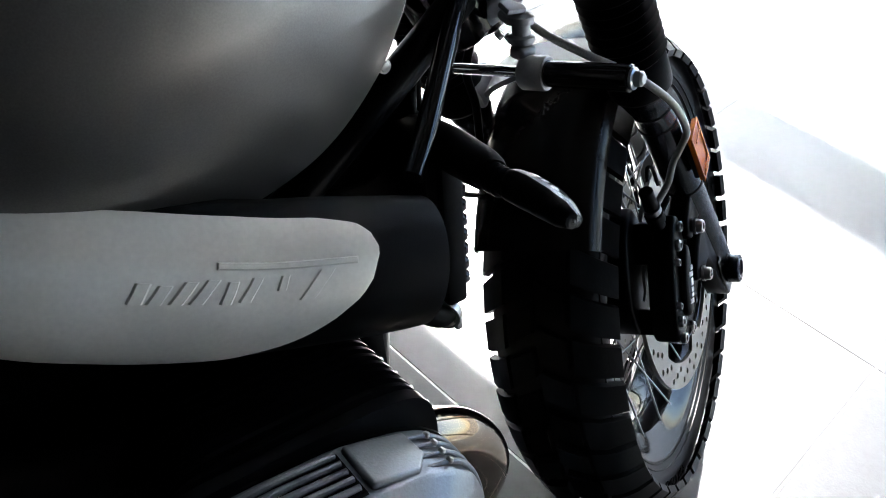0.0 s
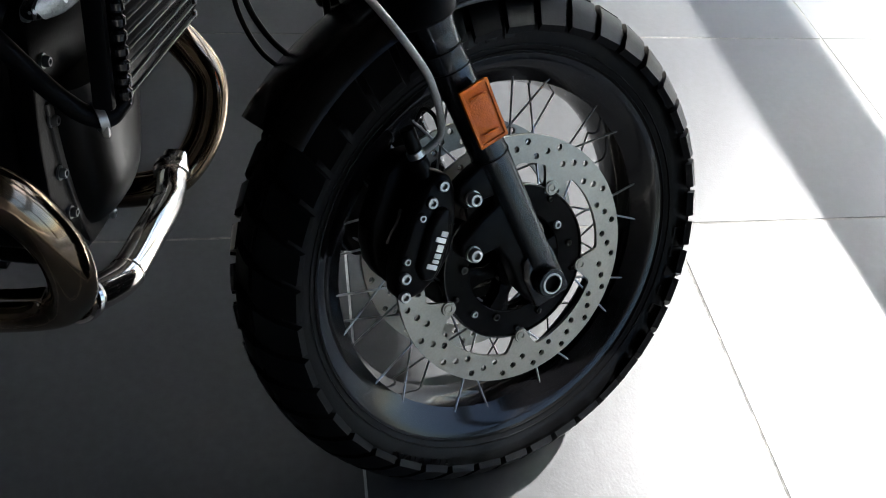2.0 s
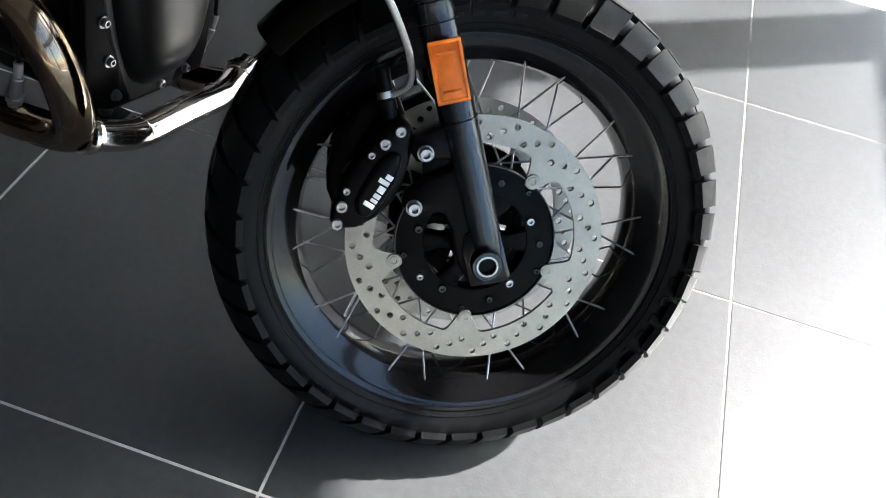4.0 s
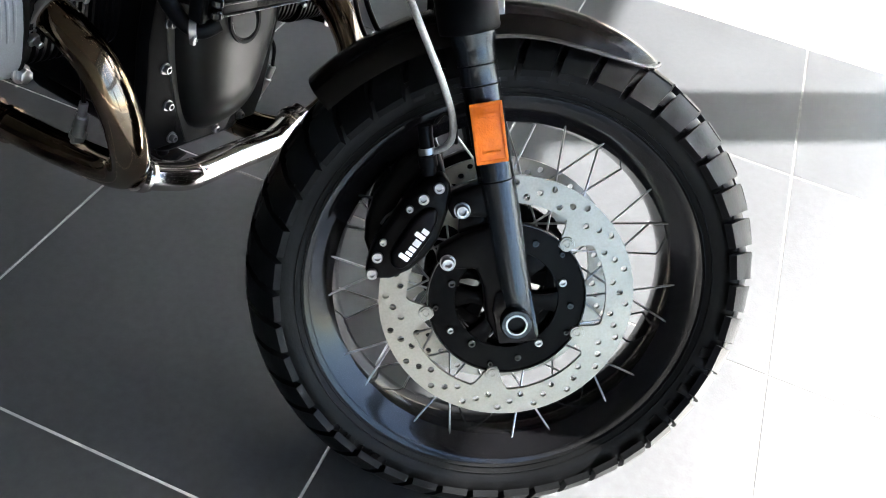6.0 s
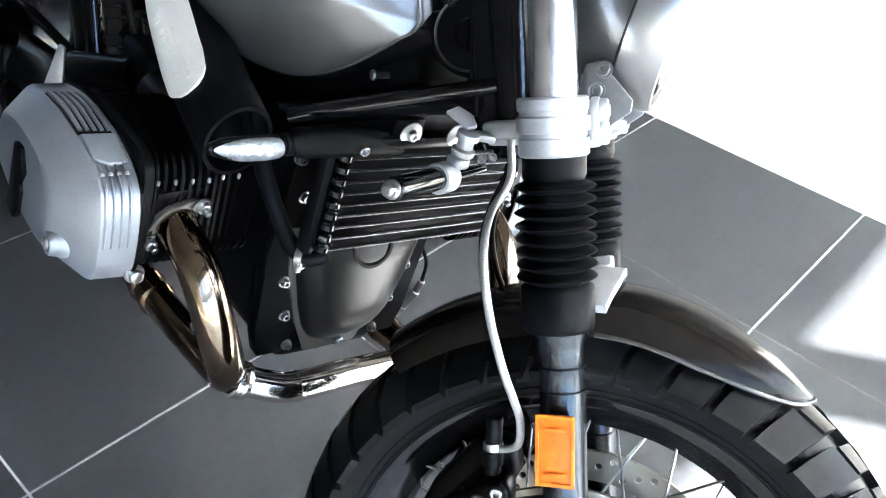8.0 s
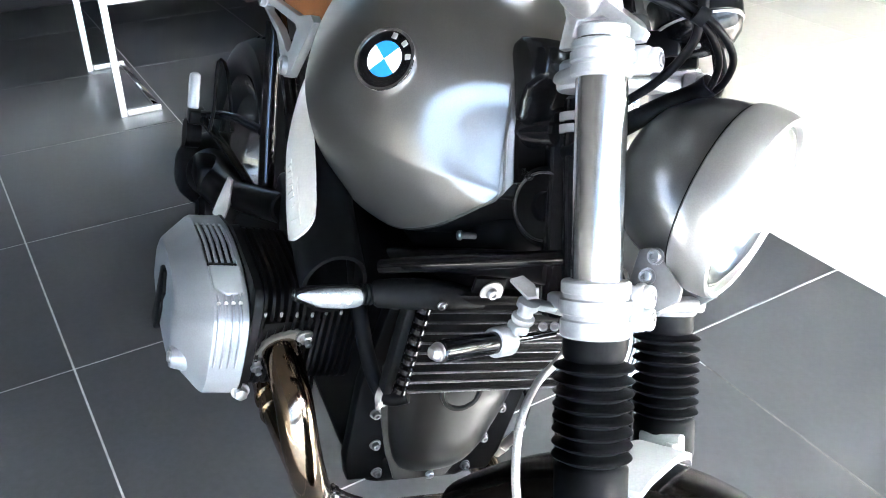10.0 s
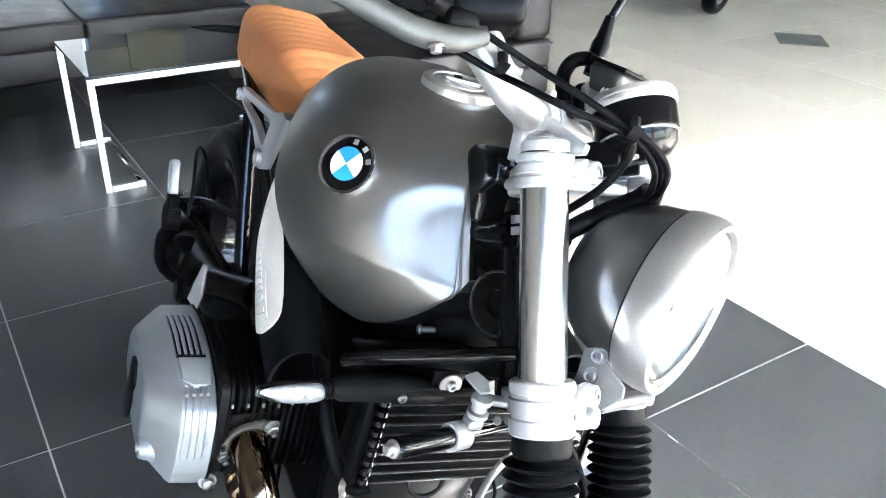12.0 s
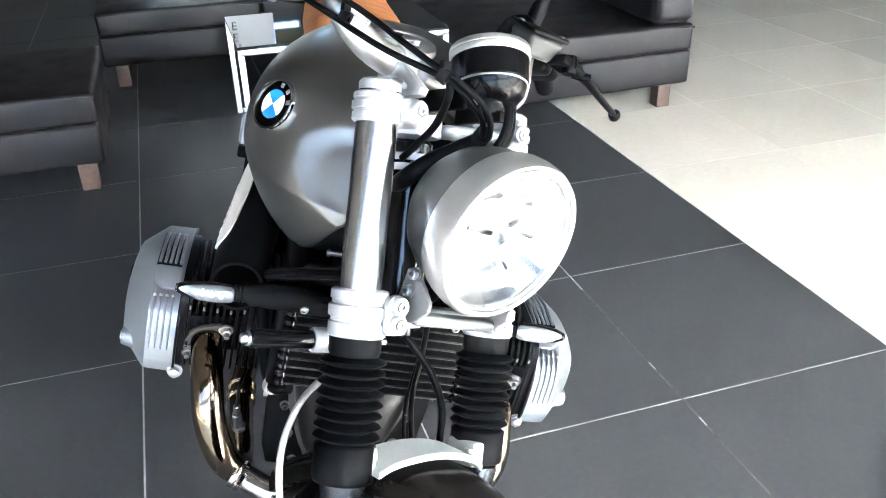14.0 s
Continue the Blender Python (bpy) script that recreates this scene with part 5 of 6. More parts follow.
bpart("tank_front", loft(hollow), BLACK_SATIN, tank, "black plate painting the dark hollow behind the steering head")
rim = [tank_point(p) for p in super_ring(0.0125, 0.944, 0.871, 0.804, 0.067, 0.065, 2.5, 1.48, 56)]
for side in (-1, 1):
    down = [Vector((x, -side * y, z)) for x, y, z in rim[12:111:3]]
    under = [Vector(tank_point((r[0], side * r[5], r[3]))) for r in smooth_stations(TANK)[20:120:5]]
    bpart("tank_seam", tube(down + under, 0.0017, 8, 1), TANK_PAINT, tank)

# roundel: a plain ring with four quarters
def roundel(side):
    m = seat_on_tank((-0.115, side * 0.174, 0.886), (0, side, 0)) @ Matrix.Translation((0, 0, 0.0015)) @ Matrix.Rotation(radians(-38 if side < 0 else 38), 4, "Z")
    r = 0.0345
    em = bpart("roundel", moved(lathe([(0, -0.010), (r, -0.010), (r, 0.002), (r - 0.001, 0.003), (0, 0.003)], 56), m), BLACK_GLOSS, tank, "round enamelled badge with blue and white quarters")
    bpart("roundel_rim", moved(lathe([(r - 0.0035, 0.0), (r - 0.003, 0.0045), (r, 0.005), (r + 0.001, 0.003), (r + 0.001, -0.006)], 56), m), CHROME, em)
    inner = 0.0198
    for k in range(4):
        fan = [(0, 0)] + [(inner * math.cos(a), inner * math.sin(a)) for a in (math.pi / 2 * (k + j / 10) for j in range(11))]
        bpart("badge_quarter", moved(slab(fan, 0.0012, pose(0, 0, 0.003, 0, 0, 8), bevel=0), m), BLUE if k % 2 else WHITE, em)
    for k in range(3):
        a = radians(90 - 34 * (k - 1) + 8)
        bpart("badge_bar", moved(box((0.0267, 0, 0.0034), (0.0064, 0.0060, 0.001), 0.0004, 1), m @ Matrix.Rotation(a, 4, "Z")), BRUSHED, em)


roundel(-1), roundel(1)
CAP = seat_on_tank((-0.205, -0.018, 0.985), (0, 0, 1)) @ Matrix.Translation((0, 0, 0.003))
cap = bpart("fuel_cap", moved(lathe([(0, 0.006), (0.030, 0.006), (0.031, 0.0045), (0.036, 0.0045), (0.037, 0.006), (0.046, 0.0055), (0.049, 0.003), (0.050, -0.008), (0, -0.008)], 56), CAP), BRUSHED, label="round brushed aluminium fuel cap")
bpart("cap_flap", moved(join(slab([(-0.022, -0.010), (0.022, -0.010), (0.026, 0.0), (0.022, 0.010), (-0.022, 0.010), (-0.026, 0.0)], 0.005, pose(0, 0, 0.0055), bevel=0.0015)), CAP), BRUSHED, cap)
bpart("cap_lock", moved(box((-0.006, 0.0, 0.0112), (0.010, 0.012, 0.002), 0.0005), CAP), BLACK_SATIN, cap)

# seat with piped ribs
def seat():
    rows = []
    n, m = 150, 30
    for i in range(n + 1):
        u = i / n
        x = -0.425 - 0.60 * u
        half = 0.074 + 0.066 * math.sin(min(1, u * 1.35) * math.pi / 2) ** 1.3
        half *= math.sqrt(max(0.0, 1 - max(0, (u - 0.80) / 0.215) ** 2.4))
        half = max(half, 0.012)
        near = half * float(np.interp(u, (0, 0.4, 0.7, 0.92, 1), (1.0, 0.95, 0.905, 0.98, 1.05)))
        far = half * float(np.interp(u, (0, 0.25, 0.55, 0.8, 1), (0.50, 0.63, 0.56, 0.36, 0.31)))
        mid_y, half = (far - near) / 2, (far + near) / 2
        low = 0.812 - 0.050 * math.sin(min(1.0, u / 0.4) * math.pi / 2) + 0.040 * max(0, u - 0.4)
        top = 0.900 - 0.026 * math.sin(min(1, u * 2.2) * math.pi) + 0.020 * max(0, u - 0.35) - 0.060 * max(0, (u - 0.84) / 0.16) ** 2.2 + float(np.interp(u, (0.1, 0.4, 0.8, 1.0), (-0.014, -0.012, 0.0, 0.020)))
        rib = 0.0
        if 0.10 < u < 0.80:
            rib = 0.0022 * abs(math.sin((u - 0.10) / 0.70 * math.pi * 13)) ** 0.55
        ring = []
        for j in range(m):
            a = 2 * math.pi * j / m
            c, s = math.cos(a), math.sin(a)
            y = mid_y + half * math.copysign(abs(c) ** 0.55, c)
            z = (low + top) / 2 + (top - low) / 2 * math.copysign(abs(s) ** 0.55, s)
            if s > 0.35 and abs(c) < 0.92:
                z += rib
            ring.append((x, y, z))
        rows.append(ring)
    return loft(rows)


bpart("seat", seat(), TAN, label="tan leather seat with quilted cross ribs", sharp=70)
bpart("seat_pan", moved(box((-0.72, -0.035, 0.762), (0.52, 0.13, 0.024), 0.008, 3), Matrix()), BLACK_PLASTIC)

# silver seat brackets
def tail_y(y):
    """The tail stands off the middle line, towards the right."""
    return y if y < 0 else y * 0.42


for side in (-1, 1):
    outline = [(-0.745, 0.790), (-0.728, 0.801), (-0.522, 0.821), (-0.463, 0.839), (-0.442, 0.834), (-0.501, 0.749), (-0.513, 0.730), (-0.539, 0.720), (-0.566, 0.725), (-0.573, 0.739), (-0.621, 0.764), (-0.742, 0.779)]
    window = [(-0.712, 0.784), (-0.704, 0.791), (-0.543, 0.805), (-0.528, 0.806), (-0.519, 0.802), (-0.532, 0.768), (-0.538, 0.761), (-0.545, 0.758), (-0.558, 0.759), (-0.570, 0.764), (-0.617, 0.775), (-0.706, 0.779)]
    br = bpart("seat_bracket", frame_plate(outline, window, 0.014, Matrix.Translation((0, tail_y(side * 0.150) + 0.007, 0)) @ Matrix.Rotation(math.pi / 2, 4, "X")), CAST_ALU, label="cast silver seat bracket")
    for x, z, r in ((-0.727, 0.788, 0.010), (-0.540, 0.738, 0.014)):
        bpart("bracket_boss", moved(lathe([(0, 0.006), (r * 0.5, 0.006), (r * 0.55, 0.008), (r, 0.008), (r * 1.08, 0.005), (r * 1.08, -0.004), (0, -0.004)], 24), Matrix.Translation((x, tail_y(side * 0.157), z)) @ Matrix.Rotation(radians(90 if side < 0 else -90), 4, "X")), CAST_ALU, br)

# intake pods with a brushed side panel, and their open black mouths
POD = [(-0.440, 0.122, 0.764), (-0.380, 0.144, 0.740), (-0.300, 0.164, 0.703), (-0.210, 0.176, 0.667), (-0.145, 0.185, 0.650), (-0.096, 0.189, 0.637), (-0.072, 0.190, 0.631)]
POD_R = [0.028, 0.035, 0.043, 0.047, 0.047, 0.046, 0.045]


def pod_grid(side, offset, s0, s1, a0, a1, n, m, clip=None):
    """Rows of points round the pod's axis; a = 0 points outward, positive up."""
    line = spline([(x, side * y, z) for x, y, z in POD], 10)
    rows = []
    for i in range(n + 1):
        s = s0 + (s1 - s0) * i / n
        k = s * (len(line) - 1)
        p = line[min(int(k), len(line) - 2)].lerp(line[min(int(k) + 1, len(line) - 1)], k - int(k))
        t = (line[min(int(k) + 1, len(line) - 1)] - line[max(int(k) - 1, 0)]).normalized()
        out = Vector((0, side, 0))
        out = (out - t * out.dot(t)).normalized()
        up = t.cross(out) * side * -1
        if up.z < 0:
            up = -up
        r = float(np.interp(s, np.linspace(0, 1, len(POD_R)), POD_R)) + offset
        tall = float(np.interp(s, (0.0, 0.62, 1.0), (1.08, 1.06, 1.03)))
        lo, hi = clip(s) if clip else (a0, a1)
        row = []
        for j in range(m + 1):
            a = lo + (hi - lo) * j / m
            row.append(p + r * (out * math.cos(a) * 0.82 + up * math.sin(a) * tall))
        rows.append(row)
    return rows


def panel_clip(s):
    low = float(np.interp(s, (0.0, 0.33, 0.42, 0.50, 0.58, 0.614, 0.653, 0.695, 0.714, 0.724), (-62, -60, -56, -46, -31, -23, -12, 3, 15, 30)))
    high = float(np.interp(s, (0.0, 0.40, 0.62, 0.685, 0.708, 0.719, 0.724), (56, 64, 60, 54, 48, 42, 36)))
    return radians(low), radians(high)


for side in (-1, 1):
    rows = pod_grid(side, 0.0, 0, 1, 0, 2 * math.pi * 31 / 32, 40, 31)
    inner = pod_grid(side, -0.005, 0.55, 1, 0, 2 * math.pi * 31 / 32, 14, 31)
    pod = bpart("intake_pod", loft(rows + inner[::-1]), BLACK_PLASTIC, label="black plastic air intake pod with an open mouth", sharp=45)
    outer = pod_grid(side, 0.0045, 0.0, 0.724, 0, 0, 60, 22, panel_clip)
    under = pod_grid(side, 0.0008, 0.0, 0.724, 0, 0, 60, 22, panel_clip)
    bm = loft([a + b[::-1] for a, b in zip(outer, under)])
    panel = bpart("side_panel", bm, PANEL_ALU, pod, "pale aluminium intake side panel with a raised name", sharp=50)
    # raised name as plain bars: slanted strokes (foot, head, width, low and high angle) and long bars
    marks = []
    for foot, head, w, low, high in ((0.398, 0.404, 0.010, 3, 16), (0.414, 0.423, 0.010, 3, 15), (0.433, 0.446, 0.010, 3.5, 17.5), (0.451, 0.467, 0.011, 4, 19), (0.482, 0.490, 0.010, 4, 18), (0.504, 0.520, 0.012, 5.5, 20.5), (0.555, 0.561, 0.010, 12, 21), (0.589, 0.622, 0.022, 5, 23)):
        tops, feet = [], []
        for k in range(5):
            at = foot + (head - foot) * k / 4
            turn = low + (high - low) * k / 4
            tops.append(pod_grid(side, 0.0058, at, at + w, 0, 0, 3, 1, lambda q, a=turn: (radians(a), radians(a + 0.1))))
            feet.append(pod_grid(side, 0.0040, at - 0.003, at + w + 0.003, 0, 0, 3, 1, lambda q, a=turn: (radians(a), radians(a + 0.1))))
        marks.append(loft([[r[0] for r in a] + [r[0] for r in b][::-1] for a, b in zip(tops, feet)]))
    for s, w, a in ((0.476, 0.206, 27.5),):
        grid = pod_grid(side, 0.0058, s, s + w, 0, 0, 12, 2, lambda q, a=a: (radians(a - 1.6), radians(a + 1.6)))
        base = pod_grid(side, 0.0040, s - 0.002, s + w + 0.002, 0, 0, 12, 2, lambda q, a=a: (radians(a - 2.8), radians(a + 2.8)))
        marks.append(loft([a + b[::-1] for a, b in zip(grid, base)]))
    for bar in marks:
        bpart("raised_bar", bar, PANEL_ALU, panel)

# frame tubes
def beam(name, pts, r, mat=BLACK_GLOSS, label=""):
    return bpart(name, tube(pts, r, 16, 6), mat, label=label)


# an added black mass fills the dark gap under the tank
bpart("airbox", join(box((-0.150, 0, 0.690), (0.30, 0.112, 0.15), 0.03, 3), box((-0.36, 0, 0.655), (0.20, 0.15, 0.13), 0.03, 3)), BLACK_PLASTIC, label="added black body filling the dark under the tank")
bpart("head_tube", rod((0.108, 0, 0.712), (0.004, 0, 0.898), 0.036, 36), BLACK_GLOSS, label="gloss black steering head")
for side in (-1, 1):
    beam("cross_tube", [(0.094, side * 0.026, 0.774), (0.083, side * 0.036, 0.766), (-0.013, side * 0.121, 0.699), (-0.050, side * 0.150, 0.672)], 0.0088, label="gloss black cross tube under the tank")
    beam("frame_tube", [(0.085, side * 0.030, 0.752), (0.03, side * 0.052, 0.728), (-0.09, side * 0.075, 0.660), (-0.20, side * 0.09, 0.600)], 0.0150, BLACK_SATIN, "black frame tube")
    beam("frame_tube", [(0.020, side * 0.030, 0.880), (-0.15, side * 0.075, 0.800), (-0.35, side * 0.095, 0.735), (-0.55, side * 0.11, 0.690)], 0.018, label="gloss black frame tube")
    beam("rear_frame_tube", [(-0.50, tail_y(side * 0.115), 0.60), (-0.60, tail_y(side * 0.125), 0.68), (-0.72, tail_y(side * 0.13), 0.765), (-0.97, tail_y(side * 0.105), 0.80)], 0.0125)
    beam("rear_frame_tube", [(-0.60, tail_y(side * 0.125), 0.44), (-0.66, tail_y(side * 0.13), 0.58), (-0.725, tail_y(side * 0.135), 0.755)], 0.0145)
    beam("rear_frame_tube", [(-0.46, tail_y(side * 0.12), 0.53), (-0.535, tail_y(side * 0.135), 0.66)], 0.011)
    # passenger footrest and its hanger
    beam("footrest_hanger", [(-0.66, side * 0.14, 0.58), (-0.78, side * 0.17, 0.555), (-0.880, side * 0.205, 0.515)], 0.0085)
    beam("footrest_hanger", [(-0.64, side * 0.14, 0.47), (-0.76, side * 0.17, 0.495), (-0.865, side * 0.200, 0.510)], 0.0085)
    bpart("footrest_joint", box((-0.882, side * 0.212, 0.512), (0.040, 0.032, 0.028), 0.005, 3), BLACK_SATIN)
    bpart("footrest", join(box((-0.902, side * 0.218, 0.552), (0.026, 0.020, 0.074), 0.008, 3, m=Matrix.Rotation(radians(-24), 4, "Y")), box((-0.898, side * 0.2275, 0.552), (0.008, 0.004, 0.056), 0.001, 1, m=Matrix.Rotation(radians(-24), 4, "Y"))), CAST_ALU, label="folded silver passenger footrest")
bpart("black_cover", slab([(-0.060, 0.928), (-0.064, 0.940), (-0.052, 0.952), (-0.010, 0.962), (0.004, 0.958), (0.014, 0.930), (-0.008, 0.912), (-0.010, 0.896), (-0.004, 0.876), (-0.016, 0.872), (-0.040, 0.905)], 0.040, Matrix.Translation((0, -0.024, 0)) @ Matrix.Rotation(math.pi / 2, 4, "X"), bevel=0.006, segments=3), BLACK_GLOSS, label="gloss black steering lock cover")
rear = bpart("rear_indicator", tube([(-1.05, -0.062, 0.842), (-1.05, -0.095, 0.839), (-1.05, -0.125, 0.835), (-1.05, -0.165, 0.830), (-1.05, -0.205, 0.824)], [0.0055, 0.0070, 0.0088, 0.0080, 0.0020], 18, 6), BLACK_PLASTIC, label="black pointed rear indicator")
bpart("indicator_stay", tube([(-0.965, -0.105, 0.80), (-1.02, -0.090, 0.822), (-1.05, -0.066, 0.842)], 0.006, 12, 6), BLACK_SATIN, rear)
bpart("rod_guard", tube([(-0.80, -0.20, 0.515), (-0.815, -0.195, 0.56), (-0.86, -0.19, 0.63), (-0.84, -0.175, 0.62), (-0.77, -0.165, 0.53)], 0.0035, 10, 3), BLACK_SATIN)

# rear wheel, final drive and muffler side
rear = Matrix.Translation((-1.075, 0, 0.312))
rear_wheel = bpart("rear_wheel", lathe([(0.185, 0.0), (0.187, 0.04), (0.205, 0.062), (0.222, 0.066), (0.222, 0.072), (0.205, 0.07), (0.18, 0.05), (0.176, 0.0), (0.18, -0.05), (0.205, -0.07), (0.222, -0.072), (0.222, -0.066), (0.205, -0.062), (0.187, -0.04)], 64, rear @ TO_Y, closed=True), BLACK_GLOSS, label="black rear wheel with a knobbly tyre")
bpart("rear_tyre", lathe([(0.215, 0.062), (0.24, 0.078), (0.27, 0.085), (0.292, 0.078), (0.304, 0.055), (0.311, 0.0), (0.304, -0.055), (0.292, -0.078), (0.27, -0.085), (0.24, -0.078), (0.215, -0.062)], 80, rear @ TO_Y, closed=True), TYRE_RUBBER, rear_wheel)
for side in (-1, 1):
    shape = finish(moved(box((0.303, side * 0.048, 0), (0.018, 0.058, 0.032), 0.003, 1), Matrix.Rotation(radians(-12) * side, 4, "Z")), "rear_tread_block", TYRE_RUBBER)
    for k in range(40):
        part("tread_block", shape, TYRE_RUBBER, rear_wheel, m=rear @ Matrix.Rotation(-2 * math.pi * (k + (0.5 if side > 0 else 0)) / 40, 4, "Y"))
bpart("final_drive", join(lathe([(0, -0.20), (0.035, -0.20), (0.055, -0.19), (0.075, -0.165), (0.088, -0.13), (0.088, -0.10), (0, -0.10)], 40, rear @ TO_Y), tube([(-1.02, -0.135, 0.33), (-0.85, -0.135, 0.37), (-0.60, -0.13, 0.42)], [0.055, 0.045, 0.05], 24)), BLACK_SATIN, label="black shaft drive housing beside the rear wheel")
bpart("rear_brake", join(box((-0.93, -0.165, 0.37), (0.09, 0.05, 0.06), 0.014, 3), lathe([(0, 0), (0.032, 0), (0.032, 0.05), (0.02, 0.06), (0, 0.06)], 28, pose(-0.90, -0.12, 0.30, 90)), lathe([(0, 0), (0.030, 0), (0.030, 0.03), (0, 0.03)], 28, pose(-0.99, -0.18, 0.43, 90))), BLACK_SATIN)
bpart("gearbox", box((-0.48, 0, 0.46), (0.24, 0.20, 0.22), 0.03, 3), BLACK_CAST, label="black cast gearbox housing")
bpart("throttle_body", join(box((-0.42, -0.13, 0.56), (0.10, 0.06, 0.07), 0.012, 3), rod((-0.36, -0.15, 0.56), (-0.28, -0.16, 0.56), 0.026, 24), rod((-0.42, -0.150, 0.552), (-0.560, -0.185, 0.500), 0.025, 28)), BLACK_SATIN)
bpart("throttle_lever", join(slab([(-0.012, -0.035), (0.014, -0.04), (0.016, -0.005), (0.004, 0.045), (-0.006, 0.045), (-0.010, 0.0)], 0.006, pose(-0.538, -0.215, 0.502, 90, 12, 30), bevel=0.002), rod((-0.545, -0.165, 0.497), (-0.545, -0.220, 0.497), 0.007)), CAST_ALU, label="silver throttle linkage plate")
for k in range(4):
    beam("hose", [(-0.33 - 0.03 * k, -0.11, 0.60 - 0.01 * k), (-0.42 - 0.03 * k, -0.145 + 0.02 * k, 0.63), (-0.52, -0.12 + 0.015 * k, 0.60), (-0.60, -0.10, 0.55 + 0.03 * k)], 0.005, RUBBER)
bpart("shock_collar", lathe([(0.024, 0), (0.032, 0), (0.032, 0.028), (0.024, 0.028)], 28, pose(-0.60, -0.075, 0.62, 0, -25, 0), closed=True), CAST_ALU)
bpart("spring", tube([(-0.60 + 0.028 * math.cos(k * 0.9), -0.075 + 0.028 * math.sin(k * 0.9), 0.50 + 0.0032 * k) for k in range(44)], 0.0045, 8, 2), BLACK_SATIN)
bpart("side_stand", join(rod((-0.30, 0.13, 0.27), (-0.36, 0.255, 0.078), 0.012, 16), box((-0.362, 0.262, 0.074), (0.07, 0.045, 0.008), 0.003, m=Matrix.Rotation(radians(15), 4, "X"))), BLACK_SATIN, label="black side stand set down on the floor")

# ---------- motorcycle: engine, cooler, exhaust ----------
ENGINE_GREY = material("dark_grey_cover_paint", (0.0050, 0.0047, 0.0045), 0.34, 0.0, spec=0.20, grain=(500, 0.08), stain=(9, 0.06))
FLANGE_GREY = material("bare_cast_flange", (0.055, 0.053, 0.050), 0.42, 0.4, grain=(300, 0.1), stain=(14, 0.1))
# grey that paints the thin highlights on the cooler bars and horn rim
COOLER_EDGE = material("highlight_cooler_edge", (0.07, 0.07, 0.07), 0.3, 0.8, grain=(120, 0.3), stain=(30, 0.3))
COOLER_BLACK = material("dull_black_cooler_core", (0.0022, 0.0022, 0.0024), 0.7, spec=0.03, grain=(300, 0.2), stain=(20, 0.2))
crank = []
crank.append(box((-0.225, 0, 0.49), (0.29, 0.235, 0.29), 0.03, 3))
crank.append(box((-0.20, 0, 0.345), (0.26, 0.17, 0.08), 0.025, 3))
engine = bpart("engine_block", join(*crank), BLACK_CAST, label="black flat-twin engine block")
front_cover = slab([(-0.108, 0.325), (0.108, 0.325), (0.118, 0.36), (0.125, 0.48), (0.115, 0.60), (0.085, 0.64), (-0.085, 0.64), (-0.115, 0.60), (-0.125, 0.48), (-0.118, 0.36)], 0.022, Matrix.Translation((-0.093, 0, 0)) @ Matrix.Rotation(radians(90), 4, "X") @ Matrix.Rotation(radians(90), 4, "Y"), bevel=0.004)
bpart("front_cover", front_cover, BLACK_CAST, engine)
for side in (-1, 1):
    for y, z in ((0.094, 0.560), (0.095, 0.500), (0.094, 0.441), (0.082, 0.388), (0.068, 0.338), (0.110, 0.610)):
        bpart("cover_screw", moved(join(lathe([(0, -0.004), (0.0078, -0.004), (0.0078, 0.001), (0, 0.001)], 16), socket_bolt(0.0054, 0.007)), Matrix.Translation((-0.070, side * y, z)) @ Matrix.Rotation(radians(90), 4, "Y")), BOLT_GREY, engine)

# swollen alternator cover under the cooler
rings = []
for k in range(17):
    u = k / 16
    z = 0.338 + 0.190 * u
    half = float(np.interp(z, (0.338, 0.348, 0.365, 0.40, 0.45, 0.495, 0.53), (0.020, 0.040, 0.053, 0.067, 0.081, 0.089, 0.092)))
    deep = 0.046 * (1 - (1 - min(1, u / 0.45)) ** 2.4 * 0.85) * (1 - 0.25 * max(0, u - 0.8) / 0.2)
    ring = []
    for j in range(25):
        a = math.pi * j / 24
        ring.append((-0.072 + deep * max(0, math.sin(a)) ** 0.75, -half * math.copysign(abs(math.cos(a)) ** 0.8, math.cos(a)), z))
    ring.append((-0.080, half, z))
    ring.append((-0.080, -half, z))
    rings.append(ring)
bulge = bpart("alternator_cover", loft(rings), ENGINE_GREY, engine, "dark grey swollen front engine cover", sharp=50)
flange = [(-0.104, 0.52), (-0.088, 0.44), (-0.064, 0.372), (-0.040, 0.322), (0.040, 0.322), (0.064, 0.372), (0.088, 0.44), (0.104, 0.52)]
bpart("cover_flange", slab(flange, 0.010, Matrix.Translation((-0.078, 0, 0)) @ Matrix.Rotation(radians(90), 4, "X") @ Matrix.Rotation(radians(90), 4, "Y"), bevel=0.003), FLANGE_GREY, bulge, "bare grey edge of the engine cover")
bpart("cover_eye", lathe([(0.0, -0.004), (0.020, -0.004), (0.026, 0.001), (0.030, 0.001), (0.030, -0.012), (0, -0.012)], 32, Matrix.Translation((-0.030, -0.006, 0.508)) @ Matrix.Rotation(radians(78), 4, "Y")), BLACK_CAST, bulge)
bpart("cover_screw", moved(socket_bolt(0.006, 0.006), Matrix.Translation((-0.064, 0.010, 0.334)) @ Matrix.Rotation(radians(100), 4, "Y")), STEEL, bulge)
bpart("cover_screw", moved(socket_bolt(0.006, 0.004), Matrix.Translation((-0.047, -0.052, 0.500)) @ Matrix.Rotation(radians(80), 4, "Y")), BLACK_SATIN, bulge)


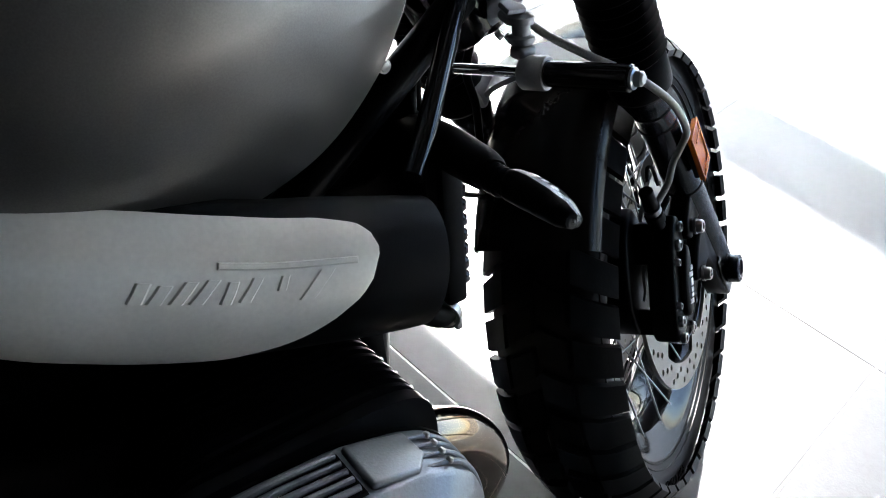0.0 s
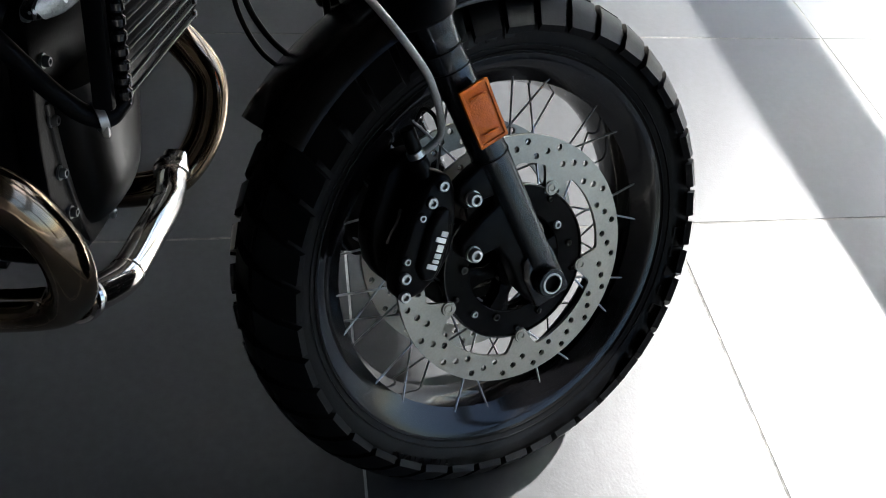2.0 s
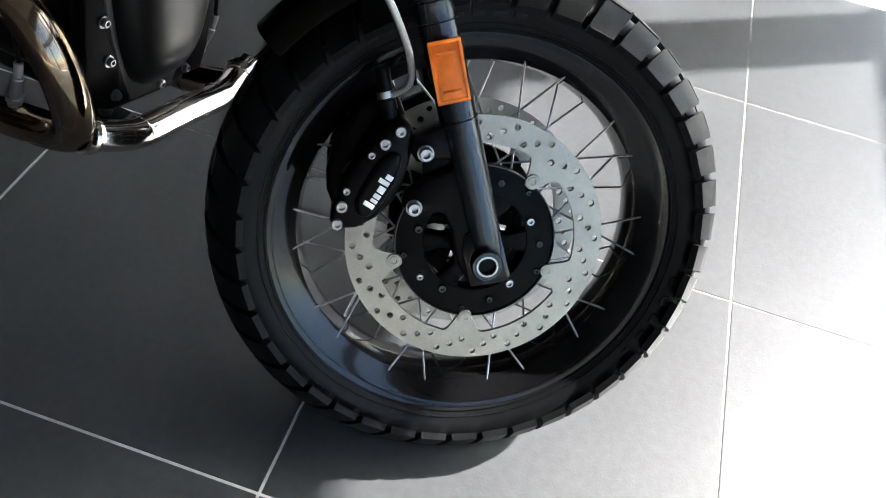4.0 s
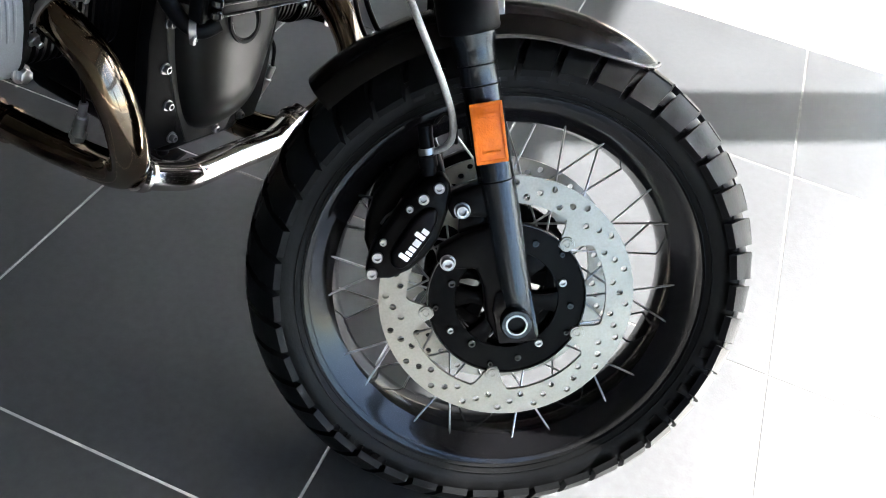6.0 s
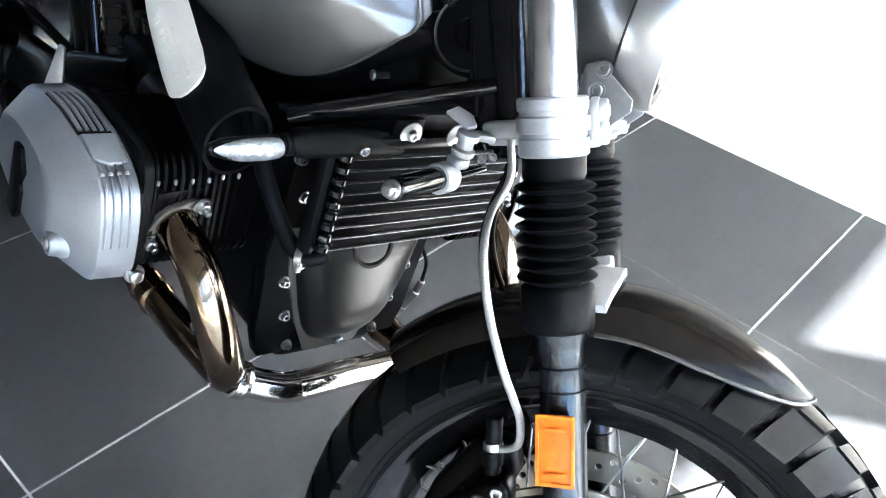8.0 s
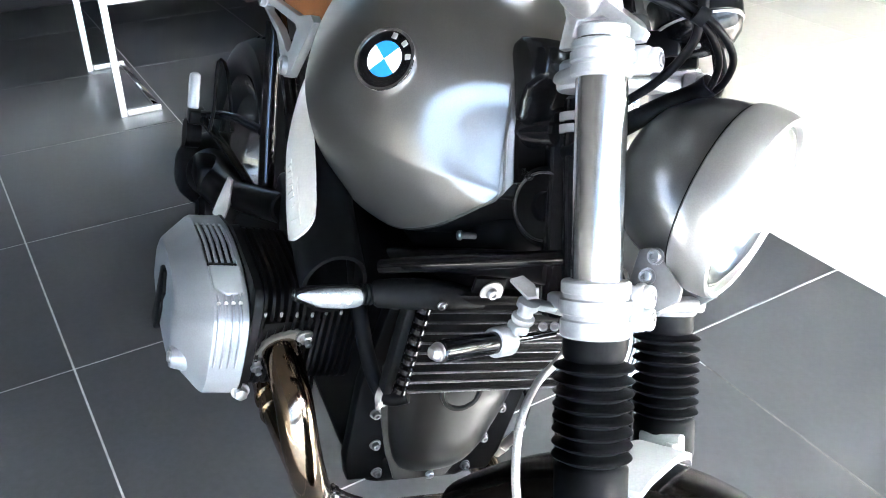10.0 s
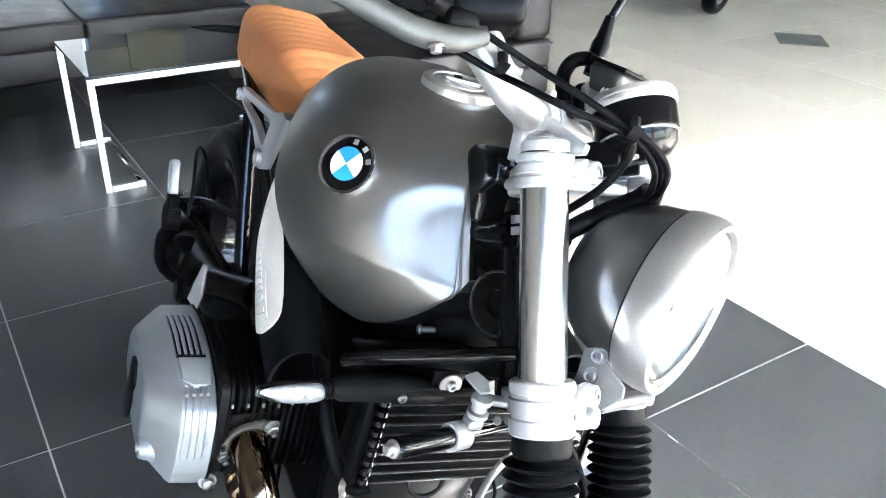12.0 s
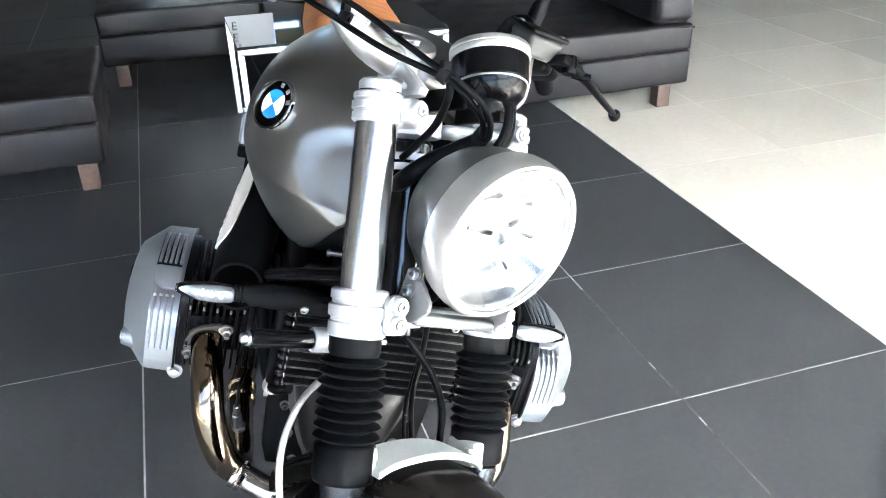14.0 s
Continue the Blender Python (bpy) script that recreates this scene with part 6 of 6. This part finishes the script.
def rounded(y, cx, cz, hx, hz, n=4.0, count=40, shear=0.0):
    out = []
    for k in range(count):
        a = 2 * math.pi * k / count
        c, s = math.cos(a), math.sin(a)
        px, pz = hx * math.copysign(abs(c) ** (2 / n), c), hz * math.copysign(abs(s) ** (2 / n), s)
        out.append((cx + px + shear * pz, y, cz + pz))
    return out


CX, CZ = -0.205, 0.520


def chaikin(points, rounds):
    for _ in range(rounds):
        points = [q for a, b in zip(points, [*points[1:], points[0]]) for q in ((0.88 * a[0] + 0.12 * b[0], 0.88 * a[1] + 0.12 * b[1]), (0.12 * a[0] + 0.88 * b[0], 0.12 * a[1] + 0.88 * b[1]))]
    return points


COVER_MID = (-0.252, 0.512)
COVER_LINE = chaikin([(-0.380, 0.472), (-0.388, 0.524), (-0.356, 0.569), (-0.298, 0.583), (-0.250, 0.587), (-0.190, 0.584), (-0.150, 0.573), (-0.131, 0.564), (-0.117, 0.551), (-0.110, 0.530), (-0.108, 0.500), (-0.110, 0.465), (-0.122, 0.440), (-0.160, 0.434), (-0.270, 0.436)], 1)
AHEAD = 0.036  # the left cylinder sits further forward than the right one
first = set(bpy.data.objects)
for side in (-1, 1):
    core = lathe([(0, 0.10), (0.058, 0.10), (0.058, 0.275), (0, 0.275)], 32, Matrix.Translation((CX, 0, CZ)) @ (TO_Y if side > 0 else Matrix.Rotation(math.pi / 2, 4, "X")))
    cyl = bpart("cylinder", core, BLACK_CAST, engine, "finned black engine cylinder")
    for k in range(15):
        y = side * (0.128 + 0.0096 * k)
        big = 1.0 if k < 7 else 1.06
        fin = loft([rounded(y - side * 0.002, CX, CZ, 0.084 * big, 0.074 * big, 5), rounded(y + side * 0.002, CX, CZ, 0.084 * big, 0.074 * big, 5)])
        bpart("cooling_fin", fin, BLACK_CAST, cyl)
        nib = [box((CX + 0.086 * big, y, CZ + 0.044), (0.0035, 0.0034, 0.007), 0.001, 1)]
        bpart("fin_edge", join(*nib), STEEL, cyl) if k % 2 == 0 and k > 3 else nib[0].free()
    head_plate = loft([rounded(side * 0.266, CX - 0.006, CZ - 0.004, 0.096, 0.078, 6), rounded(side * 0.2765, CX - 0.006, CZ - 0.004, 0.096, 0.078, 6)])
    bpart("cylinder_head", head_plate, BLACK_SATIN, cyl)
    # cylinder head cover: a chamfered outline that narrows outward in steps
    skin = []
    for y, grow in ((0.2785, 1.0), (0.3195, 0.988), (0.3235, 0.965), (0.3535, 0.690), (0.3570, 0.650), (0.3585, 0.580)):
        skin.append([(COVER_MID[0] + (x - COVER_MID[0]) * grow, side * y, COVER_MID[1] + (z - COVER_MID[1]) * grow) for x, z in COVER_LINE])
    cover = bpart("cylinder_head_cover", loft(skin), SILVER_PAINT, engine, "matt silver cylinder head cover with moulded ribs", sharp=30)
    bpart("cover_gasket", loft([[(COVER_MID[0] + (x - COVER_MID[0]) * 1.012, side * y, COVER_MID[1] + (z - COVER_MID[1]) * 1.015) for x, z in COVER_LINE] for y in (0.2755, 0.2790)]), BLACK_SATIN, cover)
    # ribs that bend over the forward corner, and a dark field with thin ribs on top and below
    for k in range(5):
        y = side * (0.2875 + 0.0075 * k)
        over = [(-0.304, 0.573), (-0.296, 0.5825), (-0.246, 0.5902), (-0.194, 0.5870)]
        bpart("cover_rib", tube([(x, y, z) for x, z in over], [0.0014, 0.0024, 0.0026, 0.0020], 8, 5), SILVER_PAINT, cover)
    for k in range(4):
        y = side * (0.2890 + 0.0085 * k)
        ease_in = 0.0012 * k * k / 9
        bend = [(-0.147 - 0.004 * k, 0.5735 - ease_in), (-0.131, 0.5660 - ease_in), (-0.1172 - ease_in, 0.5520), (-0.1103 - ease_in, 0.5305), (-0.1086 - ease_in, 0.508), (-0.1090 - ease_in, 0.490)]
        bpart("cover_rib", tube([(x, y, z) for x, z in bend], [0.0010, 0.0018, 0.0019, 0.0019, 0.0019, 0.0012], 10, 5), SILVER_PAINT, cover)
        bpart("rib_nib", lathe([(0, 0.0022), (0.0018, 0.0016), (0.0026, 0), (0.0022, -0.002), (0, -0.002)], 12, Matrix.Translation((-0.132, y, 0.5680 - ease_in)) @ pose(0, 0, 0, 0, 35, 0)), BRUSHED, cover)
        y = side * (0.2890 + 0.0085 * k)
        bpart("cover_rib", box((-0.215, y, 0.4335), (0.112, 0.0030, 0.0060), 0.0014, 2), SILVER_PAINT, cover)
    field = [(-0.304, 0.577), (-0.292, 0.5845), (-0.246, 0.5884), (-0.192, 0.5857)]
    bpart("rib_field", loft([[(x, side * 0.2855, z) for x, z in field] + [(x + 0.001, side * 0.2855, z - 0.003) for x, z in field[::-1]], [(x, side * 0.3215, z) for x, z in field] + [(x + 0.001, side * 0.3215, z - 0.003) for x, z in field[::-1]]]), BLACK_SATIN, cover)
    bpart("rib_field", box((-0.215, side * 0.303, 0.4340), (0.112, 0.034, 0.0022), 0.0004, 1), BLACK_SATIN, cover)
    step = slab([(-0.022, -0.018), (0.022, -0.018), (0.024, 0.004), (0.012, 0.018), (-0.022, 0.020)], 0.0065, Matrix.Translation((-0.168, side * 0.3005, 0.5745)) @ pose(0, 0, 0, 0, 18, 0) @ Matrix.Diagonal((1, side, 1, 1)), bevel=0.0025, segments=3)
    bpart("cover_step", step, SILVER_PAINT, cover)
    plug = slab([(-0.020, -0.046), (0.004, -0.052), (0.016, -0.032), (0.018, -0.004), (0.012, 0.004), (0.022, 0.024), (0.006, 0.048), (-0.016, 0.042)], 0.009, Matrix.Translation((-0.248, side * 0.3545 + (0.009 if side > 0 else 0), 0.500)) @ Matrix.Rotation(radians(90), 4, "X") @ Matrix.Rotation(radians(-8), 4, "Z"), bevel=0.003)
    bpart("plug_cover", plug, BLACK_PLASTIC, cover, "black plastic spark plug cover")
    shell = loft(skin)
    spot, normal, *_ = BVHTree.FromBMesh(shell).find_nearest((-0.158, side * 0.345, 0.478))
    shell.free()
    normal = normal if normal.y * side > 0 else -normal
    seat_m = Matrix.Translation(spot) @ (normal + Vector((0.0, side * 0.6, 0.0))).to_track_quat("Z", "Y").to_matrix().to_4x4()
    bpart("cover_boss", lathe([(0, 0.002), (0.0078, 0.002), (0.0088, 0.0055), (0.0125, 0.0055), (0.0140, 0.003), (0.0185, -0.014), (0, -0.014)], 32, seat_m), SILVER_PAINT, cover)
    bpart("cover_bolt", moved(socket_bolt(0.0070, 0.006), seat_m @ Matrix.Translation((0, 0, 0.002))), STEEL, cover)
    bpart("cover_bolt", moved(hex_bolt(0.0085, 0.010), Matrix.Translation((-0.117, side * 0.274, 0.448)) @ Matrix.Rotation(radians(90), 4, "Y")), STEEL, cover)

    # exhaust
    port = Matrix.Translation((-0.126, side * 0.223, 0.512)) @ Vector((0.93, side * -0.15, -0.30)).to_track_quat("Z", "Y").to_matrix().to_4x4()
    plate = slab([(-0.040, -0.040), (0.040, -0.040), (0.040, 0.040), (-0.040, 0.040)], 0.010, port @ Matrix.Translation((0, 0, -0.014)), bevel=0.002)
    bpart("port_frame", plate, BLACK_CAST, cyl)
    fl = slab([(0.0265 * math.cos(a) * (1.0 + 0.44 * abs(math.cos(a - 0.75)) ** 6), 0.0265 * math.sin(a) * (1.0 + 0.44 * abs(math.cos(a - 0.75)) ** 6)) for a in (2 * math.pi * k / 36 for k in range(36))], 0.008, port @ Matrix.Translation((0, 0, 0.000)), bevel=0.002)
    pipe_in = [(-0.132, 0.223, 0.511), (-0.098, 0.222, 0.500), (-0.058, 0.222, 0.472), (-0.028, 0.218, 0.425), (-0.032, 0.192, 0.358), (-0.062, 0.158, 0.310), (-0.110, 0.142, 0.292), (-0.180, 0.138, 0.284)] if side > 0 else [(-0.132, 0.223, 0.513), (-0.098, 0.218, 0.500), (-0.062, 0.211, 0.474), (-0.036, 0.200, 0.428), (-0.035, 0.179, 0.372), (-0.054, 0.157, 0.327), (-0.090, 0.148, 0.306), (-0.160, 0.148, 0.295)]
    pipe = bpart("exhaust_pipe", tube([(x, side * y, z) for x, y, z in pipe_in], 0.0232, 28, 10), EXHAUST, label="heat-tinted chrome exhaust pipe")
    bpart("exhaust_flange", fl, FLANGE_GREY, pipe)
    for a in (0.75, 0.75 + math.pi):
        bpart("flange_nut", moved(join(hex_bolt(0.008, 0.008), rod((0, 0, 0), (0, 0, 0.016), 0.004, 10)), port @ Matrix.Translation((0.035 * math.cos(a), 0.035 * math.sin(a), 0.009))), STEEL, pipe)
    tail = [(-0.150, 0.138, 0.285), (-0.20, 0.138, 0.281), (-0.28, 0.140, 0.272), (-0.36, 0.14, 0.262), (-0.55, 0.12, 0.25)] if side > 0 else [(-0.150, 0.148, 0.296), (-0.20, 0.150, 0.291), (-0.283, 0.153, 0.288), (-0.36, 0.150, 0.284), (-0.55, 0.125, 0.268)]
    bpart("exhaust_tail", tube([(x, side * y, z) for x, y, z in tail], 0.0225, 28, 8), EXHAUST, pipe)
    for x, z in ((-0.265, 0.274 if side > 0 else 0.2885), (-0.300, 0.270 if side > 0 else 0.2872)):
        bpart("pipe_clamp", lathe([(0.022, -0.004), (0.0262, -0.004), (0.0262, 0.004), (0.022, 0.004)], 28, aim((x, side * (0.1395 if side > 0 else 0.1528), z), (x - 0.1, side * (0.1395 if side > 0 else 0.1525), z - (0.013 if side > 0 else 0.004))), closed=True), EXHAUST, pipe)
    bpart("lambda_probe", join(rod((-0.150, side * 0.150, 0.312), (-0.132, side * 0.160, 0.365), 0.0075, 16), rod((-0.132, side * 0.160, 0.365), (-0.128, side * 0.162, 0.385), 0.0055, 12), lathe([(0, 0), (0.011, 0), (0.011, 0.008), (0, 0.008)], 6, aim((-0.146, side * 0.152, 0.326), (-0.132, side * 0.160, 0.365)))), STEEL, pipe)
    bpart("probe_wire", tube([(-0.128, side * 0.162, 0.385), (-0.135, side * 0.162, 0.42), (-0.17, side * 0.15, 0.445), (-0.20, side * 0.13, 0.45)], 0.003, 8), BLACK_SATIN, pipe)
    joint = lathe([(0.0195, -0.010), (0.0235, -0.009), (0.0245, -0.003), (0.0225, 0.0), (0.0245, 0.003), (0.0235, 0.009), (0.0195, 0.010)], 28, aim((-0.044 - (AHEAD * 0.6 if side > 0 else 0.0), side * 0.146, 0.322), (-0.036 - (AHEAD * 0.6 if side > 0 else 0.0), side * 0.110, 0.310)), closed=True)
    bpart("pipe_joint", joint, EXHAUST_BRIGHT, pipe)
for ob in set(bpy.data.objects) - first:
    if ob.parent in (bike, engine):
        if any((ob.matrix_basis @ v.co).y > 0 for v in ob.data.vertices[:1]):
            ob.location.x += AHEAD
        elif ob.name.startswith("cylinder"):
            ob.location.y += 0.013
cross = [(-0.058, -0.152, 0.322), (-0.047, -0.137, 0.317), (-0.031, -0.108, 0.312), (-0.021, -0.076, 0.310), (-0.018, 0.0, 0.313), (-0.018, 0.070, 0.311), (-0.022, 0.105, 0.312), (-0.027, 0.138, 0.320), (-0.026, 0.165, 0.334)]
crossover = bpart("exhaust_crossover", tube(cross, 0.0198, 28, 8), EXHAUST_BRIGHT, label="bright chrome pipe joining both headers")
for y in (-0.074, 0.074):
    bpart("pipe_joint", lathe([(0.018, -0.003), (0.0205, -0.002), (0.0205, 0.002), (0.018, 0.003)], 28, aim((-0.0205, y, 0.3105), (-0.0190, y + 0.05, 0.3115)), closed=True), EXHAUST_BRIGHT, crossover)

# oil cooler
cooler = bpart("oil_cooler", box((0.000, 0.006, 0.600), (0.030, 0.236, 0.118), 0.004), BLACK_SATIN, label="black finned oil cooler")
for k in range(9):
    z = 0.545 + 0.0138 * k
    bpart("cooler_bar", box((0.016, 0.006, z), (0.004, 0.236, 0.0015), 0.0006, 1), COOLER_EDGE, cooler)
    bpart("cooler_core", box((0.013, 0.006, z + 0.0069), (0.004, 0.230, 0.0085), 0.0005, 1), COOLER_BLACK, cooler)
for side in (-1, 1):
    for k in range(9):
        z = 0.546 + 0.0138 * k
        bpart("cooler_bead", lathe([(0, -0.0058), (0.006, -0.0058), (0.0088, -0.003), (0.0088, 0.003), (0.006, 0.0058), (0, 0.0058)], 16, pose(0.010, 0.006 + side * 0.122, z)), BLACK_GLOSS, cooler)
    bpart("cooler_side", box((-0.004, 0.006 + side * 0.134, 0.598), (0.020, 0.012, 0.130), 0.004), BLACK_PLASTIC, cooler)
bpart("cooler_bracket", join(box((0.008, 0.006, 0.672), (0.020, 0.20, 0.014), 0.004), box((0.010, -0.045, 0.683), (0.006, 0.04, 0.030), 0.003)), BLACK_SATIN, cooler)
bpart("bracket_washer", lathe([(0, 0.003), (0.006, 0.003), (0.007, 0.0015), (0.0135, 0.0015), (0.0145, 0), (0, 0)], 28, Matrix.Translation((0.016, -0.043, 0.682)) @ Matrix.Rotation(radians(90), 4, "Y")), STEEL, cooler)
bpart("bracket_screw", moved(socket_bolt(0.006, 0.005), Matrix.Translation((0.018, -0.043, 0.682)) @ Matrix.Rotation(radians(90), 4, "Y")), STEEL, cooler)
bpart("bracket_washer", lathe([(0, 0.003), (0.006, 0.003), (0.0125, 0.0015), (0.0125, 0), (0, 0)], 28, Matrix.Translation((0.041, -0.004, 0.693)) @ Matrix.Rotation(radians(90), 4, "Y")), STEEL, cooler)
hose = bpart("oil_hose", tube([(-0.13, -0.150, 0.640), (-0.085, -0.150, 0.600), (-0.050, -0.140, 0.555), (-0.025, -0.130, 0.528), (-0.006, -0.118, 0.520), (0.004, -0.100, 0.530)], [0.0105, 0.010, 0.0095, 0.0098, 0.0095, 0.009], 18), RUBBER, label="black rubber oil hose")
bpart("hose_clamp", join(lathe([(0.0125, -0.004), (0.015, -0.004), (0.015, 0.004), (0.0125, 0.004)], 24, aim((-0.012, -0.122, 0.521), (0.004, -0.110, 0.524)), closed=True), box((-0.004, -0.130, 0.512), (0.006, 0.006, 0.012), 0.001)), BRUSHED, hose)

# indicators
for side in (-1, 1):
    stem = bpart("front_indicator", tube([(0.006, side * 0.045, 0.664), (0.004, side * 0.085, 0.668), (0.002, side * 0.125, 0.670), (0.001, side * 0.168, 0.669), (0.000, side * 0.176, 0.668)], [0.010, 0.0165, 0.0175, 0.0155, 0.0125], 24), BLACK_PLASTIC, label="black front indicator with a clear lens")
    bpart("indicator_neck", join(*[lathe([(0.009, -0.002), (0.0115, -0.0015), (0.0115, 0.0015), (0.009, 0.002)], 20, pose(0, side * y, 0.667, 90), closed=True) for y in (0.180, 0.185, 0.190)], rod((0, side * 0.174, 0.667), (0, side * 0.198, 0.667), 0.009, 18)), RUBBER, stem)
    pts = [(0.002, side * 0.194, 0.667), (0.003, side * 0.199, 0.667), (0.004, side * 0.213, 0.667), (0.004, side * 0.233, 0.6665), (0.002, side * 0.251, 0.666), (0.001, side * 0.264, 0.6655)]
    lens = tube(pts, [0.0098, 0.0112, 0.0119, 0.0112, 0.0092, 0.0052], 24, 8)
    for v in lens.verts:
        v.co.x = max((v.co.x - 0.002) * 1.2 + 0.003, -0.004)
    shell = bpart("indicator_lens", lens, GLASS, stem, "clear pointed indicator lens")
    shell.visible_shadow = False
    back_shell = tube([*pts[:-1], (0.001, side * 0.2615, 0.6655)], [0.0104, 0.0120, 0.0126, 0.0118, 0.0096, 0.0054], 24, 8)
    for v in back_shell.verts:
        v.co.x = min(v.co.x, 0.0040)
    bpart("indicator_shell", back_shell, BLACK_PLASTIC, stem)
    core = tube([(x + 0.001, y * 0.995, z) for x, y, z in pts], [0.0070, 0.0082, 0.0086, 0.0074, 0.0044, 0.001], 20, 6)
    bpart("indicator_reflector", core, LENS_SILVER, stem)
    for k in range(3):
        bpart("indicator_diode", lathe([(0, 0.0036), (0.0032, 0.0028), (0.0046, 0.0), (0, 0)], 14, Matrix.Translation((0.0118 - 0.001 * k, side * (0.208 + 0.011 * k), 0.668)) @ Matrix.Rotation(radians(90), 4, "Y")), WHITE, stem)
    bpart("indicator_screw", moved(socket_bolt(0.0055, 0.004), Matrix.Translation((0.019, side * 0.102, 0.667)) @ Matrix.Rotation(radians(90), 4, "Y")), STEEL, stem)

# steering damper in front of the cooler
a, b = Vector((0.149, -0.170, 0.701)), Vector((0.117, -0.075, 0.690))
damper = bpart("steering_damper", rod(a, b, 0.0112, 28), BLACK_GLOSS, label="black steering damper with a silver clamp")
d = (b - a).normalized()
bpart("damper_cap", lathe([(0, -0.006), (0.004, -0.006), (0.0062, -0.004), (0.0065, 0.001), (0.0090, 0.002), (0.0095, 0.008), (0, 0.008)], 24, aim(a - d * 0.004, b)), STEEL, damper)
bpart("damper_clamp", join(lathe([(0.0114, -0.012), (0.0140, -0.012), (0.0150, -0.010), (0.0150, 0.010), (0.0140, 0.012), (0.0114, 0.012)], 28, aim(b - d * 0.012, b), closed=True), box(b + Vector((0.002, 0.004, 0.017)), (0.018, 0.018, 0.012), 0.004, 3)), CAST_ALU, damper)
bpart("damper_rod", rod(b, b + d * 0.075, 0.005, 16), CHROME, damper)
stay = bpart("damper_stay", join(lathe([(0, 0), (0.0105, 0), (0.0115, 0.002), (0.0115, 0.006), (0.008, 0.008), (0.008, 0.016), (0.011, 0.017), (0.011, 0.023), (0.006, 0.026), (0, 0.026)], 24, pose(*(b + Vector((0.002, 0.006, 0.024))))), box(b + Vector((0.002, 0.022, 0.043)), (0.014, 0.030, 0.008), 0.003, 2, m=Matrix.Rotation(radians(-20), 4, "Z"))), CAST_ALU, damper)
bpart("stay_plate", slab([(-0.016, -0.008), (0.012, -0.009), (0.016, 0.0), (0.004, 0.008), (-0.012, 0.006)], 0.005, pose(*(b + Vector((-0.010, 0.006, 0.055))), 25, 10, 20), bevel=0.0015), CAST_ALU, stay)
for off in (0.030, 0.044):
    bpart("stay_bolt", moved(socket_bolt(0.0045, 0.006), pose(*(b + Vector((0.006, off, 0.020))), 30, 40, 0)), STEEL, stay)

# bolt and horn behind the yoke, under the tank
bpart("tank_bolt", join(rod((-0.024, -0.060, 0.731), (-0.024, -0.080, 0.731), 0.0036, 16), moved(hex_bolt(0.0042, 0.003), Matrix.Translation((-0.024, -0.080, 0.731)) @ Matrix.Rotation(radians(90), 4, "X"))), STEEL)
bpart("horn", join(lathe([(0, 0.0), (0.014, 0.001), (0.016, 0.006), (0.038, 0.006), (0.042, 0.002), (0.042, -0.02), (0, -0.03)], 36, Matrix.Translation((0.043, -0.030, 0.805)) @ Vector((0.4, -0.9, 0.1)).to_track_quat("Z", "Y").to_matrix().to_4x4())), BLACK_SATIN, label="black round horn")
bpart("horn_ring", lathe([(0.0340, 0.0060), (0.0345, 0.0082), (0.0358, 0.0085), (0.0366, 0.0074), (0.0366, 0.0060)], 40, Matrix.Translation((0.043, -0.030, 0.805)) @ Vector((0.4, -0.9, 0.1)).to_track_quat("Z", "Y").to_matrix().to_4x4()), COOLER_EDGE)
bpart("coil_spring", tube([(0.003 + 0.0012 * k, -0.050 + 0.0030 * math.cos(k * 1.3), 0.828 + 0.0030 * math.sin(k * 1.3)) for k in range(22)], 0.0008, 6, 2), BLACK_SATIN)

# ---------- floor tiles, piece by piece ----------
def tile_mesh(name, mat, gap=0.0040):
    return finish(box((0, 0, -0.005), (TILE - gap, TILE - gap, 0.01), 0.0008, 1), name, mat)


dark, beige = tile_mesh("dark_tile", TILE_DARK), tile_mesh("beige_tile", TILE_BEIGE, 0.0024)
rng = random.Random(4)
for i in range(-6, 13):
    for j in range(-4, 12):
        if i >= 3 and (j > 9 or i > 11):
            continue
        x, y = GRID_X + (i - 0.5) * TILE, GRID_Y + (j - 0.5) * TILE
        if y < SOUTH + 0.3:
            continue
        t = new("tile", dark if i <= 2 else beige)
        t.parent = floor
        t.location = (x, y, rng.uniform(-0.0004, 0.0))
        t.rotation_euler = (0, 0, rng.choice((0, 1, 2, 3)) * math.pi / 2)
rest = bmesh.new()
for x0, x1, y0, y1 in ((GRID_X - 7 * TILE - 0.9, GRID_X - 7 * TILE, SOUTH, NORTH), (EDGE_X + 9 * TILE + 0.002, EAST, SOUTH, NORTH), (EDGE_X, EDGE_X + 9 * TILE, GRID_Y + 9 * TILE + 0.002, NORTH)):
    me = bpy.data.meshes.new("strip")
    strip = box(((x0 + x1) / 2, (y0 + y1) / 2, -0.005), (x1 - x0, y1 - y0, 0.0098), 0)
    strip.to_mesh(me)
    strip.free()
    rest.from_mesh(me)
tagged(part("far_tiles", rest, TILE_BEIGE, floor), kind="stuff")
# a darker filling in the joints near the glass front; the k = 1 joint is dirty
for k, (y0, y1) in ((-1, (-2.30, 0.10)), (0, (-2.30, 0.71)), (1, (-2.30, 0.71)), (1, (0.74, 0.93)), (1, (0.96, 1.33)), (2, (-2.30, 0.15))):
    part("dirty_joint", box((GRID_X + k * TILE, (y0 + y1) / 2, -0.0013), (0.0044, y1 - y0, 0.0012), 0.0003, 1), JOINT_DARK, floor)
for k, (x0, x1) in ((-1, (-2.60, 1.58)), (-2, (-2.60, 1.58)), (-3, (-2.60, 1.58))):
    part("dirty_joint", box(((x0 + x1) / 2, GRID_Y + k * TILE, -0.0014), (x1 - x0, 0.0044, 0.0012), 0.0003, 1), JOINT_DARK, floor)
